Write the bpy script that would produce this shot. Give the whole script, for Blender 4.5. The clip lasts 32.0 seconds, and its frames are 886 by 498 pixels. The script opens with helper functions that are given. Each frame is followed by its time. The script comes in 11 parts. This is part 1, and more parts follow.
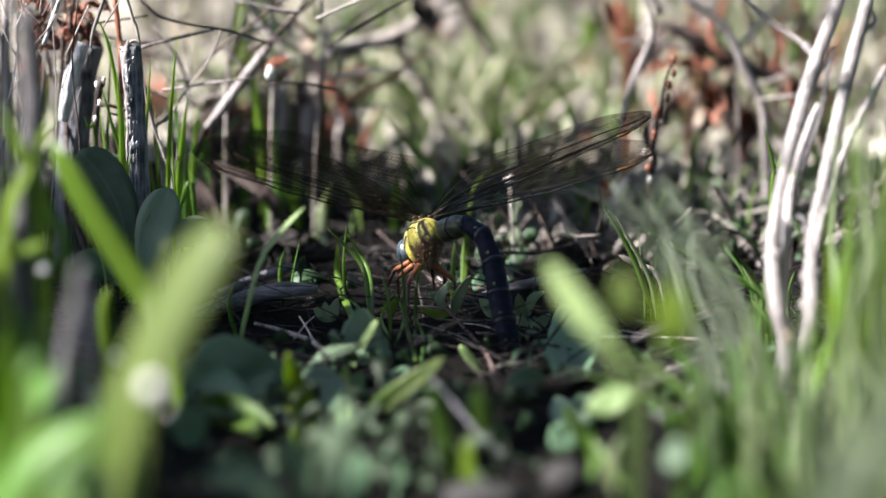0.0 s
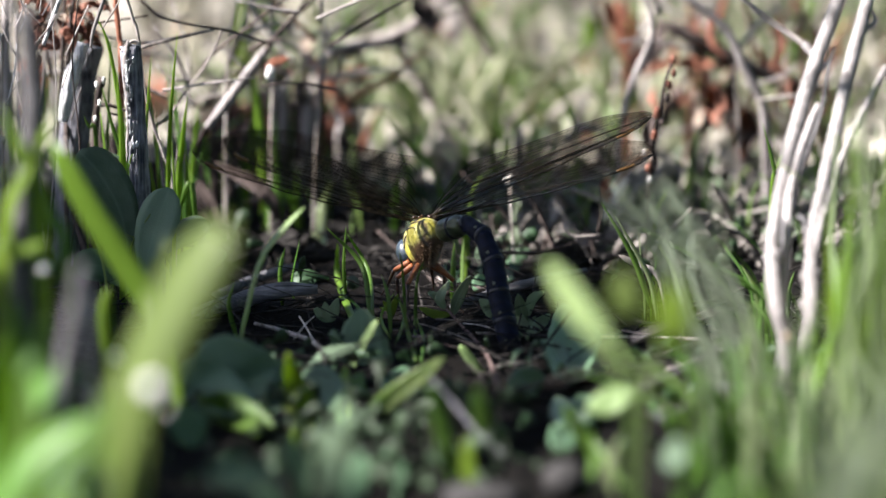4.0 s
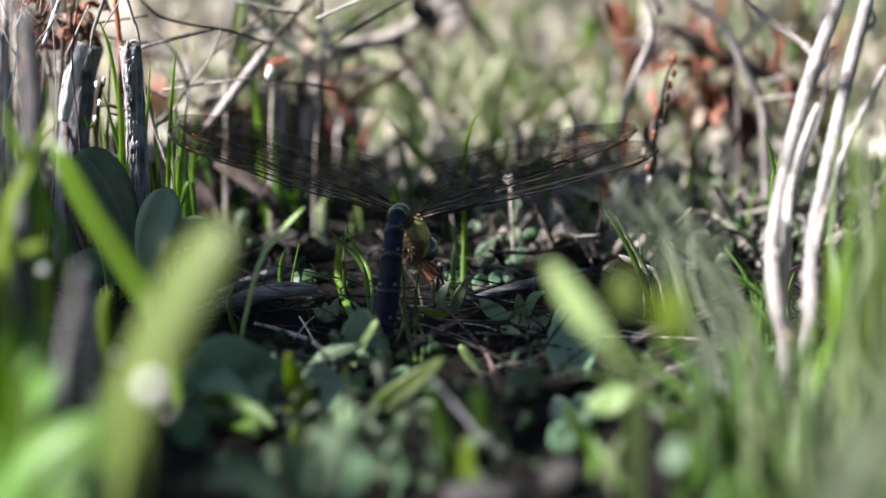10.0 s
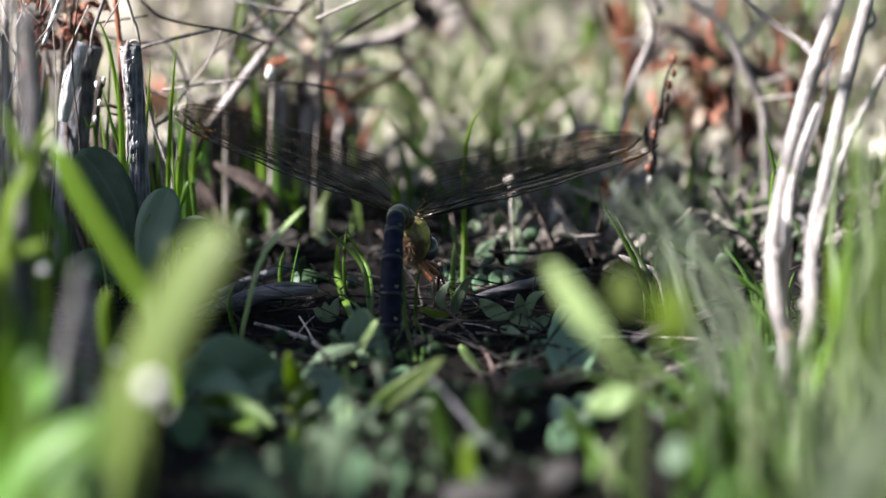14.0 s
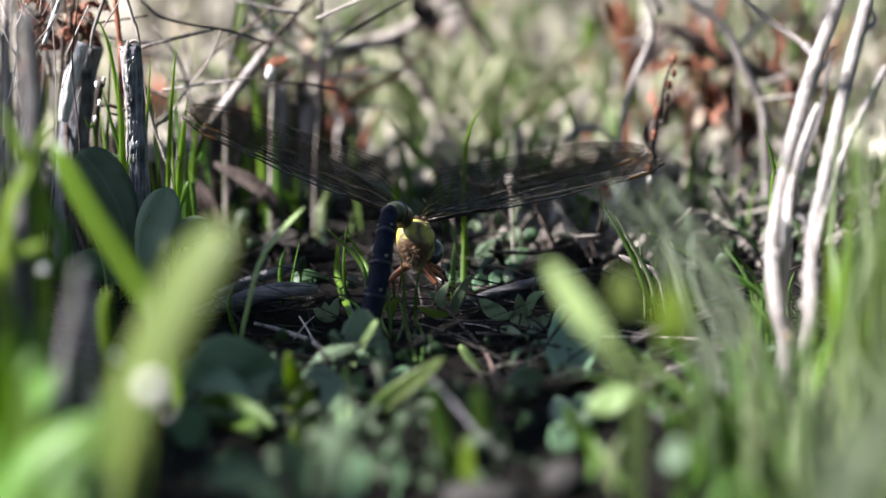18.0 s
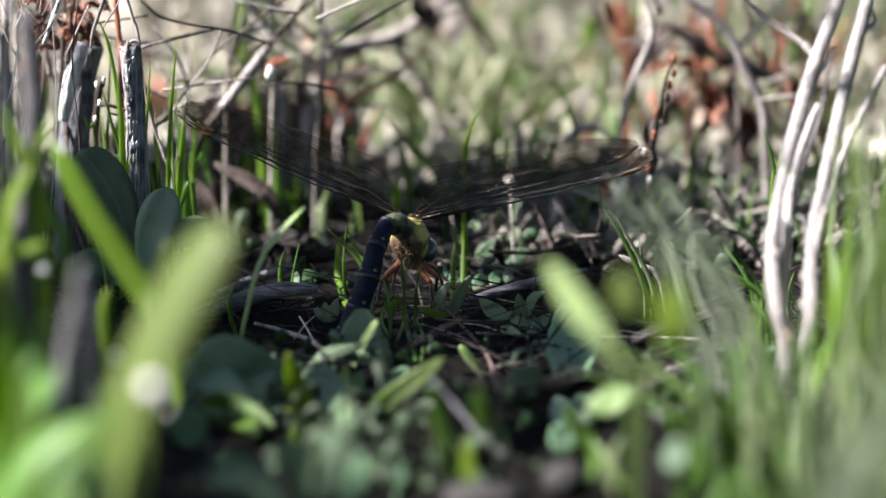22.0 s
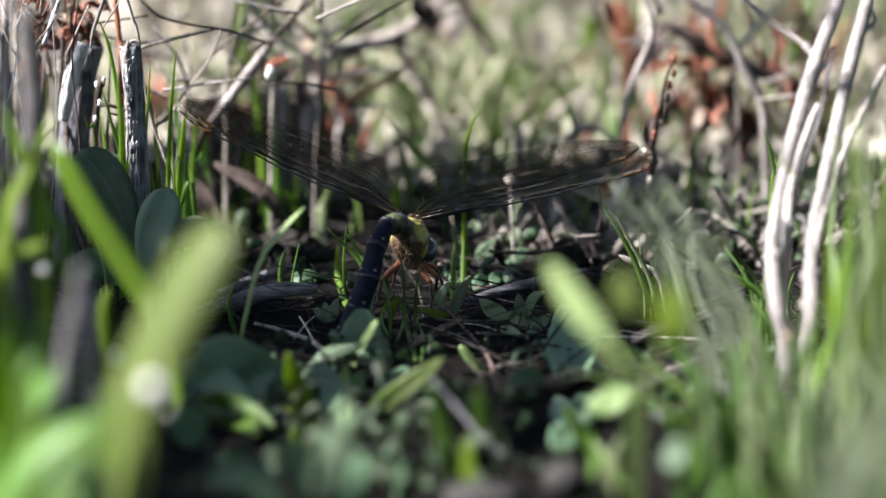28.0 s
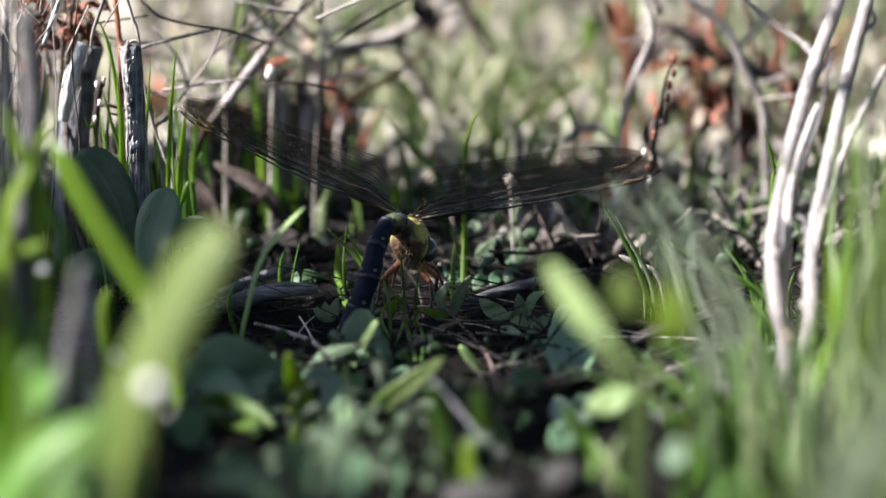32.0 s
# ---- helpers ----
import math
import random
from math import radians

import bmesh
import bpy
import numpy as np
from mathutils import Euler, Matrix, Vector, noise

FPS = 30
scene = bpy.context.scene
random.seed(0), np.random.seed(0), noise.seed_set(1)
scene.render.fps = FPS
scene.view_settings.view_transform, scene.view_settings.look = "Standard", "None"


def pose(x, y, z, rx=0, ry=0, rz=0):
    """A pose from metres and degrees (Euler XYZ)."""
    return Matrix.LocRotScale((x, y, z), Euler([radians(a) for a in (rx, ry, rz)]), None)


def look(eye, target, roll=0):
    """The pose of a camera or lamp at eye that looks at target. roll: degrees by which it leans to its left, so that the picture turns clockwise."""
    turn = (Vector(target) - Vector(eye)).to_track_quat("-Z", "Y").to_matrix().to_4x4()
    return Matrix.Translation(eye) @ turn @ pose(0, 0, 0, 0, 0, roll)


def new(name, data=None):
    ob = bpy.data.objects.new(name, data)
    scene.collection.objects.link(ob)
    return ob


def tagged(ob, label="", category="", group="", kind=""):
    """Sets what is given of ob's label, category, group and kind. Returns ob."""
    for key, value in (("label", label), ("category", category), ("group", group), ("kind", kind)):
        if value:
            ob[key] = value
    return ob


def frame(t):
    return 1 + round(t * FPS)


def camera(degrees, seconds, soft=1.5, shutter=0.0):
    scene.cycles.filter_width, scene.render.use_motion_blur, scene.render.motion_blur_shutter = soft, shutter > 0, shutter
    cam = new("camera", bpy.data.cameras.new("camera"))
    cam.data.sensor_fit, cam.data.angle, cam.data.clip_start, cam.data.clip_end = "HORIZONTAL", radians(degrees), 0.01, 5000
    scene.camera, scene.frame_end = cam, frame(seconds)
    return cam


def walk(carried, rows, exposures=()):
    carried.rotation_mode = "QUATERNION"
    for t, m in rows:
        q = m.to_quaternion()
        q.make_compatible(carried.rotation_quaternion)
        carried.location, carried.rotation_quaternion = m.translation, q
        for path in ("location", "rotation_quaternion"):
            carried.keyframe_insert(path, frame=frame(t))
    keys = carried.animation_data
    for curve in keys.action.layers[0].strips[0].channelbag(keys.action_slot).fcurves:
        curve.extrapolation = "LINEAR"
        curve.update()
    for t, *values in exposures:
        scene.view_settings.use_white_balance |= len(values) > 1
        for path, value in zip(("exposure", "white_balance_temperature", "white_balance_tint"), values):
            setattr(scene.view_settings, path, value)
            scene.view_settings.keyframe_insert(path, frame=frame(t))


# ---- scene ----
cam = camera(14.0, 32.0, soft=1.5, shutter=0.5)
cam.data.dof.use_dof, cam.data.dof.focus_distance, cam.data.dof.aperture_fstop = True, 0.738, 11.0
EYE = look((0, -0.725, 0.128), (0, 0, 0.0132))
walk(cam, [(0, EYE), (32, EYE)], [(0, 2.2, 6120, 16), (32, 2.2, 6120, 16)])

# ---- light: low late sun from one side, clear sky ----
SUN_WAY = Vector((-0.72, -0.12, 0.68)).normalized()
world = bpy.data.worlds.new("sky")
scene.world = world
world.use_nodes = True
sky = world.node_tree.nodes.new("ShaderNodeTexSky")
sky.sky_type, sky.sun_disc = "NISHITA", False
sky.sun_elevation = math.asin(SUN_WAY.z)
sky.sun_rotation = math.atan2(SUN_WAY.x, SUN_WAY.y)
world.node_tree.links.new(sky.outputs[0], world.node_tree.nodes["Background"].inputs[0])
world.node_tree.nodes["Background"].inputs[1].default_value = 0.047
lamp = bpy.data.lights.new("sun", "SUN")
lamp.energy, lamp.angle, lamp.color = 5.0, radians(0.53), (1.0, 0.95, 0.86)
new("sun", lamp).matrix_world = look(tuple(SUN_WAY * 3), (0, 0, 0))

# ---- materials ----
MM = 0.001


def shader(name):
    m = bpy.data.materials.new(name)
    m.use_nodes = True
    return m, m.node_tree.nodes, m.node_tree.links, m.node_tree.nodes["Principled BSDF"]


def ramp(nodes, links, source, stops):
    r = nodes.new("ShaderNodeValToRGB")
    e = r.color_ramp.elements
    while len(e) < len(stops):
        e.new(0.5)
    for k, (p, c) in zip(e, stops):
        k.position, k.color = p, (*c, 1)
    links.new(source, r.inputs[0])
    return r.outputs[0]


def mixed(nodes, links, a, b, fac, kind="MIX"):
    n = nodes.new("ShaderNodeMix")
    n.data_type, n.blend_type = "RGBA", kind
    for value, socket in ((fac, n.inputs[0]), (a, n.inputs[6]), (b, n.inputs[7])):
        if isinstance(value, bpy.types.NodeSocket):
            links.new(value, socket)
        elif isinstance(value, tuple):
            socket.default_value = (*value, 1)
        else:
            socket.default_value = value
    return n.outputs[2]


def grain(nodes, links, scale, detail=4.0, stretch=None):
    """Noise in the object's own metres, drawn out along an axis where stretch is given."""
    tc = nodes.new("ShaderNodeTexCoord")
    n = nodes.new("ShaderNodeTexNoise")
    n.inputs["Scale"].default_value, n.inputs["Detail"].default_value = scale, detail
    source = tc.outputs["Object"]
    if stretch:
        mp = nodes.new("ShaderNodeMapping")
        mp.inputs["Scale"].default_value = stretch
        links.new(source, mp.inputs[0])
        source = mp.outputs[0]
    links.new(source, n.inputs["Vector"])
    return n.outputs["Fac"]


def bumped(nodes, links, b, height, strength, distance):
    n = nodes.new("ShaderNodeBump")
    n.inputs["Strength"].default_value, n.inputs["Distance"].default_value = strength, distance
    links.new(height, n.inputs["Height"])
    links.new(n.outputs[0], b.inputs["Normal"])
    return n.outputs[0]


def leafy(name, dark, light, through_colour, gloss=0.42, thin=0.45, rib=0.5, joined=False):
    """A living leaf: grain and blotches, a paler midrib with side veins, light passing through the blade."""
    m, nodes, links, b = shader(name)
    blot = grain(nodes, links, 260, 3)
    fine = grain(nodes, links, 2400, 2)
    if joined:
        own = nodes.new("ShaderNodeNewGeometry").outputs["Random Per Island"]
    else:
        own = nodes.new("ShaderNodeObjectInfo").outputs["Random"]
    mid = tuple((a + c) / 2 for a, c in zip(dark, light))
    col = ramp(nodes, links, blot, [(0.3, dark), (0.55, mid), (0.75, light)])
    varied = mixed(nodes, links, col, light, own, "MIX")
    nodes[-1].clamp_factor = True
    hue = nodes.new("ShaderNodeHueSaturation")
    links.new(varied, hue.inputs["Color"])
    for socket, low, high in (("Value", 0.75, 1.25), ("Hue", 0.48, 0.515)):
        mr = nodes.new("ShaderNodeMapRange")
        mr.inputs[3].default_value, mr.inputs[4].default_value = low, high
        links.new(own, mr.inputs[0])
        links.new(mr.outputs[0], hue.inputs[socket])
    uv = nodes.new("ShaderNodeUVMap")
    sep = nodes.new("ShaderNodeSeparateXYZ")
    links.new(uv.outputs[0], sep.inputs[0])
    ribs = ramp(nodes, links, sep.outputs[1], [(0.44, (0, 0, 0)), (0.5, (rib,) * 3), (0.56, (0, 0, 0))])
    col = mixed(nodes, links, hue.outputs[0], tuple(min(1, c * 1.5) for c in light), ribs)
    links.new(col, b.inputs["Base Color"])
    b.inputs["Roughness"].default_value = gloss
    b.inputs["Specular IOR Level"].default_value = 0.3
    bumped(nodes, links, b, mixed(nodes, links, fine, ribs, 0.4), 0.35, 0.0004)
    tr = nodes.new("ShaderNodeBsdfTranslucent")
    links.new(mixed(nodes, links, hue.outputs[0], through_colour, 0.75), tr.inputs[0])
    ms = nodes.new("ShaderNodeMixShader")
    ms.inputs[0].default_value = thin
    links.new(b.outputs[0], ms.inputs[1])
    links.new(tr.outputs[0], ms.inputs[2])
    links.new(ms.outputs[0], nodes["Material Output"].inputs[0])
    return m


def dry(name, dark, mid, light, rough=0.75, scale=500, along=(1, 1, 0.12), thin=0.0, deep=0.0006, joined=False):
    """Dead plant matter: fibres drawn out along the piece, blotches and a worn surface."""
    m, nodes, links, b = shader(name)
    fibre = grain(nodes, links, scale * 3, 5, along)
    blot = grain(nodes, links, scale * 0.35, 3)
    a = ramp(nodes, links, fibre, [(0.32, dark), (0.5, mid), (0.68, light)])
    c = ramp(nodes, links, blot, [(0.35, dark), (0.6, light)])
    col = mixed(nodes, links, a, c, 0.4)
    if joined:
        own = nodes.new("ShaderNodeNewGeometry").outputs["Random Per Island"]
    else:
        own = nodes.new("ShaderNodeObjectInfo").outputs["Random"]
    hue = nodes.new("ShaderNodeHueSaturation")
    mr = nodes.new("ShaderNodeMapRange")
    mr.inputs[3].default_value, mr.inputs[4].default_value = 0.6, 1.35
    links.new(own, mr.inputs[0])
    links.new(mr.outputs[0], hue.inputs["Value"])
    links.new(col, hue.inputs["Color"])
    links.new(hue.outputs[0], b.inputs["Base Color"])
    b.inputs["Roughness"].default_value = rough
    b.inputs["Specular IOR Level"].default_value = 0.12
    bumped(nodes, links, b, fibre, 0.6, deep)
    if thin:
        tr = nodes.new("ShaderNodeBsdfTranslucent")
        links.new(hue.outputs[0], tr.inputs[0])
        ms = nodes.new("ShaderNodeMixShader")
        ms.inputs[0].default_value = thin
        links.new(b.outputs[0], ms.inputs[1])
        links.new(tr.outputs[0], ms.inputs[2])
        links.new(ms.outputs[0], nodes["Material Output"].inputs[0])
    return m


GRASS = leafy("grass_green", (0.05, 0.11, 0.015), (0.10, 0.19, 0.035), (0.18, 0.34, 0.04), 0.4, 0.5, 0.25)
GRASS_PALE = leafy("grass_pale_green", (0.15, 0.20, 0.095), (0.245, 0.30, 0.165), (0.38, 0.48, 0.22), 0.4, 0.5, 0.25)
GRASS_SOFT = leafy("grass_soft_green", (0.075, 0.115, 0.04), (0.125, 0.165, 0.062), (0.20, 0.28, 0.085), 0.4, 0.5, 0.25)
BROAD_GREY = leafy("broad_leaf_grey", (0.11, 0.185, 0.112), (0.175, 0.27, 0.165), (0.14, 0.28, 0.09), 0.55, 0.25, 0.25)
BROAD_DULL = leafy("broad_leaf_dull", (0.075, 0.125, 0.08), (0.135, 0.195, 0.13), (0.10, 0.23, 0.07), 0.5, 0.25, 0.3)
HERB_SOFT = leafy("soft_herb_leaves", (0.05, 0.075, 0.04), (0.10, 0.13, 0.075), (0.12, 0.18, 0.06), 0.5, 0.3, 0.2, True)
GRASS_FRESH = leafy("grass_fresh_green", (0.14, 0.215, 0.07), (0.235, 0.31, 0.13), (0.33, 0.47, 0.14), 0.42, 0.5, 0.2)
RUST_DEEP = dry("deep_red_dead_leaf", (0.035, 0.012, 0.008), (0.14, 0.045, 0.026), (0.40, 0.20, 0.14), 0.5, 500, (1, 1, 1), 0.25)
# near-black green leaves laid to darken the soil; shade is in their colour
HERB_SHADED = leafy("shade_dark_herb_leaves", (0.012, 0.024, 0.010), (0.03, 0.05, 0.022), (0.05, 0.09, 0.03), 0.6, 0.2, 0.2, True)
STALK_RED = dry("reddish_stem", (0.035, 0.022, 0.02), (0.085, 0.058, 0.052), (0.14, 0.10, 0.09))
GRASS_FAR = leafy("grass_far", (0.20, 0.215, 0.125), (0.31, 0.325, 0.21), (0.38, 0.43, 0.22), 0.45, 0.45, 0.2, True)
GRASS_SAGE = leafy("grass_sage_green", (0.078, 0.12, 0.028), (0.128, 0.172, 0.046), (0.21, 0.30, 0.06), 0.4, 0.5, 0.2)
GRASS_LIME = leafy("grass_lime", (0.08, 0.15, 0.012), (0.15, 0.24, 0.03), (0.30, 0.45, 0.04), 0.4, 0.55, 0.25)
GRASS_MANY = leafy("grass_many", (0.05, 0.10, 0.02), (0.14, 0.20, 0.06), (0.22, 0.36, 0.07), 0.42, 0.5, 0.2, True)
BROAD = leafy("broad_leaf_dark", (0.058, 0.112, 0.058), (0.10, 0.172, 0.094), (0.09, 0.23, 0.05), 0.56, 0.25, 0.3)
BROAD_PALE = leafy("broad_leaf_pale", (0.10, 0.16, 0.10), (0.17, 0.24, 0.15), (0.20, 0.34, 0.13), 0.4, 0.35, 0.3)
BROAD_LIME = leafy("broad_leaf_lime", (0.10, 0.16, 0.015), (0.18, 0.26, 0.04), (0.33, 0.45, 0.05), 0.4, 0.55, 0.3)
SEEDLING = leafy("seedling_leaf", (0.11, 0.155, 0.085), (0.19, 0.245, 0.14), (0.14, 0.26, 0.09), 0.5, 0.3, 0.4)
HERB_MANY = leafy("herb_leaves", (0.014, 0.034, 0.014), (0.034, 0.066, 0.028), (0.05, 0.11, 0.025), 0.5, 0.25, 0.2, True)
BUSH_LEAF = leafy("bush_leaves", (0.03, 0.07, 0.02), (0.07, 0.13, 0.04), (0.06, 0.12, 0.02), 0.45, 0.2, 0.3, True)
STRAW = dry("pale_straw", (0.11, 0.095, 0.088), (0.235, 0.208, 0.195), (0.36, 0.325, 0.31), 0.5, 300, (1, 1, 0.1))
TWIG = dry("grey_twig", (0.07, 0.06, 0.055), (0.20, 0.17, 0.15), (0.40, 0.36, 0.33))
TWIG_PALE = dry("pale_twig", (0.22, 0.18, 0.16), (0.42, 0.37, 0.33), (0.62, 0.57, 0.52))
BARK = dry("split_stick_bark", (0.022, 0.022, 0.028), (0.11, 0.112, 0.13), (0.32, 0.315, 0.33), 0.65, 700, (1, 1, 0.06), 0, 0.003)
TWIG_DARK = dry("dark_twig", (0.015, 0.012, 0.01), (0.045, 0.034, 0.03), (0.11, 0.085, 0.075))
RUST = dry("rust_dead_leaf", (0.07, 0.024, 0.015), (0.24, 0.088, 0.050), (0.42, 0.19, 0.12), 0.6, 260, (1, 1, 1), 0.3)
TAN = dry("tan_dead_leaf", (0.20, 0.14, 0.10), (0.38, 0.29, 0.22), (0.58, 0.48, 0.39), 0.65, 260, (1, 1, 1), 0.3)
# one litter in three tones; shade and sunlight are put into the colours
LITTER_SHADED = dry("fine_litter", (0.005, 0.0045, 0.004), (0.011, 0.0095, 0.008), (0.042, 0.038, 0.034), 0.8, 400, (1, 1, 1), 0, 0.0006, True)
LITTER_HALF_LIT = dry("brown_litter", (0.05, 0.044, 0.039), (0.13, 0.115, 0.1), (0.27, 0.245, 0.22), 0.8, 400, (1, 1, 1), 0, 0.0006, True)
LITTER_SUNLIT = dry("sunlit_litter", (0.17, 0.152, 0.12), (0.255, 0.236, 0.192), (0.32, 0.30, 0.26), 0.75, 400, (1, 1, 1), 0, 0.0006, True)
HUSK = dry("white_husk", (0.55, 0.52, 0.48), (0.72, 0.70, 0.66), (0.85, 0.83, 0.8), 0.4, 300, (1, 1, 1))
# dark copy of the pebble for the front, shade put into its colour
STONE_SHADED = dry("pebble_grey_shaded", (0.016, 0.0155, 0.015), (0.032, 0.030, 0.029), (0.06, 0.057, 0.055), 0.8, 300, (1, 1, 1))
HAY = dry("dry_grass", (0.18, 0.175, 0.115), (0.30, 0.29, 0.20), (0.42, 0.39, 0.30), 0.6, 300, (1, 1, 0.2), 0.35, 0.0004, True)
TORN_BARK = dry("torn_bark", (0.10, 0.10, 0.105), (0.40, 0.40, 0.41), (0.74, 0.73, 0.73), 0.6, 700, (1, 1, 0.06), 0, 0.004)
GRASS_GREY = leafy("grass_grey_green", (0.20, 0.24, 0.17), (0.31, 0.35, 0.26), (0.38, 0.46, 0.29), 0.45, 0.5, 0.15)
LYING_STICK = dry("lying_stick", (0.03, 0.03, 0.034), (0.09, 0.088, 0.095), (0.20, 0.195, 0.205), 0.55, 500, (0.08, 1, 1), 0, 0.001)
STALK_GREY = dry("weathered_stalk", (0.035, 0.033, 0.034), (0.085, 0.081, 0.081), (0.16, 0.152, 0.151), 0.7, 400, (1, 1, 0.1))
REED = dry("pale_reed", (0.13, 0.115, 0.11), (0.245, 0.222, 0.21), (0.37, 0.345, 0.33), 0.5, 300, (1, 1, 0.1))
STONE_PALE = dry("pebble_pale", (0.2, 0.18, 0.165), (0.30, 0.275, 0.26), (0.40, 0.375, 0.355), 0.8, 300, (1, 1, 1))


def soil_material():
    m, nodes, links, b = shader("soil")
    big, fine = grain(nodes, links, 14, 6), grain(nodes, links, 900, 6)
    # near-black soil tones: shade between the plants is put into the colour
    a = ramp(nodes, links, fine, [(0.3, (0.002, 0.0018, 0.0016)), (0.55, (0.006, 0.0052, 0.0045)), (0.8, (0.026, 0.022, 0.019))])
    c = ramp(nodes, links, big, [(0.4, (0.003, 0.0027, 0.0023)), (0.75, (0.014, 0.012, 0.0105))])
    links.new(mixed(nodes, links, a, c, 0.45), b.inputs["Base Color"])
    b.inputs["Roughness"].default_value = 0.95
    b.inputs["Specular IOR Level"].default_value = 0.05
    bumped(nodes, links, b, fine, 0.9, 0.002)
    return m


SOIL = soil_material()

# ---- builders ----


def smooth_path(points, steps):
    """Points along a Catmull-Rom line through the given points, in millimetres, returned in metres."""
    p = [Vector(q) * MM for q in points]
    if len(p) == 2:
        return [p[0].lerp(p[1], i / steps) for i in range(steps + 1)]
    p = [p[0] * 2 - p[1]] + p + [p[-1] * 2 - p[-2]]
    out, spans = [], len(p) - 3
    for i in range(steps + 1):
        u = i / steps * spans
        k = min(int(u), spans - 1)
        t = u - k
        a, b, c, d = p[k:k + 4]
        out.append(0.5 * ((2 * b) + (c - a) * t + (2 * a - 5 * b + 4 * c - d) * t * t + (3 * b - a - 3 * c + d) * t ** 3))
    return out


WIDTHS = {
    "grass": lambda t: (0.55 + 0.45 * min(1, t * 4)) * max(0.02, 1 - t ** 2.6) ** 0.8,
    "blunt": lambda t: (0.25 + 0.75 * math.sin(min(1, t * 1.9) * math.pi / 2)) * max(0.02, 1 - t ** 9) ** 0.5,
    "spoon": lambda t: max(0.06, 0.16 + 0.84 * math.sin(min(1, max(0, t - 0.12) / 0.60) * math.pi / 2) ** 2) * max(0.03, 1 - max(0, (t - 0.66) / 0.34) ** 2.4) ** 0.5,
    "oval": lambda t: max(0.06, math.sin(math.pi * (0.05 + 0.93 * t)) ** 0.75),
    "heart": lambda t: max(0.05, math.sin(math.pi * (0.10 + 0.88 * t) ** 0.8) ** 0.6) * (1 + 0.07 * abs(math.sin(t * 20)) - 0.03),
}


def ribbon_data(points, width, shape, face, fold, thick, across, steps, wave=0.0, seed=0):
    """Vertices, faces and the (along, across) of each vertex of a blade or leaf: a folded, slightly wavy strip with thickness."""
    path = smooth_path(points, steps)
    rnd = random.Random(seed)
    ph = rnd.random() * 6.28
    toward = Vector((math.sin(radians(face)), -math.cos(radians(face)), 0.25)).normalized()
    verts, uvs, faces = [], [], []
    ring = 2 * across
    for i, c in enumerate(path):
        t = i / steps
        tan = (path[min(i + 1, steps)] - path[max(i - 1, 0)]).normalized()
        side = tan.cross(toward)
        side = side.normalized() if side.length > 1e-4 else Vector((1, 0, 0))
        up = side.cross(tan).normalized()
        w = width * MM / 2 * WIDTHS[shape](t)
        for face_side in (1, -1):
            for k in range(across):
                s = -1 + 2 * k / (across - 1)
                s = s * face_side
                ripple = wave * w * math.sin(9 * t + ph + 2.5 * s) * abs(s)
                q = c + side * (w * s) + up * (fold * w * abs(s) ** 1.3 + ripple) + up * (thick * MM * 0.5 * face_side * (1 - 0.8 * abs(s)))
                verts.append(q)
                uvs.append((t, 0.5 + s / 2))
    for i in range(steps):
        a, b = i * ring, (i + 1) * ring
        for k in range(ring):
            n = (k + 1) % ring
            faces.append((a + k, a + n, b + n, b + k))
    faces.append(tuple(range(ring - 1, -1, -1)))
    faces.append(tuple(range(steps * ring, (steps + 1) * ring)))
    return verts, faces, uvs


def mesh_from(name, verts, faces, uvs=None, smooth=True):
    me = bpy.data.meshes.new(name)
    me.from_pydata([tuple(v) for v in verts], [], faces)
    if uvs:
        layer = me.uv_layers.new(name="UVMap")
        idx = np.empty(len(me.loops), dtype=np.int32)
        me.loops.foreach_get("vertex_index", idx)
        layer.data.foreach_set("uv", np.array(uvs, dtype=np.float32)[idx].ravel())
    if smooth:
        me.polygons.foreach_set("use_smooth", [True] * len(me.polygons))
    me.update()
    return me


def tube_data(points, radii, sides=8, steps=12, rough=0.0, seed=0, ridge=0.0):
    """A rounded stem along a line; radii in millimetres from base to tip; rough dents it, ridge furrows it lengthways."""
    path = smooth_path(points, steps)
    verts, faces = [], []
    ref = Vector((0.3, 0.9, 0.2)).normalized()
    for i, c in enumerate(path):
        t = i / steps
        tan = (path[min(i + 1, steps)] - path[max(i - 1, 0)]).normalized()
        side = tan.cross(ref).normalized()
        up = side.cross(tan)
        u = t * (len(radii) - 1)
        k = min(int(u), len(radii) - 2) if len(radii) > 1 else 0
        r = radii[0] if len(radii) == 1 else radii[k] + (radii[k + 1] - radii[k]) * (u - k)
        for s in range(sides):
            a = 2 * math.pi * s / sides
            d = side * math.cos(a) + up * math.sin(a)
            rr = r * MM
            if rough:
                rr *= 1 + rough * noise.noise(Vector((d.x * 1.7 + seed, d.y * 1.7, i * 0.55)))
            if ridge:
                rr *= 1 + ridge * noise.noise(Vector((math.cos(a) * 3.1 + seed, math.sin(a) * 3.1, i * 0.10)))
            verts.append(c + d * rr)
    for i in range(steps):
        for s in range(sides):
            n = (s + 1) % sides
            faces.append((i * sides + s, i * sides + n, (i + 1) * sides + n, (i + 1) * sides + s))
    faces.append(tuple(range(sides - 1, -1, -1)))
    faces.append(tuple(range(steps * sides, (steps + 1) * sides)))
    return verts, faces


def thing(name, label, category, at=(0, 0, 0), group="", kind=""):
    """An Empty at a thing's foot, place in millimetres."""
    ob = new(name)
    ob.empty_display_size = 0.005
    ob.matrix_world = Matrix.Translation(Vector(at) * MM)
    return tagged(ob, label, category, group, kind)


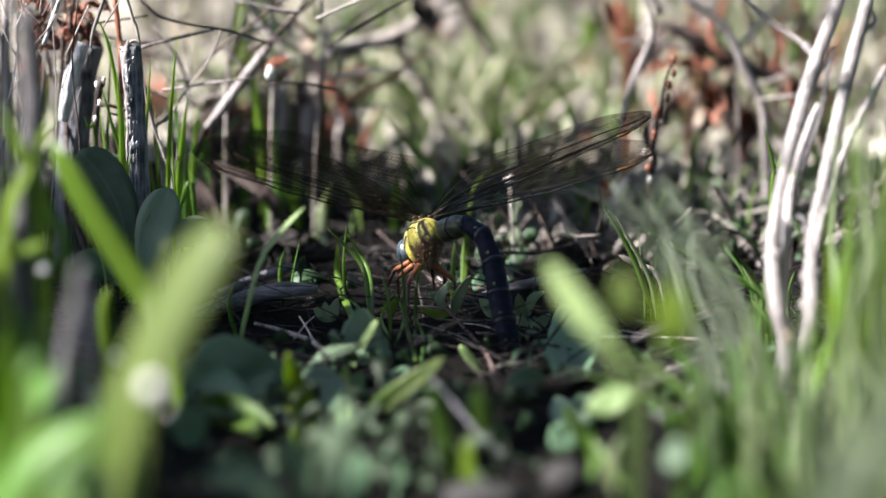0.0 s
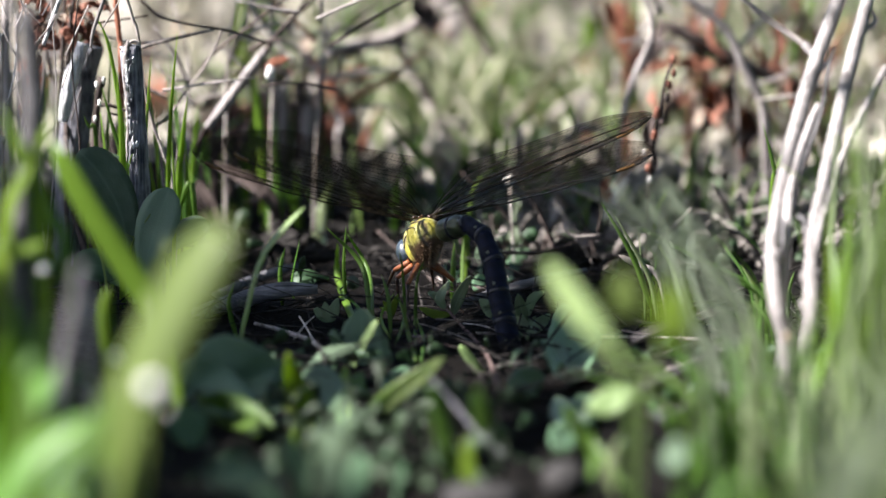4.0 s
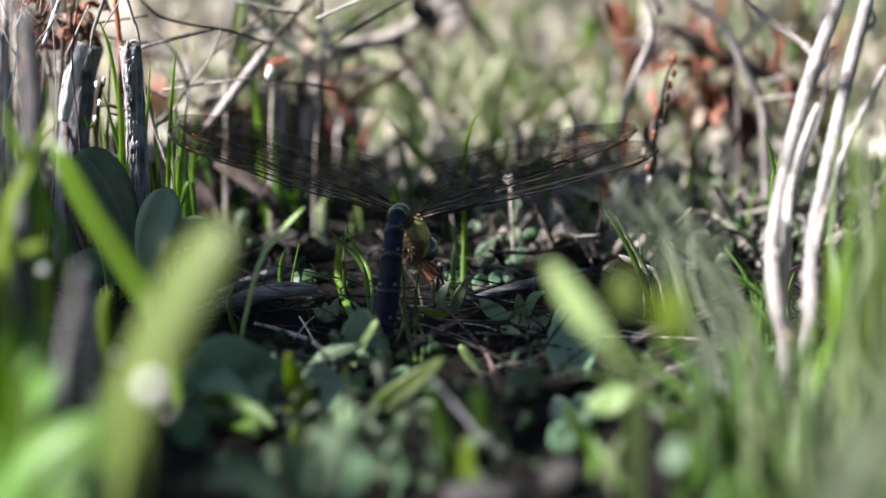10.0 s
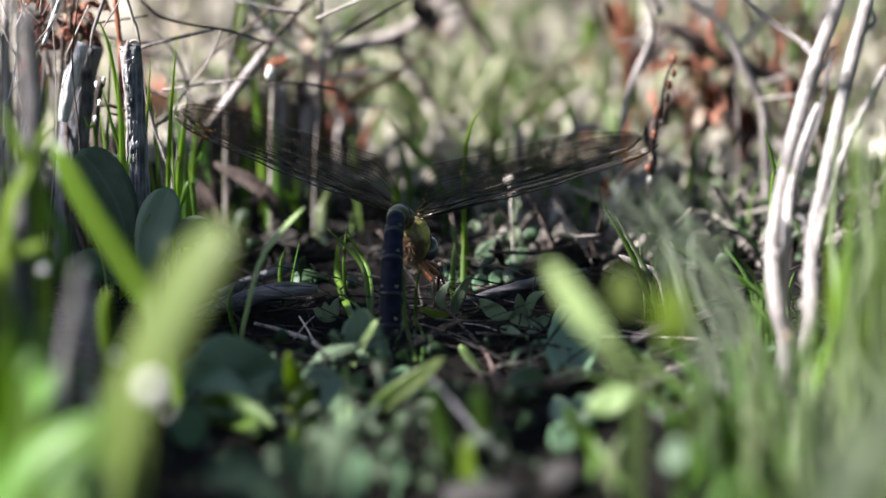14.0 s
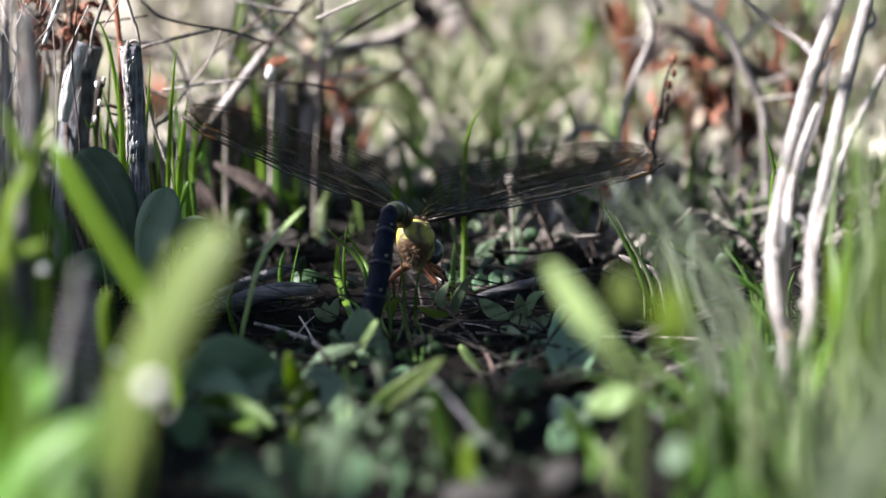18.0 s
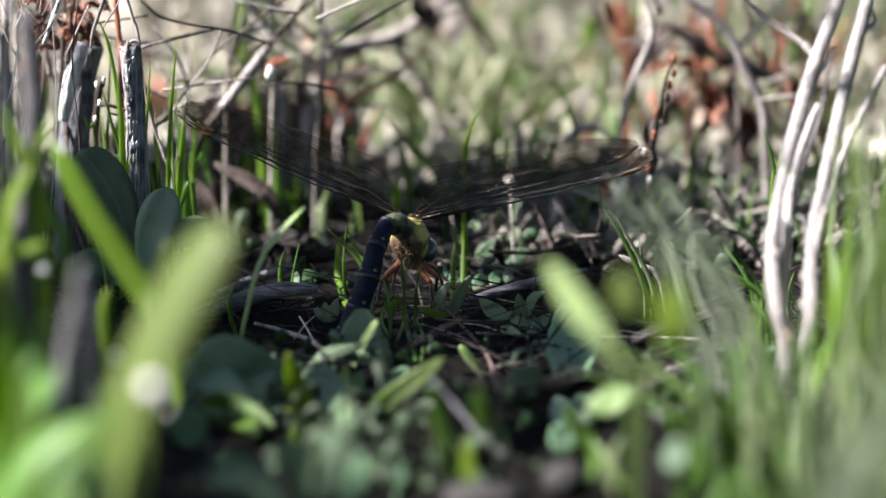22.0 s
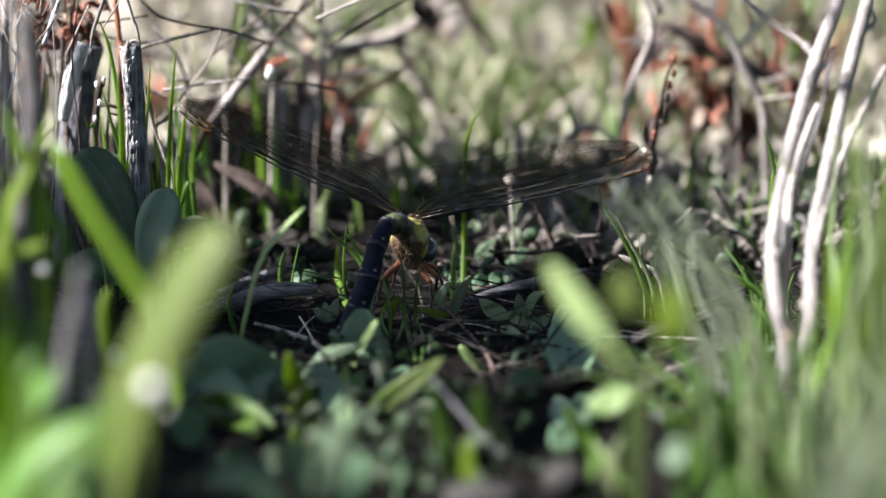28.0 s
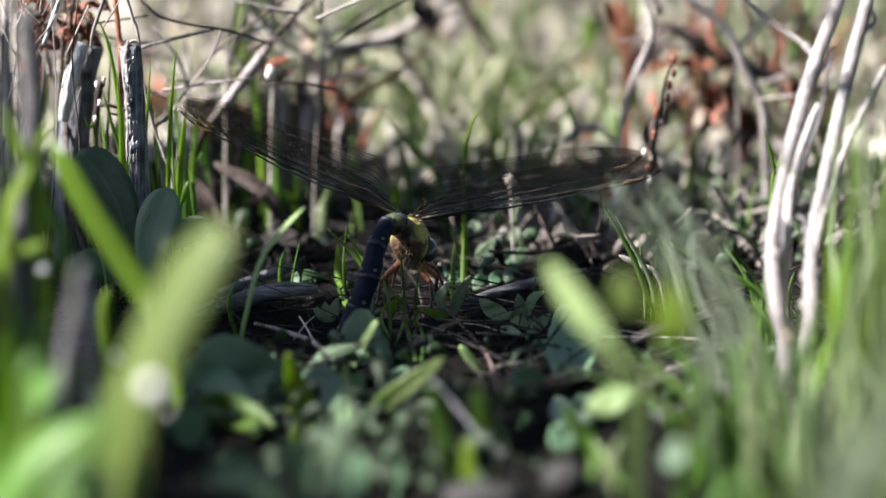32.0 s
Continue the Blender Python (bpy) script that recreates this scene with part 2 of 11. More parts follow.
def part(name, data, material, parent=None, label=""):
    """One mesh object under a thing or a part, its vertices given in the place's metres."""
    ob = new(name, data)
    data.materials.append(material)
    if parent:
        base = Vector(parent.matrix_world.translation) if not parent.parent else Vector(parent["foot"])
        data.transform(Matrix.Translation(-base))
        ob["foot"] = tuple(base)
        ob.parent = parent
    return tagged(ob, label)


COUNT = [0]


def blade(owner, points, width, material=None, shape="grass", face=0, fold=0.25, name="blade", label="", wave=0.03, steps=14):
    COUNT[0] += 1
    v, f, uv = ribbon_data(points, width, shape, face, fold, 0.35, 3, steps, wave, COUNT[0])
    return part(name, mesh_from(name, v, f, uv), material or GRASS, owner, label)


def leaf(owner, points, width, material=None, shape="spoon", face=0, fold=0.18, name="leaf", label="", wave=0.10, steps=18):
    COUNT[0] += 1
    steps = 46 if shape == "heart" else steps
    v, f, uv = ribbon_data(points, width, shape, face, fold, 0.5, 7, steps, wave, COUNT[0])
    return part(name, mesh_from(name, v, f, uv), material or BROAD, owner, label)


def stem(owner, points, radii, material=None, name="stem", label="", sides=8, steps=14, rough=0.12, ridge=0.0):
    COUNT[0] += 1
    v, f = tube_data(points, radii, sides, steps, rough, COUNT[0], ridge)
    return part(name, mesh_from(name, v, f), material or TWIG, owner, label)


def lump(owner, at, size, material, name="husk", label="", seed=0, squash=(1, 1, 1)):
    """A small rounded, uneven grain, at and size in millimetres."""
    COUNT[0] += 1
    bm = bmesh.new()
    bmesh.ops.create_icosphere(bm, subdivisions=2, radius=1)
    for v in bm.verts:
        d = 1 + 0.22 * noise.noise(v.co * 1.6 + Vector((COUNT[0] * 3.1, 0, 0)))
        v.co = Vector((v.co.x * squash[0], v.co.y * squash[1], v.co.z * squash[2])) * d * size * MM + Vector(at) * MM
    for f in bm.faces:
        f.smooth = True
    me = bpy.data.meshes.new(name)
    bm.to_mesh(me)
    bm.free()
    return part(name, me, material, owner, label)


# ---- ground: one sheet, finely uneven near the insect, reaching the horizon ----


def ground_height(x, y):
    near = math.exp(-(x * x + (y - 0.2) ** 2) / 0.9)
    return 0.004 * noise.noise(Vector((x * 28, y * 28, 0))) * near + 0.0025 * noise.noise(Vector((x * 110, y * 110, 3))) * near - 0.002


def ground_sheet():
    edge = lambda n, inner, far: [s * (inner * k / n if k <= n else inner + (far - inner) * ((k - n) / 12) ** 4) for s in (-1, 1) for k in ((range(n + 12, 0, -1)) if s < 0 else range(0, n + 13))]
    xs = edge(60, 0.45, 1500.0)
    ys = [y + 0.25 for y in edge(70, 0.75, 1500.0)]
    verts = [(x, y, ground_height(x, y)) for y in ys for x in xs]
    n = len(xs)
    faces = [(j * n + i, j * n + i + 1, (j + 1) * n + i + 1, (j + 1) * n + i) for j in range(len(ys) - 1) for i in range(n - 1)]
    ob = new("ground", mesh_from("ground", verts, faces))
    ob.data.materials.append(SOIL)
    tagged(ob, "dark bare soil with dry crumbs between the plants", "ground", kind="structure")


ground_sheet()


def pale_lit_earth():
    """Pale earth behind the clearing, its colour standing in for sunlight; ragged edge."""
    m, nodes, links, b = shader("pale_lit_earth")
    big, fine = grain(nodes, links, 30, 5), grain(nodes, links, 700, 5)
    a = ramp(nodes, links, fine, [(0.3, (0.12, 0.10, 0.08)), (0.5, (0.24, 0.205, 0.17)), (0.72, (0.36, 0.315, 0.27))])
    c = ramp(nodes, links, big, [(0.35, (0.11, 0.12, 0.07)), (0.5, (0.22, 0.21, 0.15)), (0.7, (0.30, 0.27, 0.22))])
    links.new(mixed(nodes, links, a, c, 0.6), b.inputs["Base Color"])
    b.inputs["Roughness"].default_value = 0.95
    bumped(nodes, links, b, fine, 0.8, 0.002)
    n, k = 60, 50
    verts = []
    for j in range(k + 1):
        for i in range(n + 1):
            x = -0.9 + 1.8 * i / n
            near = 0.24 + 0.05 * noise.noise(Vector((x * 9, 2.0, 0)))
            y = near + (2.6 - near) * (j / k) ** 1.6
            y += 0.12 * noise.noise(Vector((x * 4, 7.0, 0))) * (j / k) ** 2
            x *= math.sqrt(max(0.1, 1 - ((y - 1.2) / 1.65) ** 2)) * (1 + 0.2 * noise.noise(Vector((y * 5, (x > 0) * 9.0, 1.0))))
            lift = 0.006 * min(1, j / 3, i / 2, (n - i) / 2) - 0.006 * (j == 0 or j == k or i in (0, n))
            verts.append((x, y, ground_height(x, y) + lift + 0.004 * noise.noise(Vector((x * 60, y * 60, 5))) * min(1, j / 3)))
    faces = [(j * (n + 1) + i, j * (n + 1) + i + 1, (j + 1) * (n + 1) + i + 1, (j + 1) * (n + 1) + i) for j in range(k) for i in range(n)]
    ob = new("pale_lit_ground", mesh_from("pale_lit_ground", verts, faces))
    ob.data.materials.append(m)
    tagged(ob, "pale earth beyond the clearing, sunlight put into its colour", "ground", kind="structure")


pale_lit_earth()

# ---- plants and dead matter, near and far, in millimetres ----

# split dead sticks and wiry stalks

t = thing('dead_stick', 'weathered grey split stick with pale torn bark, standing upright', 'stick', (-62.4, -3.9, 0))
stem(t, [(-62.6, 15, -1.4), (-62.6, 15, 15.7), (-63.2, 15, 33.4), (-64.3, 15, 53.2)], [1.40, 1.63, 1.98, 2.09], BARK, 'shaft', sides=22, steps=30, rough=0.12, ridge=0.35)
stem(t, [(-65.2, 13, 29.2), (-64.9, 13, 39.8), (-65.4, 13, 49.1), (-64.6, 13, 54.4)], [0.2, 0.42, 0.55, 0.3], STRAW, 'torn_bark', label='pale torn strip of bark', sides=9, steps=60, rough=0.9, ridge=0.4)
stem(t, [(-66.2, 14, 52), (-64.9, 14, 53.4), (-63.4, 14, 54.4), (-62.5, 14, 53.4)], [0.25, 0.3, 0.28, 0.2], TWIG_PALE, 'splintered_end', sides=6, steps=8, rough=0.8)
leaf(t, [(-64.6, 12.2, 38.4), (-64.6, 12.2, 38.8), (-64.5, 12.2, 39.1)], 0.81, TORN_BARK, 'oval', 10, 0.5, name='bark_fleck', wave=0.5, steps=6)
leaf(t, [(-63.7, 12.2, 29.4), (-63.8, 12.2, 30), (-64, 12.2, 30.4)], 0.36, TORN_BARK, 'oval', -2, 0.5, name='bark_fleck', wave=0.5, steps=6)
leaf(t, [(-64.9, 12.3, 42.8), (-64.9, 12.3, 43.2), (-64.8, 12.3, 43.6)], 0.52, TORN_BARK, 'oval', 1, 0.5, name='bark_fleck', wave=0.5, steps=6)
leaf(t, [(-64.3, 12.2, 36.1), (-64.3, 12.2, 37), (-64.3, 12.2, 37.8)], 0.80, TORN_BARK, 'oval', 32, 0.5, name='bark_fleck', wave=0.5, steps=6)
leaf(t, [(-65, 12.3, 45.5), (-64.9, 12.3, 46.2), (-64.8, 12.3, 46.8)], 0.66, TORN_BARK, 'oval', -3, 0.5, name='bark_fleck', wave=0.5, steps=6)
leaf(t, [(-64.1, 12.2, 42.4), (-64.1, 12.2, 43.4), (-64, 12.2, 44.2)], 0.74, TORN_BARK, 'oval', 26, 0.5, name='bark_fleck', wave=0.5, steps=6)
leaf(t, [(-63.6, 12.2, 29.8), (-63.6, 12.2, 30.6), (-63.6, 12.2, 31.2)], 0.69, TORN_BARK, 'oval', -1, 0.5, name='bark_fleck', wave=0.5, steps=6)
leaf(t, [(-65, 12.4, 47.8), (-65, 12.4, 48.8), (-65.1, 12.4, 49.5)], 0.69, TORN_BARK, 'oval', -31, 0.5, name='bark_fleck', wave=0.5, steps=6)
leaf(t, [(-64.1, 12.2, 33), (-64, 12.2, 34), (-63.9, 12.2, 34.7)], 0.38, TORN_BARK, 'oval', 28, 0.5, name='bark_fleck', wave=0.5, steps=6)
leaf(t, [(-64.7, 12.2, 45.6), (-64.8, 12.2, 46.6), (-64.9, 12.2, 47.4)], 0.69, TORN_BARK, 'oval', -34, 0.5, name='bark_fleck', wave=0.5, steps=6)
leaf(t, [(-64.2, 12.2, 48.5), (-64.2, 12.2, 49), (-64, 12.2, 49.4)], 0.35, TORN_BARK, 'oval', 31, 0.5, name='bark_fleck', wave=0.5, steps=6)
leaf(t, [(-63.8, 12.2, 32.1), (-63.8, 12.2, 33), (-63.7, 12.2, 33.7)], 0.77, TORN_BARK, 'oval', 18, 0.5, name='bark_fleck', wave=0.5, steps=6)
leaf(t, [(-64.5, 12.2, 36), (-64.4, 12.2, 36.9), (-64.2, 12.2, 37.7)], 0.59, TORN_BARK, 'oval', 20, 0.5, name='bark_fleck', wave=0.5, steps=6)
leaf(t, [(-65.1, 12.4, 46.6), (-65, 12.4, 47.4), (-65, 12.4, 48)], 0.79, TORN_BARK, 'oval', 12, 0.5, name='bark_fleck', wave=0.5, steps=6)
leaf(t, [(-64.8, 12.3, 48.7), (-64.8, 12.3, 49.4), (-64.9, 12.3, 49.9)], 0.62, TORN_BARK, 'oval', 9, 0.5, name='bark_fleck', wave=0.5, steps=6)
leaf(t, [(-65.1, 12.4, 45.9), (-65.1, 12.4, 46.3), (-65.2, 12.4, 46.7)], 0.42, TORN_BARK, 'oval', 1, 0.5, name='bark_fleck', wave=0.5, steps=6)
leaf(t, [(-64.6, 12.2, 49.8), (-64.6, 12.2, 50.3), (-64.5, 12.2, 50.8)], 0.45, TORN_BARK, 'oval', 28, 0.5, name='bark_fleck', wave=0.5, steps=6)
leaf(t, [(-65, 12.3, 44.5), (-64.9, 12.3, 45.4), (-64.7, 12.3, 46.2)], 0.62, TORN_BARK, 'oval', 29, 0.5, name='bark_fleck', wave=0.5, steps=6)
leaf(t, [(-64.3, 12.2, 38.3), (-64.4, 12.2, 38.9), (-64.5, 12.2, 39.4)], 0.67, TORN_BARK, 'oval', -28, 0.5, name='bark_fleck', wave=0.5, steps=6)
leaf(t, [(-63.5, 12.2, 49.9), (-63.5, 12.2, 50.7), (-63.5, 12.2, 51.3)], 0.76, TORN_BARK, 'oval', 8, 0.5, name='bark_fleck', wave=0.5, steps=6)
leaf(t, [(-64.6, 12.2, 42.9), (-64.6, 12.2, 43.6), (-64.6, 12.2, 44.1)], 0.70, TORN_BARK, 'oval', -7, 0.5, name='bark_fleck', wave=0.5, steps=6)
leaf(t, [(-64.2, 12.2, 43.9), (-64.2, 12.2, 44.7), (-64.4, 12.2, 45.4)], 0.65, TORN_BARK, 'oval', 19, 0.5, name='bark_fleck', wave=0.5, steps=6)
leaf(t, [(-63.7, 12.2, 36.6), (-63.7, 12.2, 37.4), (-63.6, 12.2, 38.1)], 0.54, TORN_BARK, 'oval', -1, 0.5, name='bark_fleck', wave=0.5, steps=6)
leaf(t, [(-65, 12.4, 46.2), (-65, 12.4, 47), (-64.9, 12.4, 47.6)], 0.39, TORN_BARK, 'oval', -10, 0.5, name='bark_fleck', wave=0.5, steps=6)
leaf(t, [(-64.6, 12.2, 44.7), (-64.6, 12.2, 45.2), (-64.5, 12.2, 45.6)], 0.66, TORN_BARK, 'oval', -4, 0.5, name='bark_fleck', wave=0.5, steps=6)
leaf(t, [(-64.8, 12.3, 47.3), (-64.8, 12.3, 47.9), (-64.9, 12.3, 48.3)], 0.59, TORN_BARK, 'oval', -23, 0.5, name='bark_fleck', wave=0.5, steps=6)
leaf(t, [(-64.2, 12.2, 31.9), (-64.1, 12.2, 32.7), (-64, 12.2, 33.4)], 0.53, TORN_BARK, 'oval', 17, 0.5, name='bark_fleck', wave=0.5, steps=6)
leaf(t, [(-64.5, 12.2, 47.4), (-64.5, 12.2, 48.3), (-64.5, 12.2, 48.9)], 0.79, TORN_BARK, 'oval', -12, 0.5, name='bark_fleck', wave=0.5, steps=6)
leaf(t, [(-64, 12.2, 32.8), (-63.9, 12.2, 33.4), (-63.8, 12.2, 33.9)], 0.77, TORN_BARK, 'oval', -13, 0.5, name='bark_fleck', wave=0.5, steps=6)
leaf(t, [(-64.1, 12.2, 48), (-64.1, 12.2, 49), (-64, 12.2, 49.8)], 0.63, TORN_BARK, 'oval', 28, 0.5, name='bark_fleck', wave=0.5, steps=6)
leaf(t, [(-63.8, 12.2, 32.7), (-63.9, 12.2, 33.5), (-64.1, 12.2, 34.1)], 0.66, TORN_BARK, 'oval', -1, 0.5, name='bark_fleck', wave=0.5, steps=6)
leaf(t, [(-64.2, 12.2, 35.5), (-64.2, 12.2, 35.9), (-64.2, 12.2, 36.1)], 0.74, TORN_BARK, 'oval', 11, 0.5, name='bark_fleck', wave=0.5, steps=6)
leaf(t, [(-63.1, 12.2, 32.4), (-63.1, 12.2, 33.2), (-63.1, 12.2, 33.8)], 0.70, TORN_BARK, 'oval', 31, 0.5, name='bark_fleck', wave=0.5, steps=6)
leaf(t, [(-64.5, 12.2, 44.8), (-64.5, 12.2, 45.2), (-64.6, 12.2, 45.6)], 0.56, TORN_BARK, 'oval', -14, 0.5, name='bark_fleck', wave=0.5, steps=6)
leaf(t, [(-64.7, 12.2, 46.3), (-64.7, 12.2, 47.1), (-64.7, 12.2, 47.8)], 0.41, TORN_BARK, 'oval', 13, 0.5, name='bark_fleck', wave=0.5, steps=6)
leaf(t, [(-64.5, 12.2, 37.1), (-64.5, 12.2, 37.9), (-64.5, 12.2, 38.5)], 0.74, TORN_BARK, 'oval', -28, 0.5, name='bark_fleck', wave=0.5, steps=6)
leaf(t, [(-65, 12.4, 46.6), (-65, 12.4, 47.3), (-65.1, 12.4, 47.8)], 0.48, TORN_BARK, 'oval', 32, 0.5, name='bark_fleck', wave=0.5, steps=6)
leaf(t, [(-64.9, 12.3, 49.6), (-64.9, 12.3, 50.2), (-65, 12.3, 50.6)], 0.58, TORN_BARK, 'oval', 26, 0.5, name='bark_fleck', wave=0.5, steps=6)
leaf(t, [(-64.3, 12.2, 35.3), (-64.4, 12.2, 35.8), (-64.5, 12.2, 36.2)], 0.66, TORN_BARK, 'oval', -9, 0.5, name='bark_fleck', wave=0.5, steps=6)
leaf(t, [(-64.6, 12.2, 41.8), (-64.6, 12.2, 42.7), (-64.5, 12.2, 43.4)], 0.48, TORN_BARK, 'oval', 15, 0.5, name='bark_fleck', wave=0.5, steps=6)
leaf(t, [(-63.8, 12.2, 35.4), (-63.9, 12.2, 35.8), (-63.9, 12.2, 36.1)], 0.57, TORN_BARK, 'oval', -17, 0.5, name='bark_fleck', wave=0.5, steps=6)
leaf(t, [(-64.7, 12.2, 41.1), (-64.7, 12.2, 41.6), (-64.9, 12.2, 41.9)], 0.51, TORN_BARK, 'oval', -10, 0.5, name='bark_fleck', wave=0.5, steps=6)
leaf(t, [(-64.5, 12.2, 39.6), (-64.5, 12.2, 40.3), (-64.5, 12.2, 40.9)], 0.77, TORN_BARK, 'oval', -10, 0.5, name='bark_fleck', wave=0.5, steps=6)
leaf(t, [(-64, 12.2, 41.9), (-64.1, 12.2, 42.5), (-64.1, 12.2, 43.1)], 0.51, TORN_BARK, 'oval', -18, 0.5, name='bark_fleck', wave=0.5, steps=6)
leaf(t, [(-65.1, 12.4, 49.1), (-65.1, 12.4, 49.5), (-65.1, 12.4, 49.8)], 0.47, TORN_BARK, 'oval', -13, 0.5, name='bark_fleck', wave=0.5, steps=6)
leaf(t, [(-64.7, 12.2, 43.7), (-64.7, 12.2, 44.8), (-64.7, 12.2, 45.6)], 0.57, TORN_BARK, 'oval', 8, 0.5, name='bark_fleck', wave=0.5, steps=6)
stem(t, [(-66.3, 14.5, 52.2), (-64.9, 14.5, 52.9), (-63.2, 14.5, 52.4), (-62.4, 14.5, 52.9)], [0.52, 0.76, 0.70, 0.46], TWIG_DARK, 'splintered_end', sides=7, steps=10, rough=0.8)

t = thing('dead_stick', 'thick grey dead stalk with pale sunlit broken top', 'stick', (-79.8, 37.7, 0))
stem(t, [(-81.4, 45, 2.5), (-80.6, 45, 19.8), (-78.6, 45, 35.7), (-75.8, 45, 50.1)], [2.78, 2.9, 3.02, 2.78], BARK, 'shaft', sides=20, steps=24, rough=0.12, ridge=0.3)
stem(t, [(-81, 39, 34.6), (-79.4, 39, 42.5), (-76.4, 39, 51.2)], [1.02, 1.62, 1.2], TORN_BARK, 'torn_bark', label='white torn bark in sun', sides=16, steps=24, rough=0.15, ridge=0.4)

t = thing('dead_stalk', 'grey dry stalk rising out of the grass', 'stalk', (-69.9, -110, 0))
stem(t, [(-69.8, -140, -2), (-69, -140, 37.3), (-67, -140, 52.3), (-66.7, -140, 63.4), (-67.4, -140, 72.7), (-67.7, -140, 74.7)], [1.84, 2.02, 1.84, 1.56, 0.83], STALK_GREY, 'shaft', sides=12)

t = thing('twig', 'knotted mossy twig with pale lichen flecks', 'twig', (-74.7, 35, 0))
stem(t, [(-74.9, 35, -2), (-74.6, 35, 21.2), (-73.9, 35, 30.9), (-73.3, 35, 38.1), (-72.2, 35, 44.4)], [0.775, 0.715, 0.715, 0.835], TWIG_DARK, 'shaft', rough=0.4)
stem(t, [(-73.2, 32, 38.7), (-70.3, 32, 38.9), (-66.8, 32, 37.5)], [0.355, 0.415, 0.24], TWIG_DARK, 'side_twig', rough=0.4)
stem(t, [(-70.9, 32, 37.2), (-69, 32, 36.8), (-67.1, 32, 35.8)], [0.24, 0.24, 0.12], TWIG_DARK, 'side_twig')
lump(t, (-72.9, 30, 43.5), 0.59, HUSK, 'lichen_fleck', squash=(0.7, 0.5, 1.3))
lump(t, (-71.4, 30, 44.4), 0.59, HUSK, 'lichen_fleck', squash=(0.7, 0.5, 1.3))
lump(t, (-72.3, 30, 39.6), 0.59, HUSK, 'lichen_fleck', squash=(0.7, 0.5, 1.3))
lump(t, (-73.3, 30, 36.3), 0.59, HUSK, 'lichen_fleck', squash=(0.7, 0.5, 1.3))
lump(t, (-73.5, 30, 34.1), 0.59, HUSK, 'lichen_fleck', squash=(0.7, 0.5, 1.3))

t = thing('wiry_stalk', 'thin dark arched dry stalk', 'stalk', (-62.4, 28, 0))
stem(t, [(-56.2, 28, -2), (-57, 28, 22.1), (-58.7, 28, 28.8), (-61.3, 28, 36.5), (-63, 28, 46.1), (-63.9, 28, 54.4), (-65, 28, 57.9), (-66.4, 28, 62.7)], [0.355, 0.355, 0.355, 0.295, 0.355, 0.355], TWIG, 'shaft', steps=30)

t = thing('wiry_stalk', 'thin rust-coloured dry stalk', 'stalk', (-68.2, 23.3, 0))
stem(t, [(-68.5, 40, -2), (-68.6, 40, 46), (-68.8, 40, 52), (-69.7, 40, 61.6)], [0.54, 0.6, 0.6], RUST, 'shaft')

t = thing('twig', 'long thin dark twig leaning across the clearing', 'twig', (-63.7, 37.7, 0))
stem(t, [(-63.1, 45, 58.5), (-60.6, 45, 56.4), (-53.7, 45, 54.6), (-46.4, 45, 53.5), (-38, 45, 50.9)], [0.3, 0.3, 0.3, 0.3, 0.24], TWIG_DARK, 'shaft', steps=24)
stem(t, [(-75.4, 45, 54.9), (-70, 45, 55.6), (-63.1, 45, 56.6)], [0.24, 0.24, 0.24], TWIG_DARK, 'side_twig')
stem(t, [(-64.7, 46, 49.7), (-58.6, 46, 51.4), (-48.9, 46, 53.5)], [0.425, 0.425, 0.305], TWIG, 'side_twig')
stem(t, [(-56.1, 60, 38.9), (-51.7, 60, 44.5), (-48, 60, 52.3)], [0.31, 0.31, 0.245], TWIG, 'side_twig')
stem(t, [(-62.4, 48, 32.1), (-59, 48, 34.7), (-55.3, 48, 40.2)], [0.305, 0.305, 0.245], TWIG, 'side_twig')
stem(t, [(-63.5, 50, 58.1), (-66.1, 50, 60.8), (-70.9, 50, 66.9), (-77, 50, 66.9), (-80.9, 50, 47.4), (-79.2, 23.3, 0)], [0.305, 0.305, 0.365, 0.425, 0.545, 0.61], TWIG_DARK, 'shaft', steps=30)

t = thing('dead_leaf_cluster', 'cluster of curled rust-red dead leaves with pale stalks', 'dead leaves', (-80.1, 23.3, 0))
stem(t, [(-73.5, 30.2, 0), (-82.1, 48, 23), (-81.9, 48, 47.5), (-81.1, 48, 59.8)], [0.62, 0.52, 0.42, 0.31], TWIG_DARK, 'stalk', steps=20)
stem(t, [(-82.6, 18, 53), (-80.9, 18, 57.7), (-78.8, 18, 63.3)], [0.43, 0.48, 0.43], TORN_BARK, 'stalk', label='pale dry stalk')
stem(t, [(-84.4, 16.3, 53), (-81.3, 16.3, 56.7), (-79.6, 16.3, 59.6)], [0.17, 0.22, 0.14], STRAW, 'stalk')
stem(t, [(-69.7, 16.8, 63), (-72.1, 16.8, 56.1), (-72.7, 16.8, 52.6)], [0.43, 0.39, 0.31], STRAW, 'stalk')
leaf(t, [(-89.2, 54, 51.8), (-86.4, 52.8, 56.1), (-85.5, 54, 58.6)], 2.07, RUST_DEEP, 'oval', 20, 0.6, wave=0.45)
leaf(t, [(-82.5, 54, 51.8), (-79.1, 52.8, 55.1), (-77.5, 54, 56.8)], 2.63, RUST_DEEP, 'oval', -30, 0.6, wave=0.45)
leaf(t, [(-78.9, 54, 50), (-76.4, 52.8, 53.6), (-75.7, 54, 55.5)], 2.24, RUST_DEEP, 'oval', 40, 0.6, wave=0.45)
leaf(t, [(-84.4, 54, 48.2), (-81.6, 52.8, 49.9), (-80.7, 54, 50)], 1.74, RUST_DEEP, 'oval', 10, 0.6, wave=0.45)
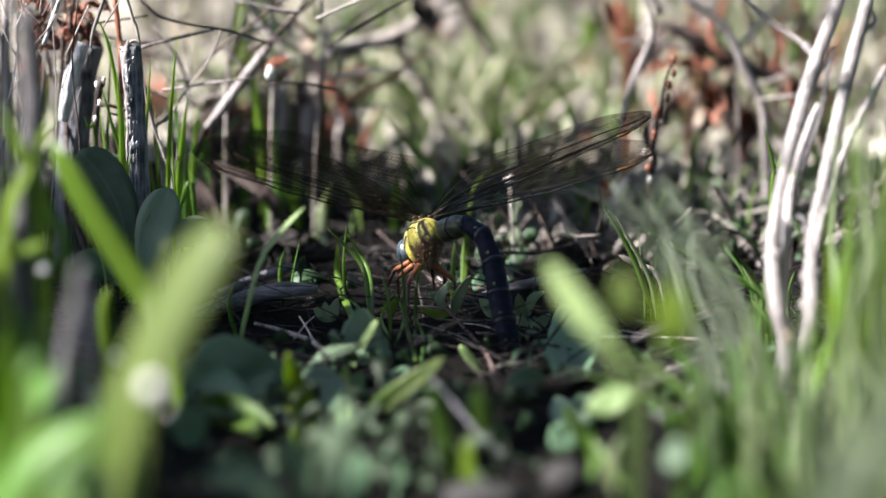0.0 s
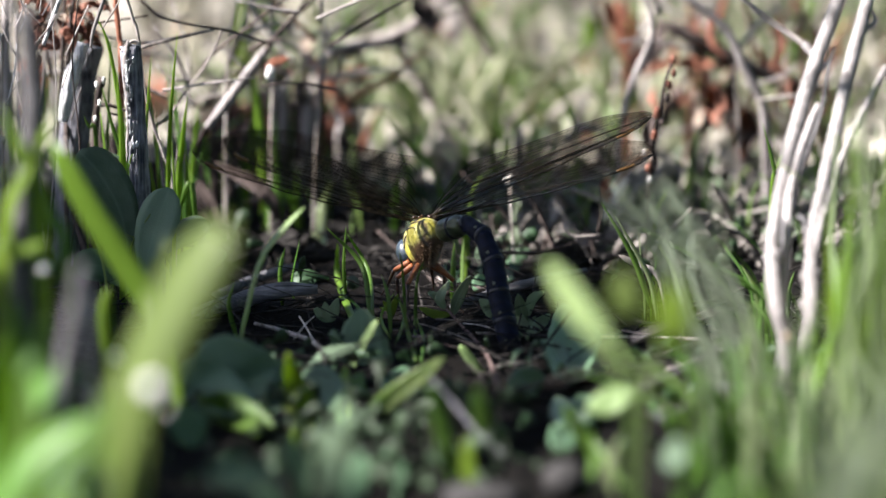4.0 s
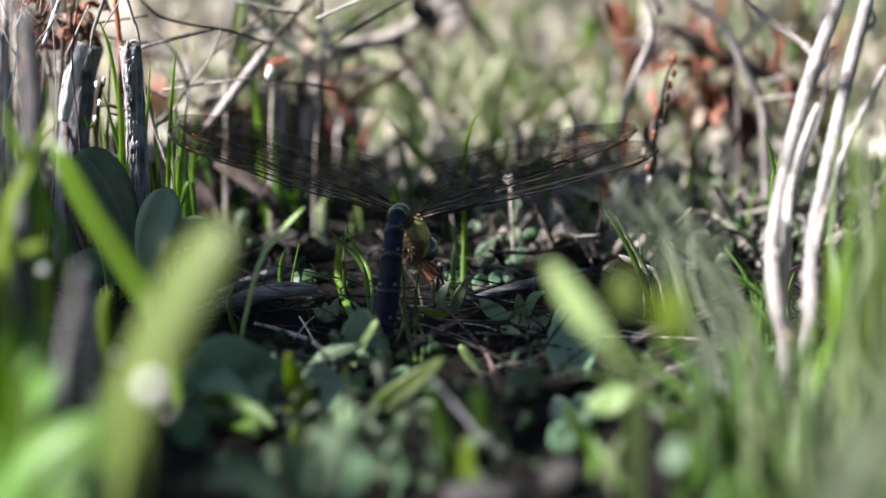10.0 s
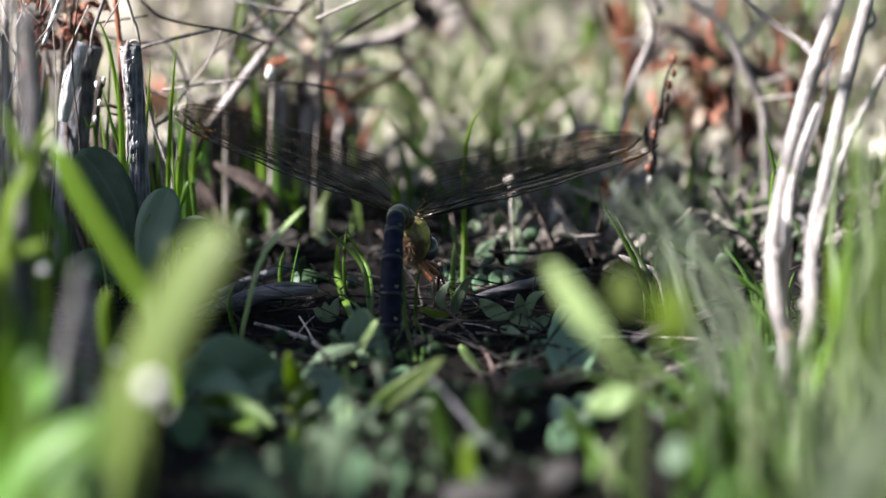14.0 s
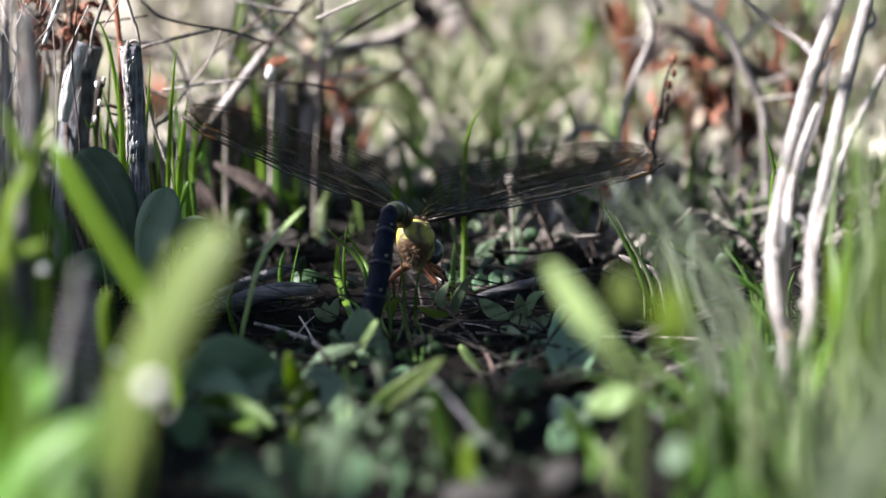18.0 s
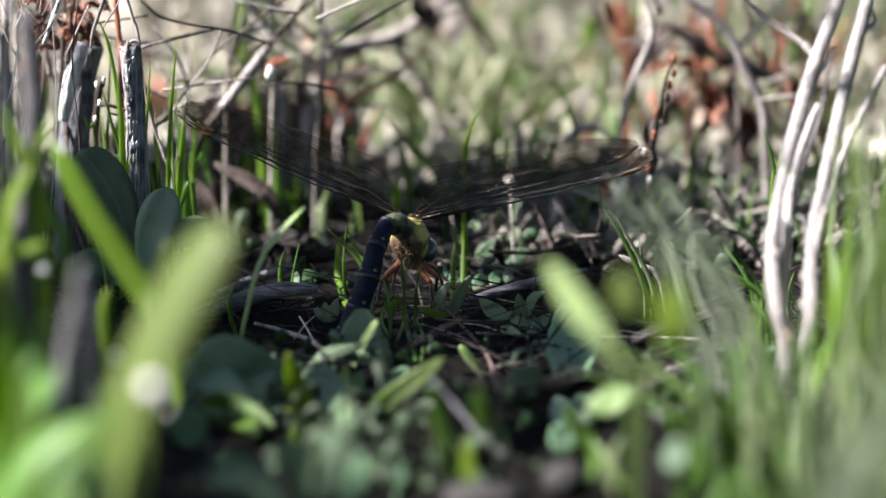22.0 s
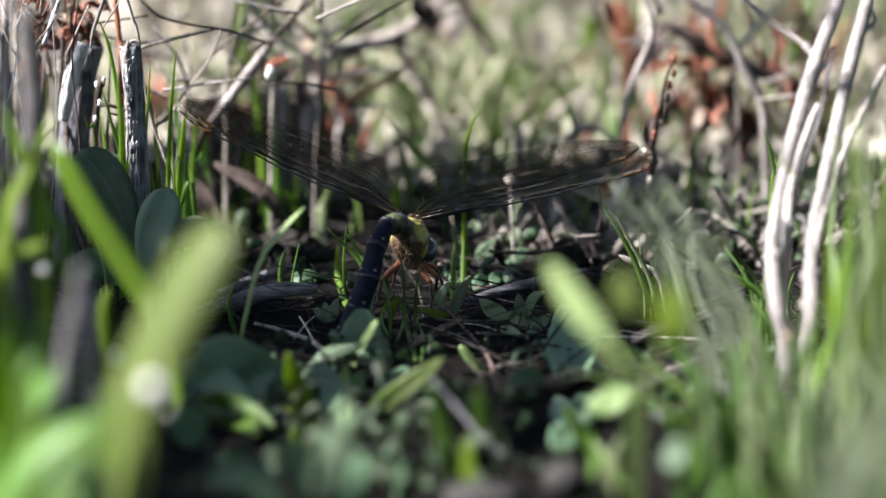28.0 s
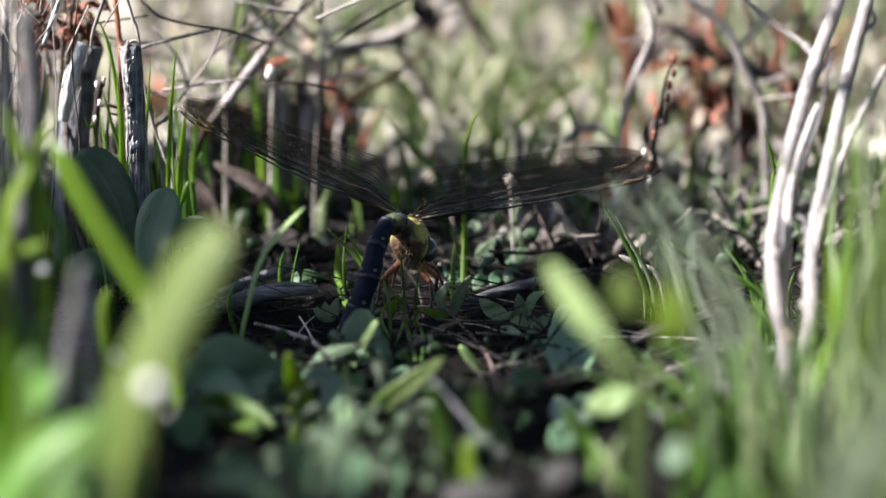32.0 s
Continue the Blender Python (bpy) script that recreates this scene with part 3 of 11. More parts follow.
leaf(t, [(-79.9, 54, 56.8), (-76.3, 52.8, 58.2), (-74.5, 54, 57.9)], 1.58, RUST_DEEP, 'oval', -20, 0.6, wave=0.45)
leaf(t, [(-83.6, 54, 54.9), (-80.7, 52.8, 51.8), (-79.5, 54, 46.9)], 3.88, RUST_DEEP, 'oval', 60, 0.6, wave=0.45)
leaf(t, [(-91.6, 54, 56.8), (-89.2, 52.8, 56.1), (-88.6, 54, 53.7)], 1.49, TAN, 'oval', 0, 0.6, wave=0.45)
leaf(t, [(-77.6, 54, 51.8), (-74.9, 52.8, 50.2), (-74, 54, 46.9)], 1.58, RUST_DEEP, 'oval', 30, 0.6, wave=0.45)
leaf(t, [(-75.6, 54, 57.9), (-72.7, 52.8, 57.9), (-71.4, 54, 56.1)], 2.13, RUST_DEEP, 'oval', -50, 0.6, wave=0.45)
leaf(t, [(-87.5, 54, 46.9), (-87.9, 52.8, 46), (-89.9, 54, 43.2)], 1.58, TAN, 'oval', 20, 0.6, wave=0.45)

t = thing('dry_straw_clump', 'clump of pale dry straws at the clearing edge', 'straw', (-92.8, 30, 0))
stem(t, [(-94.9, 72, -2), (-95, 72, 3.2), (-96.7, 72, 24.9), (-97, 72, 58.2)], [0.94, 0.94, 0.75], STRAW, 'straw')
stem(t, [(-94.8, 90, 0.4), (-96.4, 90, 22.5), (-96.5, 90, 52.2)], [0.575, 0.575, 0.46], STRAW, 'straw')
stem(t, [(-95, 45, -2), (-95.1, 45, 7.4), (-95.5, 45, 28.3), (-94.6, 45, 52.7)], [0.965, 0.965, 0.775], TWIG_PALE, 'straw')
stem(t, [(-92.3, 92.5, 0), (-95.5, 112, 19.7), (-95.3, 112, 39.6)], [0.525, 0.525, 0.42], TWIG_PALE, 'straw')
stem(t, [(-95, 78, 2.3), (-96.7, 78, 24.1), (-97.2, 78, 43.2)], [0.755, 0.755, 0.605], STRAW, 'straw')
stem(t, [(-93.8, 92.5, 0), (-97, 100, 21.2), (-98.1, 100, 38.9)], [0.39, 0.39, 0.31], STRAW, 'straw')
stem(t, [(-94.9, 80, 2), (-94.9, 80, 23.8), (-93.8, 80, 30.9)], [0.505, 0.505, 0.405], STRAW, 'straw')
stem(t, [(-92.5, 92.5, 0), (-96.7, 110, 19.9), (-97.7, 110, 41.1)], [0.33, 0.33, 0.26], STRAW, 'straw')
stem(t, [(-95.2, 42, -2), (-95.1, 42, 7.9), (-94.8, 42, 28.7), (-93.7, 42, 30)], [0.845, 0.845, 0.675], TWIG_PALE, 'straw')

# thin green shoots among the sticks

t = thing('grass_tuft', 'thin bright green grass shoots beside the grey stick', 'grass', (-66.4, 9.5, 0), 'grass tufts')
blade(t, [(-66, 22, -2), (-66.4, 22, 23), (-67.3, 22, 38.4), (-69.5, 22, 52.6), (-72.4, 22, 59.4)], 1.1, GRASS_LIME, face=15)
blade(t, [(-66.7, 18, -2), (-66.7, 18, 23.6), (-66.8, 18, 36.6), (-67.5, 18, 47.4)], 1.33, GRASS_LIME, face=15)
blade(t, [(-65.2, 24, -2), (-66.5, 24, 23.9), (-69.4, 24, 36.4), (-71.2, 24, 43.5)], 0.97, GRASS, face=15)
blade(t, [(-72, 24, -2), (-72.6, 24, 32.3), (-74, 24, 35.2), (-75.1, 24, 37.6)], 0.97, GRASS, face=15)
blade(t, [(-62.7, 26, -2), (-62.4, 26, 29.6), (-61.8, 26, 40.3), (-60.9, 26, 50.6)], 0.74, GRASS_LIME, face=15)
blade(t, [(-57.9, 24, -2), (-57.6, 24, 22.7), (-56.9, 24, 38.2), (-55.3, 24, 55)], 1.1, GRASS_LIME, face=15)
blade(t, [(-56.6, 34, -2), (-56.2, 34, 20.1), (-55.4, 34, 29.8), (-54, 34, 40.9)], 1.6, GRASS_LIME, face=15)
blade(t, [(-55.7, 10, -2), (-55.5, 10, 12.9), (-55.1, 10, 21.2), (-55.7, 10, 34)], 0.84, GRASS_LIME, face=15)
blade(t, [(-66.4, 34, -2), (-66.5, 34, 21.3), (-66.8, 34, 31), (-68, 34, 35.8)], 0.98, GRASS, face=15)
blade(t, [(-56.6, 60.3, 0), (-56.8, 80, 14.8), (-55.1, 80, 32.8)], 1.57, GRASS_LIME, face=15)
blade(t, [(-53.4, 92.5, 0), (-55.2, 110, 13.3), (-56.1, 110, 25.9)], 2.44, GRASS, face=15)
blade(t, [(-51.8, 30, -2), (-53, 30, 21.9), (-55.7, 30, 17), (-56.5, 30, 11)], 1.11, GRASS, face=15)
blade(t, [(-53.9, 140, 2.3), (-53.6, 140, 10.5), (-51, 140, 18.8)], 2.82, GRASS_LIME, face=15)
blade(t, [(-60, 30, -2), (-59.1, 30, 9.8), (-57.2, 30, 19.5), (-57.7, 30, 25.5)], 1.11, GRASS, face=15)

# the dark broad leaves by the stick

t = thing('broadleaf_rosette', 'rosette of dull dark green broad leaves by the stick', 'leafy plant', (-63.1, 12, 0))
leaf(t, [(-63, 12, 0.2), (-64.6, 12, 7.9), (-66.5, 12, 18.5), (-70.6, 12, 26.7), (-74.9, 12, 31.7)], 9.87, BROAD_DULL, 'spoon', 10, 0.25)
leaf(t, [(-61.9, 4, 1.5), (-60.8, 4, 9.2), (-58.4, 4, 17.4), (-55.6, 4, 25.1)], 9.13, BROAD_DULL, 'spoon', -12, 0.2)
leaf(t, [(-62.3, 14, -0.8), (-58.5, 14, 9.9), (-53.2, 14, 14.4), (-48.2, 14, 16.3)], 5.57, BROAD_DULL, 'spoon', 0, 0.3)
leaf(t, [(-63.5, 9.5, 0), (-67.3, 34, 9.2), (-68.7, 34, 20.1), (-71.4, 34, 28.3)], 7.89, BROAD_DULL, 'spoon', 25, 0.3)
leaf(t, [(-61.5, 12.9, 0), (-58, 30, 3.7), (-52, 30, 6.1), (-46, 30, 7.4)], 5.21, BROAD, 'spoon', 0, 0.3)
leaf(t, [(-62.3, 9.5, 0), (-66.7, 20, 3), (-72.6, 20, 6.6), (-77.3, 20, 5.4)], 7.02, BROAD, 'spoon', 0, 0.3)

# blurred foreground blades on one side

t = thing('broad_grass', 'lush bright green broad grass blades', 'grass', (-50.3, -230, 0), 'foreground grass')
blade(t, [(-44.6, -120, -2), (-46.6, -120, 15.7), (-51.1, -120, 25.3), (-59.8, -120, 39.1), (-65.9, -120, 50.7)], 6.5, GRASS_LIME, 'blunt', face=-50, fold=0.1)
blade(t, [(-71.5, -150, -2), (-70.2, -150, 38.9), (-66.9, -150, 49), (-61.6, -150, 60.4)], 4.35, GRASS_LIME, 'grass', face=-50, fold=0.25)
blade(t, [(-63.9, -150, -2), (-65, -150, 44.4), (-67.7, -150, 53.1), (-70.8, -150, 60)], 3.62, GRASS_LIME, 'grass', face=-40, fold=0.25)
blade(t, [(-59.8, -150, -2), (-60.8, -150, 35.2), (-63.2, -150, 42.1), (-65.8, -150, 49)], 2.36, GRASS, 'blunt', face=10, fold=0.25)
blade(t, [(-41.2, -268, -2), (-40.3, -268, 31.3), (-38, -268, 39.5), (-33.3, -268, 49.5), (-27.1, -268, 59.2)], 10.57, GRASS_SAGE, 'blunt', face=-45, fold=0.1, label='wide pale green blade')
blade(t, [(-50.2, -120, -2), (-50, -120, 12.8), (-49.6, -120, 26.5), (-46.4, -120, 34.7)], 2.47, GRASS_PALE)
blade(t, [(-38.6, -50, -2), (-38.3, -50, 2.4), (-37.6, -50, 7.6), (-34.5, -50, 18.8), (-30.4, -50, 24.7), (-26.1, -50, 29.2)], 1.92, GRASS_FRESH, 'spoon', face=-60, fold=0.1)
blade(t, [(-57.1, -120, -2), (-57.2, -120, 14.7), (-57.5, -120, 20.6), (-56.9, -120, 25.5)], 2.47, GRASS_LIME, 'blunt')
blade(t, [(-61.9, -200, -2), (-62.2, -200, 28), (-63, -200, 33.1), (-63.6, -200, 38.2)], 4.17, GRASS, 'grass', face=0, fold=0.25)
blade(t, [(-61.3, -230, -2), (-61.2, -230, 24.1), (-60.9, -230, 32.1), (-61.3, -230, 37.7)], 4.73, GRASS_LIME, 'grass', face=30, fold=0.25)
blade(t, [(-73, -160, -2), (-71.2, -160, 35.9), (-66.7, -160, 37.9), (-62.5, -160, 39.5)], 2.33, GRASS_LIME, 'blunt', face=-60, fold=0.25)
blade(t, [(-59, -150, -2), (-60.7, -150, 29.6), (-64.9, -150, 37), (-66.7, -150, 38.5)], 2.01, GRASS_LIME, 'blunt', face=-60, fold=0.25)
blade(t, [(-60.9, -225, -2), (-58.1, -225, 9.1), (-50.7, -225, 19.8), (-42.6, -225, 29.5)], 11.1, GRASS, face=-45, fold=0.1)
blade(t, [(-60.1, -235, -2), (-59.3, -235, 11.5), (-57.5, -235, 21.9), (-58.1, -235, 34.7)], 8.7, GRASS, face=-45, fold=0.1)
blade(t, [(-52.1, -240, -2), (-50.1, -240, 12.7), (-45.7, -240, 21.4), (-41.3, -240, 29.7)], 8.08, GRASS, face=-45, fold=0.1)
blade(t, [(-64, -228, -2), (-63.3, -228, 9.8), (-61.5, -228, 22), (-57.3, -228, 35)], 9.93, GRASS, face=-45, fold=0.1)
blade(t, [(-49.6, -270, -2), (-49.2, -270, 19.8), (-48.4, -270, 25), (-43.9, -270, 34.7)], 9.6, GRASS, face=-45, fold=0.1)
blade(t, [(-57, -200, -2), (-57.9, -200, 15.2), (-59.8, -200, 26.3), (-59.2, -200, 34.8)], 5.83, GRASS, face=-45, fold=0.1)
blade(t, [(-46.6, -205, -2), (-45.2, -205, 18.8), (-42.2, -205, 28.1), (-40, -205, 35.7)], 6.93, GRASS, face=-45, fold=0.1)
blade(t, [(-47.1, -235, -2), (-46.7, -235, 13.9), (-45.8, -235, 21.9), (-47.2, -235, 29.9)], 8.16, GRASS, face=-45, fold=0.1)
blade(t, [(-61.2, -205, -2), (-60.4, -205, 6.9), (-57.7, -205, 17.1), (-55.9, -205, 23.9)], 8.65, GRASS, face=-45, fold=0.1)
leaf(t, [(-47, -270, 20.9), (-46.4, -270, 25), (-46, -270, 29.5)], 7.14, BROAD_PALE, 'oval', 0, 0.18)
blade(t, [(-62.8, -245, -2), (-59.6, -245, 16.2), (-52.5, -245, 24.9), (-42.9, -245, 29.2)], 6.39, GRASS, 'oval', face=-45, fold=0.1)
blade(t, [(-41, -255, -2), (-41.8, -255, 18.5), (-43.5, -255, 26.2), (-44.9, -255, 34.7)], 5.22, GRASS, 'oval', face=-45, fold=0.1)
blade(t, [(-67.2, -225, -2), (-64.3, -225, 18.1), (-57.8, -225, 25.5), (-53.7, -225, 32.8)], 6.22, GRASS, 'oval', face=-45, fold=0.1)
blade(t, [(-64.2, -215, -2), (-62.3, -215, 20.9), (-58.1, -215, 26.7), (-50.7, -215, 29.2)], 4.53, GRASS, 'oval', face=-45, fold=0.1)
blade(t, [(-44.8, -230, -2), (-43.9, -230, 20.8), (-41.8, -230, 25.7), (-42.2, -230, 29.7)], 4.84, GRASS, 'oval', face=-45, fold=0.1)

t = thing('dead_stalk', 'thick grey-brown dead stalk', 'stalk', (-54.5, -220, 0))
stem(t, [(-54.4, -228, -2), (-54, -228, 23.6), (-52.9, -228, 33.3), (-51.5, -228, 41.4), (-50.6, -228, 47)], [1.34, 1.26, 1.03, 0.63], STALK_GREY, 'shaft', sides=10)
stem(t, [(-53.8, -215, -2), (-53.3, -215, 32.5), (-52.2, -215, 37.5), (-52.5, -215, 43.2)], [0.56, 0.72, 0.4], STRAW, 'torn_bark')
stem(t, [(-52.9, -190, -2), (-53.1, -190, 33), (-53.5, -190, 36.5), (-54, -190, 39.1)], [0.84, 0.84, 0.59], STRAW, 'torn_bark')

# white grains placed as stand-ins for bright glints among the blades

t = thing('pale_speck', 'small white grain standing in for a bright glint among grass blades', 'husk', (-36.4, -282, 0), 'seed husks')
lump(t, (-36.3, -282, 40.3), 1.55, HUSK, 'husk', squash=(0.9, 0.9, 0.9))

t = thing('pale_speck', 'small white grain standing in for a bright glint among grass blades', 'husk', (-50.4, -180, 0), 'seed husks')
lump(t, (-50.4, -180, 24.9), 0.86, HUSK, 'husk')

t = thing('pale_speck', 'small white grain standing in for a bright glint among grass blades', 'husk', (-48.8, -180, 0), 'seed husks')
lump(t, (-48.8, -180, 23.8), 0.51, HUSK, 'husk')

t = thing('pale_speck', 'small white grain standing in for a bright glint among grass blades', 'husk', (-63.3, -160, 0), 'seed husks')
lump(t, (-63.3, -160, 35.4), 0.89, HUSK, 'husk')

t = thing('pale_speck', 'small white grain standing in for a bright glint among grass blades', 'husk', (-61.2, -150, 0), 'seed husks')
lump(t, (-61.2, -150, 53.4), 0.81, HUSK, 'husk')

t = thing('pale_speck', 'small white grain standing in for a bright glint among grass blades', 'husk', (-37.1, -250, 0), 'seed husks')
lump(t, (-37.1, -250, 31), 0.45, HUSK, 'husk')

# middle ground: broad leaves before the insect

t = thing('broadleaf_rosette', 'low rosette of dull blue-green rounded leaves', 'leafy plant', (-14.8, -80.4, 0))
leaf(t, [(-15.9, -54, -8.1), (-15.5, -50, -3.8), (-15.5, -46, 2), (-15.6, -42, 8.1)], 12.16, BROAD_GREY, 'heart', 0, 0.05, wave=0.04)
leaf(t, [(-27.6, -70, -0.1), (-23.6, -64, 2.1), (-19.9, -62, 3.5), (-15.2, -60, 4.4)], 3.60, BROAD_PALE, 'oval', -50, 0.06, label='pale sunlit leaf')
blade(t, [(-18.4, -56, -3.3), (-16, -56, 1.9), (-12.3, -56, 8.6)], 2.34, GRASS_FRESH, 'blunt', face=-50, fold=0.2, name='leaf_stalk')
leaf(t, [(-18.5, -95.8, 0), (-22, -80.4, 0), (-26.5, -70, 1.1)], 8.23, BROAD, 'oval', 0, 0.2)
leaf(t, [(-9.4, -95.8, 0), (-8.6, -80.4, 0), (-6.8, -60, 0.3)], 6.26, BROAD, 'oval', 0, 0.2)
leaf(t, [(-12.8, -103.3, 0), (-13.6, -90, -0.7), (-14.6, -90, 1.9)], 5.98, BROAD_PALE, 'oval', 0, 0.18)

t = thing('broadleaf_rosette', 'large dark green spreading broad leaves in shade', 'leafy plant', (-37.6, -95.8, 0))
leaf(t, [(-35, -105.8, 0), (-37.4, -82, -0.7), (-39.4, -82, 4.5), (-41.3, -82, 10.1)], 19.25, BROAD_DULL, 'heart', 5, 0.15)
leaf(t, [(-36, -105.8, 0), (-41.9, -90, 1.9), (-45.9, -90, 7.1)], 11.66, BROAD_DULL, 'heart', 20, 0.2)
leaf(t, [(-31.8, -120.1, 0), (-36.6, -104, 0.1), (-43, -104, 3.2)], 5.54, GRASS, 'oval', 10, 0.15)
leaf(t, [(-29.2, -112, -0.3), (-33.9, -108, 2.3), (-39.6, -105, 4.5)], 2.57, GRASS, 'oval', -10, 0.15)
leaf(t, [(-41, -135, 1.2), (-42.8, -135, 5.1), (-43.7, -135, 8.4)], 6.9, BROAD, 'oval', 20, 0.2)
leaf(t, [(-34, -105.8, 0), (-31.5, -75, -0), (-29.9, -75, 4.2)], 9.77, BROAD_DULL, 'heart', -20, 0.2)

t = thing('broad_grass', 'yellow-green blunt young leaves', 'leafy plant', (-25, -133.8, 0))
leaf(t, [(-23.2, -129.3, 0), (-25.8, -100, 1.9), (-27.3, -100, 10.5)], 4.51, BROAD_LIME, 'oval', 0, 0.3)
leaf(t, [(-25.2, -129.3, 0), (-24.3, -115, 1.9), (-23.3, -115, 6.9)], 4.68, BROAD_LIME, 'oval', 20, 0.3)
leaf(t, [(-14.2, -108.2, 0), (-8.4, -95, 1.9), (0.4, -95, 8.8)], 3.96, GRASS_FRESH, 'oval', 0, 0.3, label='lit yellow-green blade')
leaf(t, [(-16, -115.4, 0), (-17.8, -85.6, 0), (-17.8, -75, 3.2)], 3.06, BROAD_LIME, 'oval', 0, 0.18)
leaf(t, [(-18.1, -110.6, 0), (-16.5, -85.6, 0), (-14.9, -75, 2.1)], 4.08, GRASS, 'oval', 0, 0.18)

t = thing('broadleaf_rosette', 'pale grey-green downy leaves low to the ground', 'leafy plant', (-16.4, -170, 0))
leaf(t, [(-14.5, -205, 18), (-14.3, -205, 19.7), (-13.9, -205, 22.5)], 3.82, BROAD_PALE, 'spoon', -50, 0.1)
leaf(t, [(-13.7, -250, 20.5), (-14.7, -250, 25.2), (-15, -250, 29.2)], 4.55, BROAD_PALE, 'oval', -40, 0.1)
leaf(t, [(-15.1, -185, 2.2), (-13.1, -185, 6.7), (-12.4, -185, 11.1)], 3.97, BROAD, 'oval', -20, 0.18)
leaf(t, [(-14.6, -262, 20.2), (-15, -262, 24), (-15.3, -262, 27.8)], 5.63, BROAD_PALE, 'oval', -55, 0.1)
leaf(t, [(-21.5, -268, 24.6), (-25.9, -268, 25.6), (-30.2, -268, 26.4)], 3.51, BROAD_PALE, 'oval', -50, 0.1)
leaf(t, [(-23.7, -205, 5.2), (-25.3, -205, 8.6), (-26.2, -205, 11.2)], 4.08, BROAD, 'oval', 0, 0.18)
leaf(t, [(-22.4, -175.4, 0), (-23.5, -170, 6), (-25.2, -170, 9.7)], 7.66, BROAD, 'oval', 70, 0.18)
leaf(t, [(-7.4, -175.4, 0), (-7.2, -160, 0.1), (-6.5, -160, 3.8)], 6.38, BROAD, 'spoon', 70, 0.18)

# seedlings and litter at the insect

t = thing('seedling', 'small grey-green seedling with paired leaves', 'seedling', (16.5, -23.1, 0))
stem(t, [(16.6, -29.2, 0), (16.8, -12, 0.3), (16.6, -12, 2.8)], [0.45, 0.39, 0.28], SEEDLING, 'stem')
leaf(t, [(16.8, -12, 0.1), (15.6, -12, 3.2), (15, -12, 6)], 2.46, SEEDLING, 'oval', 0, 0.25, wave=0.15)
leaf(t, [(17, -12, 1.4), (17.9, -12, 4.9), (20.2, -12, 6.4)], 2.01, SEEDLING, 'oval', 0, 0.25, wave=0.15)
leaf(t, [(13.4, -12, 1.2), (10.3, -12, 2.4), (7.3, -12, 4.9)], 3.36, SEEDLING, 'oval', 0, 0.25, wave=0.15)
leaf(t, [(16.6, -19.9, 0), (14.9, -12, 0.9), (13.4, -12, 2.4)], 2.91, SEEDLING, 'oval', 0, 0.25, wave=0.15)
leaf(t, [(17.2, -23.1, 0), (19.4, -12, -0.3), (21.5, -12, 1.9)], 2.69, SEEDLING, 'oval', 0, 0.25, wave=0.15)
leaf(t, [(16.8, -23.1, 0), (16.6, -12, -0.3), (15.4, -12, 1.2)], 2.69, SEEDLING, 'oval', 0, 0.25, wave=0.15)
leaf(t, [(17, -24.3, 0), (18.2, -12, -0.9), (18.4, -12, 1.4)], 2.46, SEEDLING, 'oval', 0, 0.25, wave=0.15)
leaf(t, [(15.7, -26.2, 0), (13, -19.9, 0), (11.5, -12, -0.9)], 2.01, SEEDLING, 'oval', 0, 0.25, wave=0.15)

t = thing('seedling', 'thin reddish seedling stem with narrow grey-green leaves', 'seedling', (1.8, -29.2, 0))
stem(t, [(10.3, -80.4, 0), (8.4, -46, 0), (4.3, -18.1, 0), (0.7, -8, 2.3)], [0.45, 0.395, 0.395, 0.28], STALK_RED, 'stem', steps=16)
leaf(t, [(1.8, -6, 0.4), (3.2, -6, 4.4), (5.5, -6, 8.7)], 2.52, SEEDLING, 'oval', 10, 0.3)
leaf(t, [(0.5, -6, 1.8), (-0.5, -6, 4.1), (1.4, -6, 7.6)], 2.04, SEEDLING, 'oval', -20, 0.3)
leaf(t, [(1.4, -6, 0.6), (-1.6, -6, 0.8), (-4.8, -6, 2.1)], 1.81, BROAD_LIME, 'oval', 0, 0.3)
leaf(t, [(0.3, -4, 1.8), (-1.4, -4, 4.1), (-3.2, -4, 4.9)], 1.58, SEEDLING, 'oval', 0, 0.3)

t = thing('grass_tuft', 'thin sharp green grass blades at the insect', 'grass', (-4.8, -41.3, 0), 'grass tufts')
blade(t, [(-5.2, -52.9, 0), (-6.9, -23.1, 0), (-8.3, -16, 4.4), (-10.1, -16, 6.7)], 0.89, GRASS)
blade(t, [(-5.2, -52.9, 0), (-5.5, -18, -0.9), (-5.2, -18, 9.3), (-3.6, -18, 13.9)], 0.78, GRASS)
blade(t, [(-9.2, -35.3, 0), (-7.7, -14, 1.8), (-8.1, -14, 11), (-8.8, -14, 15.5)], 0.67, GRASS)
blade(t, [(-15.9, -29.2, 0), (-22.4, 40, -0.4), (-22.6, 40, 8.2)], 1.56, GRASS_LIME)
blade(t, [(-14.2, -3.9, 0), (-15.8, 18, 6.3), (-20.2, 18, 13.8)], 1.05, GRASS)
blade(t, [(-14.8, -3.9, 0), (-16.7, 6, 8.8), (-24, 6, 16.8)], 1.15, GRASS)
blade(t, [(-20.1, 10, 2.3), (-20.5, 10, 8.2), (-20, 10, 16.4)], 0.81, GRASS)
blade(t, [(-33.4, 14, -0.8), (-33.8, 14, 6.4), (-32.8, 14, 11.1)], 1.04, GRASS)
blade(t, [(-31.1, 16, 0.1), (-31.5, 16, 3.6), (-29.8, 16, 12.6)], 0.58, GRASS)
blade(t, [(-39.8, -29.2, 0), (-38.5, -20, 5.1), (-37.4, -20, 9.7)], 1.11, GRASS)
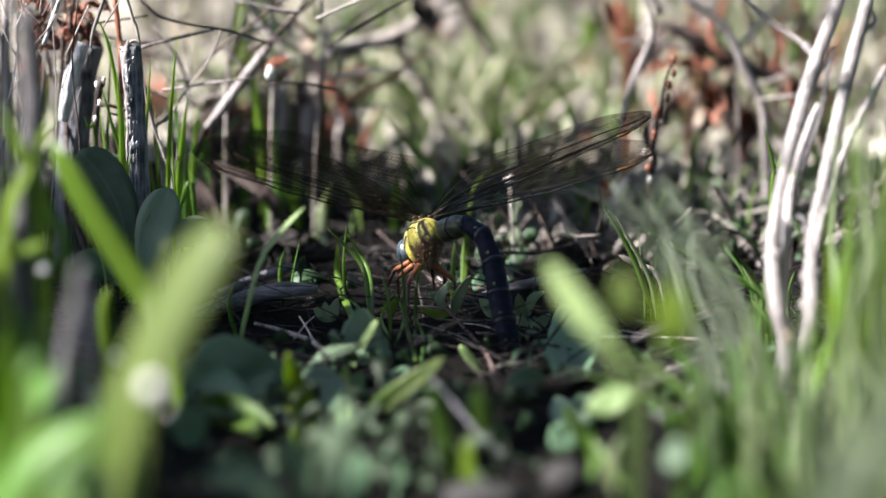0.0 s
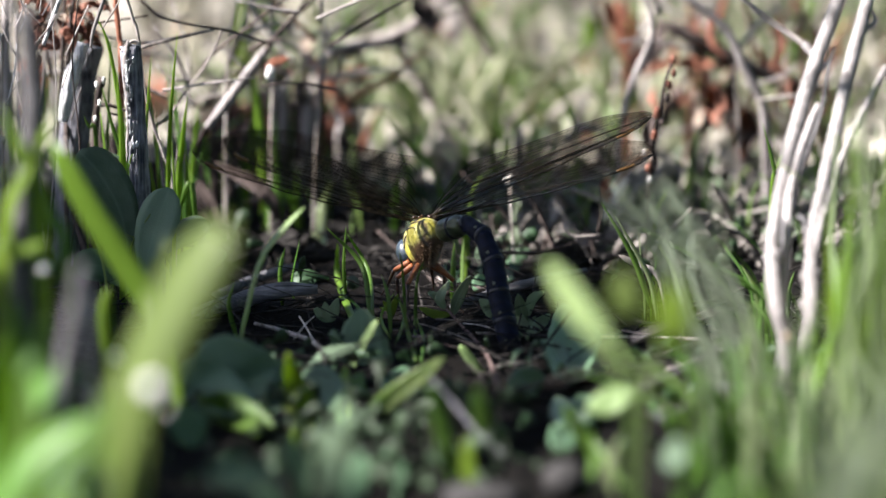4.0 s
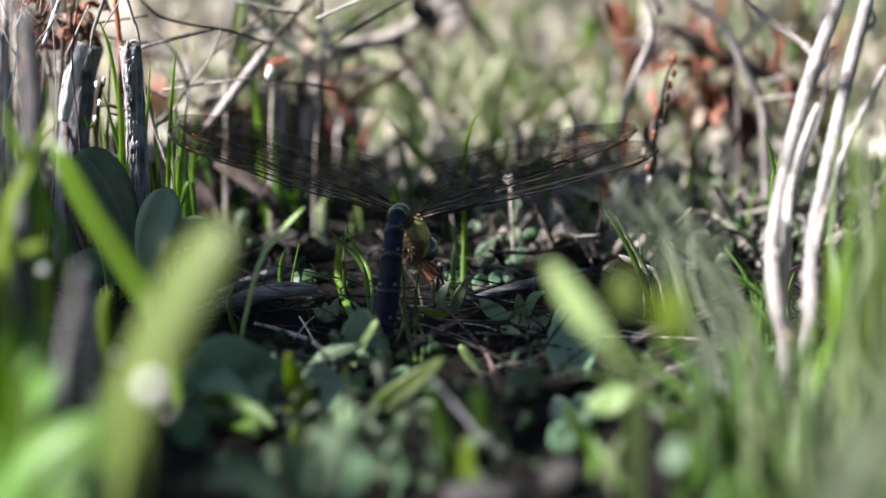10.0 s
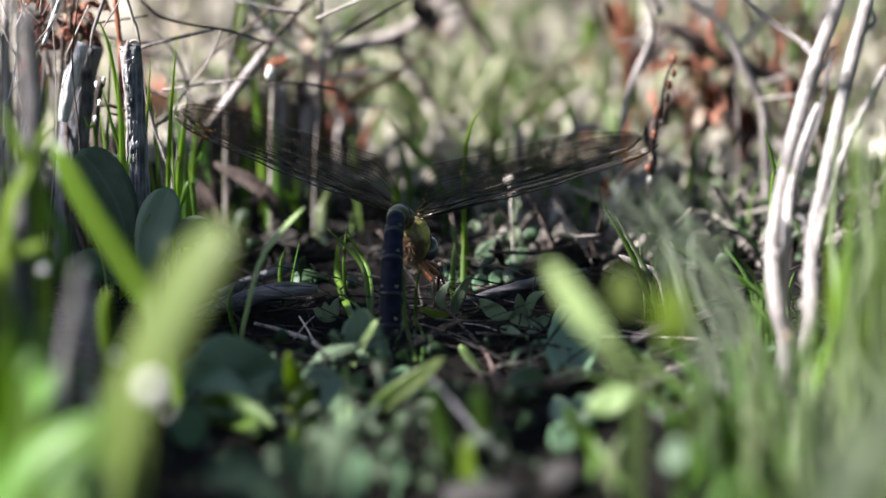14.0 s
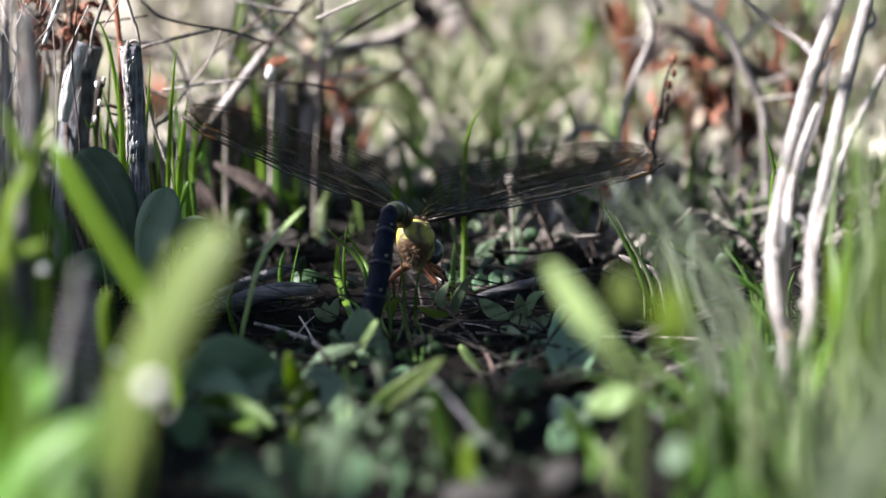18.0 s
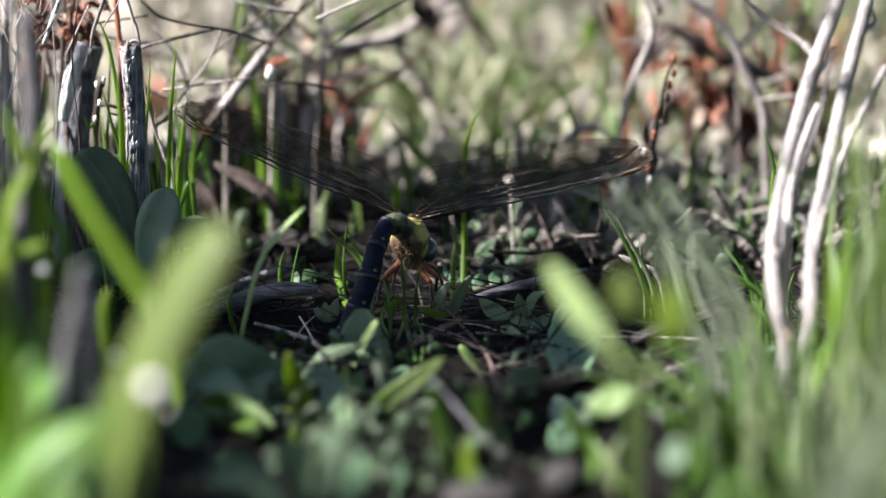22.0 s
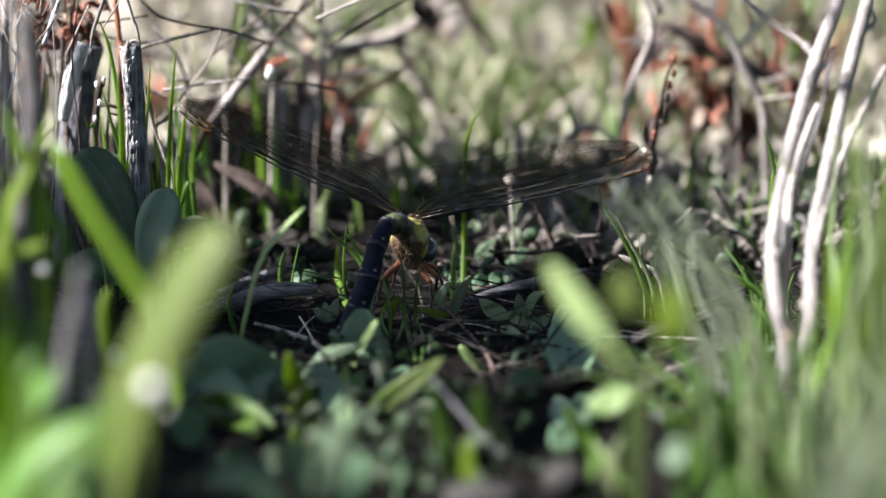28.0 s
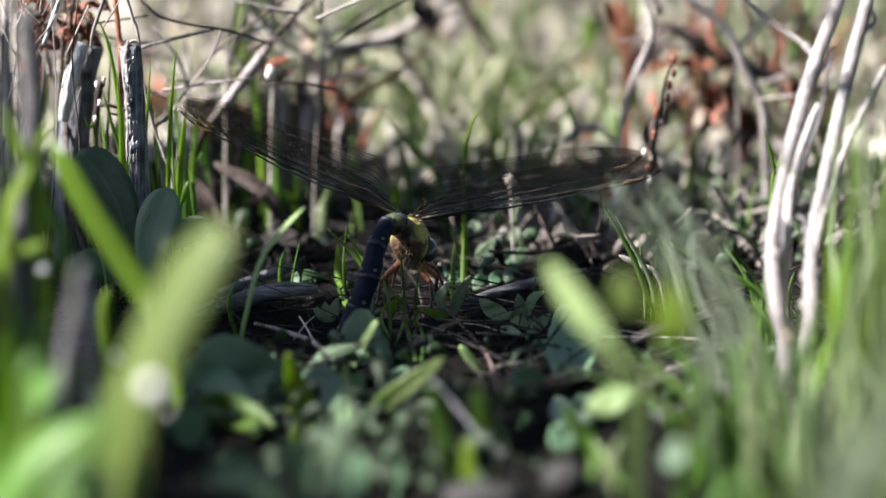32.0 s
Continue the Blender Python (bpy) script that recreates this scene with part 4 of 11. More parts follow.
blade(t, [(-40.6, -25, -0.8), (-42.2, -25, 6), (-41, -25, 10.5)], 0.99, GRASS)
blade(t, [(-4.2, -52.9, 0), (-3.8, -29.2, 0), (-5.5, -20, 2.9)], 0.77, GRASS)
blade(t, [(-10.4, -29.2, 0), (-12.5, -6, 0.4), (-9.6, -6, 5.6)], 0.68, GRASS_LIME)
blade(t, [(-13.9, -23.1, 0), (-17.6, -4, 2.3), (-21.1, -4, 4.7)], 0.68, GRASS)

t = thing('seedling', 'low pale green lobed seedling beside the round leaf', 'seedling', (-23.9, -5, 0))
leaf(t, [(-23.3, -6, -0.8), (-24.7, -6, 1), (-26.1, -6, 1.8)], 2.48, SEEDLING, 'oval', 0, 0.18)
leaf(t, [(-23.3, -6, -0.8), (-23.6, -6, 1), (-23.9, -6, 3.3)], 2.26, SEEDLING, 'oval', 0, 0.18)
leaf(t, [(-23.3, -6, -0.8), (-22.3, -6, 1), (-21.3, -6, 4.1)], 2.48, SEEDLING, 'oval', 0, 0.18)
leaf(t, [(-23.3, -6, -0.8), (-22.8, -6, 1), (-22.2, -6, 1.8)], 2.26, SEEDLING, 'oval', 0, 0.18)
leaf(t, [(-23.3, -6, -0.8), (-24.2, -6, 1), (-25, -6, 0.4)], 2.26, SEEDLING, 'oval', 0, 0.18)

t = thing('seedling', 'tiny yellow-green sprout below the insect', 'seedling', (-9.7, 0, 0))
leaf(t, [(-10.6, -2, -0.9), (-10.2, -2, 1.4), (-9.1, -2, 4.3)], 1.59, BROAD_LIME, 'oval', 0, 0.18)
leaf(t, [(-10.6, -2, -0.9), (-10.8, -2, 0.8), (-12.2, -2, 2.9)], 1.36, BROAD_LIME, 'oval', 0, 0.18)
leaf(t, [(-10.6, -2, -0.9), (-10.8, -2, 0.8), (-12.9, -2, 1.4)], 1.13, BROAD_LIME, 'oval', 0, 0.18)

# lying sticks

t = thing('fallen_stick', 'grey-violet dead stick lying on the litter', 'stick', (-39, 9.5, 0))
stem(t, [(-49.9, -1.3, 0), (-41.3, 10, 1.1), (-33.2, 10, 3), (-25.9, 10, 3.2)], [1.73, 1.96, 1.73, 0.925], LYING_STICK, 'shaft', sides=10, rough=0.2)

t = thing('fallen_stick', 'thin grey dead stick lying on the litter', 'stick', (-40.6, 40, 0))
stem(t, [(-47.8, 19.8, 0), (-41.7, 37.7, 0), (-34.8, 48, 1), (-29.9, 48, 2)], [1.09, 1.215, 0.97, 0.605], LYING_STICK, 'shaft', sides=10, rough=0.2)

t = thing('fallen_stick', 'long dark dead stem lying behind the insect', 'stick', (13.8, 23.3, 0))
stem(t, [(1.9, 6.1, 0), (11.2, 12, 2.2), (20.6, 12, 4.8), (29.9, 12, 6.9)], [0.925, 1.155, 1.04, 0.58], LYING_STICK, 'shaft', sides=10, rough=0.2)

t = thing('fallen_stick', 'thin pale twig lying on dark soil', 'twig', (-32, -16.8, 0))
stem(t, [(-37.6, -18, 1.1), (-32, -18, -0.4), (-26.1, -30.5, 0), (-22.1, -44.2, 0)], [0.335, 0.445, 0.5, 0.335], TWIG, 'shaft', rough=0.2)

t = thing('fallen_stick', 'dark twig lying in the shade', 'twig', (4.5, -110, 0))
stem(t, [(-3, -128, 12.8), (0.6, -134, 9.7), (5.8, -142, 5), (10.6, -152, 2.8)], [0.15, 0.17, 0.20, 0.23], BARK, 'shaft', rough=0.2)

t = thing('bent_grass', 'narrow pale green blade leaning over the litter', 'grass', (7.8, -80.4, 0))
blade(t, [(9.5, -52, -6.7), (6.7, -52, -1.9), (3.1, -52, 3)], 1.93, GRASS_FRESH, 'blunt', face=0, fold=0.25)

# young shoots behind the insect

t = thing('seedling', 'low teal seedlings with pale sunlit leaves', 'seedling', (10.6, 52.6, 0))
leaf(t, [(7.3, 70, -0.6), (9.6, 70, 1.6), (13.1, 70, 4.3)], 3.49, BROAD_PALE, 'oval', 0, 0.18)
leaf(t, [(11.5, 74, 1.6), (13.2, 74, 3.5), (14.7, 74, 5.2)], 2.26, BROAD_PALE, 'oval', 0, 0.18)
leaf(t, [(4.4, 42.1, 0), (5.4, 52.6, 0), (7.3, 64, -0.9)], 2.97, BROAD, 'oval', 0, 0.18)
leaf(t, [(8.1, 43.6, 0), (9.2, 54.1, 0), (11, 64, -0.6)], 2.97, BROAD, 'oval', 0, 0.18)
leaf(t, [(11.8, 48.1, 0), (13, 64, -0.9), (14.8, 64, 0.2)], 2.97, BROAD, 'oval', 0, 0.18)
leaf(t, [(15, 55.6, 0), (16.1, 64, 0.4), (17.9, 64, 1.4)], 2.97, BROAD, 'oval', 0, 0.18)
leaf(t, [(6.7, 27.6, 0), (7.8, 37.7, 0), (9.5, 43.6, 0)], 2.97, BROAD, 'oval', 0, 0.18)
leaf(t, [(10.4, 33.3, 0), (11.5, 43.6, 0), (13.3, 49.6, 0)], 2.97, BROAD, 'oval', 0, 0.18)
leaf(t, [(1.9, 33.3, 0), (2.9, 43.6, 0), (4.7, 49.6, 0)], 2.97, BROAD, 'oval', 0, 0.18)
leaf(t, [(16.4, 64, 0.2), (17.4, 64, 1.9), (19.1, 64, 2.9)], 2.97, BROAD, 'oval', 0, 0.18)
leaf(t, [(13.5, 38.4, 0), (14.6, 48.8, 0), (16.5, 54.9, 0)], 2.97, BROAD, 'oval', 0, 0.18)
leaf(t, [(0.7, 45.8, 0), (1.7, 56.4, 0), (3.5, 64, -0.2)], 2.97, BROAD, 'oval', 0, 0.18)
lump(t, (14.8, 78, 2), 1.13, TAN, 'seed_pod')
lump(t, (18.9, 80, 2), 1.26, TAN, 'seed_pod')
lump(t, (0.1, 60.3, 0), 1.25, TAN, 'seed_pod')

t = thing('grass_tuft', 'short pale and lime grass shoots in shade', 'grass', (5, 50, 0), 'grass tufts')
blade(t, [(5.2, 52, 0.2), (3.3, 52, 5.2), (1.4, 52, 11.7)], 1.60, GRASS_PALE, 'grass', face=0, fold=0.25)
blade(t, [(5.2, 50, 0.6), (4.9, 50, 5.4), (4.3, 50, 11.5)], 1.84, GRASS_LIME, 'grass', face=0, fold=0.25)

BENT_BLADE = thing('bent_grass', 'slender bright green blade that springs up beside the insect', 'grass', (5, 40, 0))
blade(BENT_BLADE, [(4.6, 40, -2), (4.6, 40, 2.1), (4.5, 40, 11.9), (4.6, 40, 24.1), (5.1, 40, 30.2), (6.5, 40, 34.8), (9.2, 40, 38.7)], 1.08, GRASS_LIME, 'grass', face=0, fold=0.25, steps=22)

t = thing('grass_tuft', 'two sharp green grass blades with a pale dry base', 'grass', (41, 0, 0), 'grass tufts')
blade(t, [(42.4, 0, 1.1), (38.6, 0, 11.6), (32.1, 0, 22.8)], 1.25, GRASS)
blade(t, [(43.8, 0, -2), (42.4, 0, 6.3), (39.2, 0, 12.7), (34.9, 0, 20.1)], 1.14, GRASS_PALE)
blade(t, [(41.3, 2, -2), (41.1, 2, 3.6), (40.4, 2, 10.7), (39.8, 2, 17.7)], 0.46, GRASS_PALE)
blade(t, [(42.5, 2, -2), (42.8, 2, 6), (43.4, 2, 11.2), (39.9, 2, 14.4)], 0.46, GRASS)
blade(t, [(45.8, 2, -2), (44, 2, 7.2), (39.9, 2, 9.5), (35.9, 2, 11.6)], 1.37, STRAW, 'blunt', name='dry_blade', label='white dry blade')

t = thing('broadleaf_rosette', 'dull teal broad leaves under a bright grass blade', 'leafy plant', (23.8, -64.2, 0))
leaf(t, [(24.7, -69.7, 0), (24.6, -41.3, 0), (24.3, -18, 4.8)], 9.77, BROAD, 'heart', 0, 0.15)
leaf(t, [(25.7, -69.7, 0), (27.3, -41.3, 0), (28.9, -30, 2.9)], 7.91, BROAD, 'heart', -15, 0.15)
leaf(t, [(22.8, -64.2, 0), (21.7, -47.1, 0), (19.3, -28, -0.5)], 4.81, BROAD, 'oval', 0, 0.2)
leaf(t, [(11.8, -88.2, 0), (15.1, -75.1, 0), (18.7, -66.9, 0)], 6.31, BROAD, 'oval', 0, 0.2)
leaf(t, [(20.6, -65.3, 0), (23.7, -68.6, 0), (30.9, -58.6, 0)], 1.91, BROAD_PALE, 'blunt', 0, 0.4, label='pale curled leaf edge')

t = thing('broadleaf_rosette', 'bright pale green oval leaf in sun', 'leafy plant', (28.8, -115.4, 0))
leaf(t, [(23.5, -150, 10.8), (27.3, -150, 11.8), (31.5, -150, 13.8)], 4.59, GRASS_FRESH, 'oval', -45, 0.1, label='pale sunlit oval leaf')
leaf(t, [(22, -115.4, 0), (21.4, -103.3, 0), (20.4, -90, 0.4)], 4.98, BROAD_PALE, 'oval', 0, 0.18)
leaf(t, [(19, -133.8, 0), (20.3, -122.4, 0), (21.7, -110.6, 0)], 4.91, BROAD, 'oval', 0, 0.18)
leaf(t, [(21, -115.4, 0), (24.4, -103.3, 0), (26.6, -85.6, 0)], 6.08, BROAD, 'oval', 0, 0.18)

t = thing('broad_grass', 'broad lime green blades', 'grass', (26.7, -180, 0), 'foreground grass')
leaf(t, [(24.2, -262, 37.1), (22.4, -252, 39.4), (20.5, -240, 40.7), (17.9, -226, 42.2), (14.8, -212, 44.7)], 4.23, GRASS_FRESH, 'spoon', -35, 0.06, label='wide pale blade in sun')
blade(t, [(27.4, -214, -2), (27.2, -214, 25.7), (26.6, -214, 29), (25.1, -214, 33.2)], 1.14, GRASS, 'oval', face=-30, fold=0.1)
leaf(t, [(30.8, -255, 40.8), (30.3, -255, 44.9), (30.5, -255, 49.1)], 6.27, GRASS_LIME, 'oval', -40, 0.1)
leaf(t, [(25.9, -235, 41), (25.2, -235, 44.2), (24.9, -235, 47.5)], 4.67, GRASS_SAGE, 'oval', -30, 0.1)
blade(t, [(29.3, -200, -2), (29.7, -200, 21.2), (30.8, -200, 26.3), (32.6, -200, 31.8)], 0.92, GRASS_SOFT, 'blunt', face=-40, fold=0.25)
blade(t, [(29.6, -161.5, 0), (24.5, -150, 4.5), (19.8, -150, 11)], 2.81, GRASS, 'blunt', face=-45)
blade(t, [(22.9, -167.5, 0), (24.1, -160, 3.8), (22.2, -160, 9.4)], 2.01, GRASS, face=-45)
blade(t, [(27.2, -170, 0.6), (26.3, -170, 5.1), (28, -170, 10.6)], 2.46, GRASS_PALE, face=-45)
leaf(t, [(32, -220, 16.2), (33.5, -220, 18.3), (34, -220, 20.7)], 3.66, BROAD_PALE, 'oval', -30, 0.18)

t = thing('broad_grass', 'small yellow-green leaves low on bare soil', 'leafy plant', (4.1, -167.5, 0))
leaf(t, [(2, -165, 1.1), (0.2, -165, 8.6), (-1.8, -165, 18.1)], 2.68, GRASS, 'oval', 0, 0.18)
leaf(t, [(6.1, -165, 9.5), (5.9, -165, 13.2), (5.5, -165, 17.3)], 2.50, GRASS, 'oval', 0, 0.18)
leaf(t, [(4.3, -168, 1.2), (4.1, -168, 5), (3.7, -168, 9.8)], 3.74, GRASS_LIME, 'oval', -50, 0.1)

t = thing('pebble', 'flat grey weathered pebble', 'stone', (6, -178, 0))
lump(t, (6, -178, 2.2), 4.49, STONE_SHADED, 'pebble', squash=(1.6, 1.1, 0.55))

t = thing('pebble', 'rounded grey weathered pebble', 'stone', (19.4, -190, 0))
lump(t, (19.4, -165, 2.2), 3.69, STONE_SHADED, 'pebble', squash=(1, 1, 0.9))

# tall pale dead stems

t = thing('dead_reed', 'tall pale sunlit dead stem with swollen nodes', 'stalk', (61.9, -83.2, 0), 'dead reeds')
stem(t, [(62.9, -83.2, -2), (62.1, -83.2, 9.1), (60.5, -81.3, 15.8), (60.3, -73.3, 23.3), (61.2, -67.5, 28.7), (65.2, -54.7, 41.3), (70.6, -41.4, 54.7), (76.9, -30, 68.3)], [1.28, 1.60, 1.50, 1.28, 1.39, 1.50, 1.34], REED, 'shaft', sides=12, steps=30, rough=0.1)
lump(t, (60.5, -73.2, 23.3), 2.04, REED, 'node', squash=(1, 1, 0.8))
stem(t, [(69, -37.4, 58.8), (69.9, -38.3, 57.9), (71.1, -39.9, 56.3)], [0.86, 0.81, 0.75], REED, 'side_stub')
stem(t, [(56.3, -30, 67.7), (62.6, -33, 63.5), (69.2, -37.4, 58.8)], [0.33, 0.33, 0.43], TWIG, 'side_twig')

t = thing('dead_reed', 'tall pale sunlit dead stem, slightly thicker', 'stalk', (66.1, -83.2, 0), 'dead reeds')
stem(t, [(64.9, -83.2, -2), (65.4, -83.2, 4.7), (66.6, -83.2, 14.1), (67.3, -74.6, 22), (68.5, -68, 28.3), (72.2, -56.6, 39.4), (77.1, -42.4, 53.7), (82.4, -30, 68.3)], [1.3, 1.5, 1.5, 1.32, 1.3, 1.34, 1.25], REED, 'shaft', sides=12, steps=30, rough=0.1)
lump(t, (67.2, -76.5, 20.2), 2.24, REED, 'node', squash=(1, 1, 0.8))
lump(t, (66.7, -81.3, 15.8), 2.22, REED, 'node', squash=(1, 1, 0.8))
stem(t, [(71, -42.2, 53.9), (73, -40.7, 55.4), (75, -38, 58.2)], [0.49, 0.43, 0.27], TWIG, 'side_twig')
stem(t, [(79.7, -35.7, 60.6), (82.9, -33.8, 62.6), (82.7, -31.9, 64.6)], [0.54, 0.44, 0.27], REED, 'side_twig')

t = thing('dead_reed', 'thin grey dead stem leaning among the reeds', 'stalk', (62.9, -83.2, 0), 'dead reeds')
stem(t, [(60.7, -83.2, -2), (62.2, -71.8, 24.7), (63.8, -65.1, 31.1), (67.1, -57.5, 38.4), (71.1, -49.5, 46.5), (73.9, -39.5, 56.6)], [0.47, 0.53, 0.53, 0.47, 0.31], STALK_GREY, 'shaft', sides=10, steps=20)
stem(t, [(66.7, -83.2, -2), (67.1, -69.9, 26.5), (65.1, -66.1, 30.1), (65.9, -61.4, 34.7)], [0.47, 0.47, 0.36], STALK_GREY, 'side_stem')
stem(t, [(57.4, -30, 67.5), (61.7, -33.3, 63.2), (66.9, -36.3, 60), (69.2, -37.8, 58.4)], [0.27, 0.27, 0.33, 0.38], STRAW, 'side_stem')
stem(t, [(61.3, -83.2, -2), (63.2, -68.9, 27.4), (65.5, -58.5, 37.5), (68.6, -51.9, 44.1), (70.9, -47.7, 48.3)], [0.73, 0.95, 0.95, 0.63], REED, 'side_stem', sides=10)

t = thing('dead_reed', 'slender straw-coloured dead stem', 'stalk', (72.1, -83.2, 0), 'dead reeds')
stem(t, [(65.6, -83.2, -2), (67.7, -74.5, 22.1), (71.9, -61.9, 34.2), (77.8, -51.1, 44.9), (84.3, -41.4, 54.7)], [0.52, 0.63, 0.69, 0.63], REED, 'shaft', sides=10, steps=18)

t = thing('pale_speck', 'pale husk lodged at the foot of the reeds', 'husk', (58.7, -118, 0), 'seed husks')
lump(t, (58.6, -120, 17), 0.82, TAN, 'husk', squash=(0.8, 0.8, 1.1))

t = thing('pale_speck', 'pale pink seed husk at the foot of the reeds', 'husk', (61.3, -130, 0), 'seed husks')
lump(t, (61.3, -130, 12), 0.84, TAN, 'husk')

t = thing('grass_tuft', 'thin sharp green shoots beside the pale reeds', 'grass', (65.8, -15, 0), 'grass tufts')
blade(t, [(64.8, -12, -2), (65.2, -12, 12.9), (66.3, -12, 27.8), (65.5, -12, 33.5), (63.6, -12, 40.5)], 1.12, GRASS, steps=20)
blade(t, [(65, -12, -2), (65.6, -12, 26.6), (66.9, -12, 32.3), (67.8, -12, 34.6)], 0.9, GRASS_LIME)
blade(t, [(65.8, -14, -2), (66.6, -14, 16.7), (68.4, -14, 22.4), (68.8, -14, 28.1)], 0.56, GRASS_PALE)

# dead twigs and leaves behind

t = thing('fallen_straw', 'pale grey broken straws leaning through the grass', 'straw', (45, -120, 0))
stem(t, [(33.8, -112, 6.5), (41.5, -114, 10.6), (50, -116, 15.4), (53.9, -116, 16.9)], [0.24, 0.29, 0.29, 0.19], STALK_GREY, 'straw')
stem(t, [(35.9, -128, 4.4), (43.3, -130, 8.3), (50.9, -132, 12.8)], [0.24, 0.28, 0.19], STALK_GREY, 'straw')
stem(t, [(34, -90, 11.2), (40.9, -92, 14.4), (50.8, -94, 17.2)], [0.25, 0.25, 0.20], STRAW, 'straw')

t = thing('pale_speck', 'white downy bud on a thin dry stalk', 'bud', (14.8, 62, 0), 'seed husks')
stem(t, [(15.7, 62, -2), (15.5, 62, 3.5), (15.1, 62, 11.1), (14.8, 62, 17.4)], [0.31, 0.31, 0.25], TWIG_PALE, 'stalk')
lump(t, (14.8, 61, 18.9), 1.49, HUSK, 'bud', squash=(1, 0.8, 0.9))

t = thing('dead_twig', 'pale diagonal dead twig against the sunlit litter', 'twig', (-49, 70, 0))
stem(t, [(-53.1, 76, 28.4), (-49.2, 78, 33), (-43.6, 80, 40.4), (-39.6, 82, 45.6)], [0.76, 1.21, 1.27, 1.01], STRAW, 'shaft', steps=22, rough=0.2)
stem(t, [(-58.6, 90, -2), (-57.7, 90, 13.4), (-55.4, 84, 23), (-52.8, 76, 28.9)], [0.57, 0.63, 0.76], TWIG_DARK, 'shaft')
stem(t, [(-54.7, 72, 40), (-51.6, 72, 45.1), (-44.3, 72, 50.7), (-34.5, 72, 58.1)], [0.31, 0.37, 0.37, 0.31], TWIG_DARK, 'side_twig')
stem(t, [(-39.7, 80, 45.5), (-35.9, 80, 50.6), (-28.3, 80, 57.7)], [0.50, 0.50, 0.38], TWIG_DARK, 'side_twig')
stem(t, [(-43.4, 78, 45.7), (-39.6, 78, 47.7), (-35.8, 78, 48)], [0.38, 0.505, 0.38], TWIG_DARK, 'side_twig')
lump(t, (-38.5, 75, 41), 1.38, HUSK, 'pale_bud', squash=(0.8, 0.8, 1.3))
leaf(t, [(-39.6, 76, 42.4), (-37, 76, 43.6), (-34.3, 76, 44.1)], 2.01, RUST, 'oval', 0, 0.18)

t = thing('dead_branch', 'dark curled dead branch over the litter', 'branch', (-18.7, 155.5, 0))
stem(t, [(-34.9, 190, -2), (-32.3, 190, 27), (-26.5, 190, 34.2), (-12.1, 190, 38.3), (-4.9, 190, 42.9), (2.3, 190, 48.6)], [1.15, 1.435, 1.435, 1.725, 1.435], TWIG, 'limb', steps=20, rough=0.25)
stem(t, [(-26.6, 196, 32.2), (-19.4, 196, 35.1), (-9.3, 196, 36.5)], [1.59, 1.735, 1.3], TWIG_DARK, 'limb')
leaf(t, [(-8, 186, 48.7), (-6, 186, 43.8), (-1.7, 186, 38.1)], 5.72, TWIG_DARK, 'oval', 35, 0.9, label='dark curled dead leaf', wave=0.5)
leaf(t, [(-5.2, 188, 44.5), (-2.3, 188, 41.3), (0, 188, 43.1)], 3.73, TWIG_DARK, 'oval', -30, 0.8, wave=0.5)
stem(t, [(-9.2, 190, 31.3), (-7.1, 190, 27.7), (-2.7, 190, 21.2), (-0.6, 190, 13.9)], [1.15, 1.005, 0.86, 0.72], TWIG_DARK, 'side_twig')
stem(t, [(-12.1, 190, 38.3), (-10.4, 190, 34.2), (-8.9, 190, 31.1)], [0.86, 1.005, 1.15], TWIG_DARK, 'side_twig')
stem(t, [(5.9, 200, 44.9), (8.9, 200, 37.6), (13.2, 200, 31.7)], [1.015, 1.16, 1.015], TWIG_DARK, 'side_twig')
stem(t, [(-35, 188, 35.2), (-30.7, 188, 28.7), (-26.5, 188, 21.4), (-22.9, 188, 16.4)], [1.29, 1.145, 1.145, 1.005], RUST, 'side_twig')
stem(t, [(2.3, 196, 48.1), (4.9, 196, 46.7), (5.9, 196, 45.2)], [1.01, 1.01, 1.01], TWIG_DARK, 'side_twig')

t = thing('dead_reed', 'pale dead stem in the far litter', 'stalk', (1.8, 315.2, 0), 'far reeds')
stem(t, [(-0.7, 315.2, 0), (1.9, 380, 4.3), (3.8, 380, 20), (5.4, 380, 33.9)], [2.255, 2.6, 2.775, 2.775], STRAW, 'shaft')

t = thing('dead_stub', 'short pale dead stem stub', 'stalk', (-38.9, 150, 0), 'dead stubs')
stem(t, [(-39.2, 150, -2), (-39.1, 150, 16.2), (-38.8, 150, 23.1), (-38.6, 150, 30)], [1.375, 1.375, 1.235], STRAW, 'shaft')

t = thing('dead_stub', 'short pale dead stem stub', 'stalk', (-32.9, 150, 0), 'dead stubs')
stem(t, [(-33.2, 150, -2), (-33.1, 150, 19.2), (-32.8, 150, 23.6), (-32.7, 150, 28)], [1.58, 1.58, 1.42], STRAW, 'shaft')

t = thing('dead_stub', 'short pale dead stem stub', 'stalk', (-25.3, 160, 0), 'dead stubs')
stem(t, [(-25.7, 160, -2), (-25.6, 160, 15.2), (-25.3, 160, 17.5), (-25.1, 160, 19.8)], [1.11, 1.11, 1], STRAW, 'shaft')

t = thing('dead_stub', 'short pale dead stem stub', 'stalk', (18.3, 140, 0), 'dead stubs')
stem(t, [(17.9, 140, -2), (18, 140, 13.3), (18.3, 140, 17.3), (18.4, 140, 21.3)], [0.885, 0.885, 0.795], STRAW, 'shaft')

t = thing('dead_stub', 'short pale dead stem stub', 'stalk', (-1.9, 127.4, 0), 'dead stubs')
stem(t, [(-2.3, 185.6, 0), (-2, 200, 0.2), (-1.9, 200, 2.4)], [1.45, 1.45, 1.305], STRAW, 'shaft')

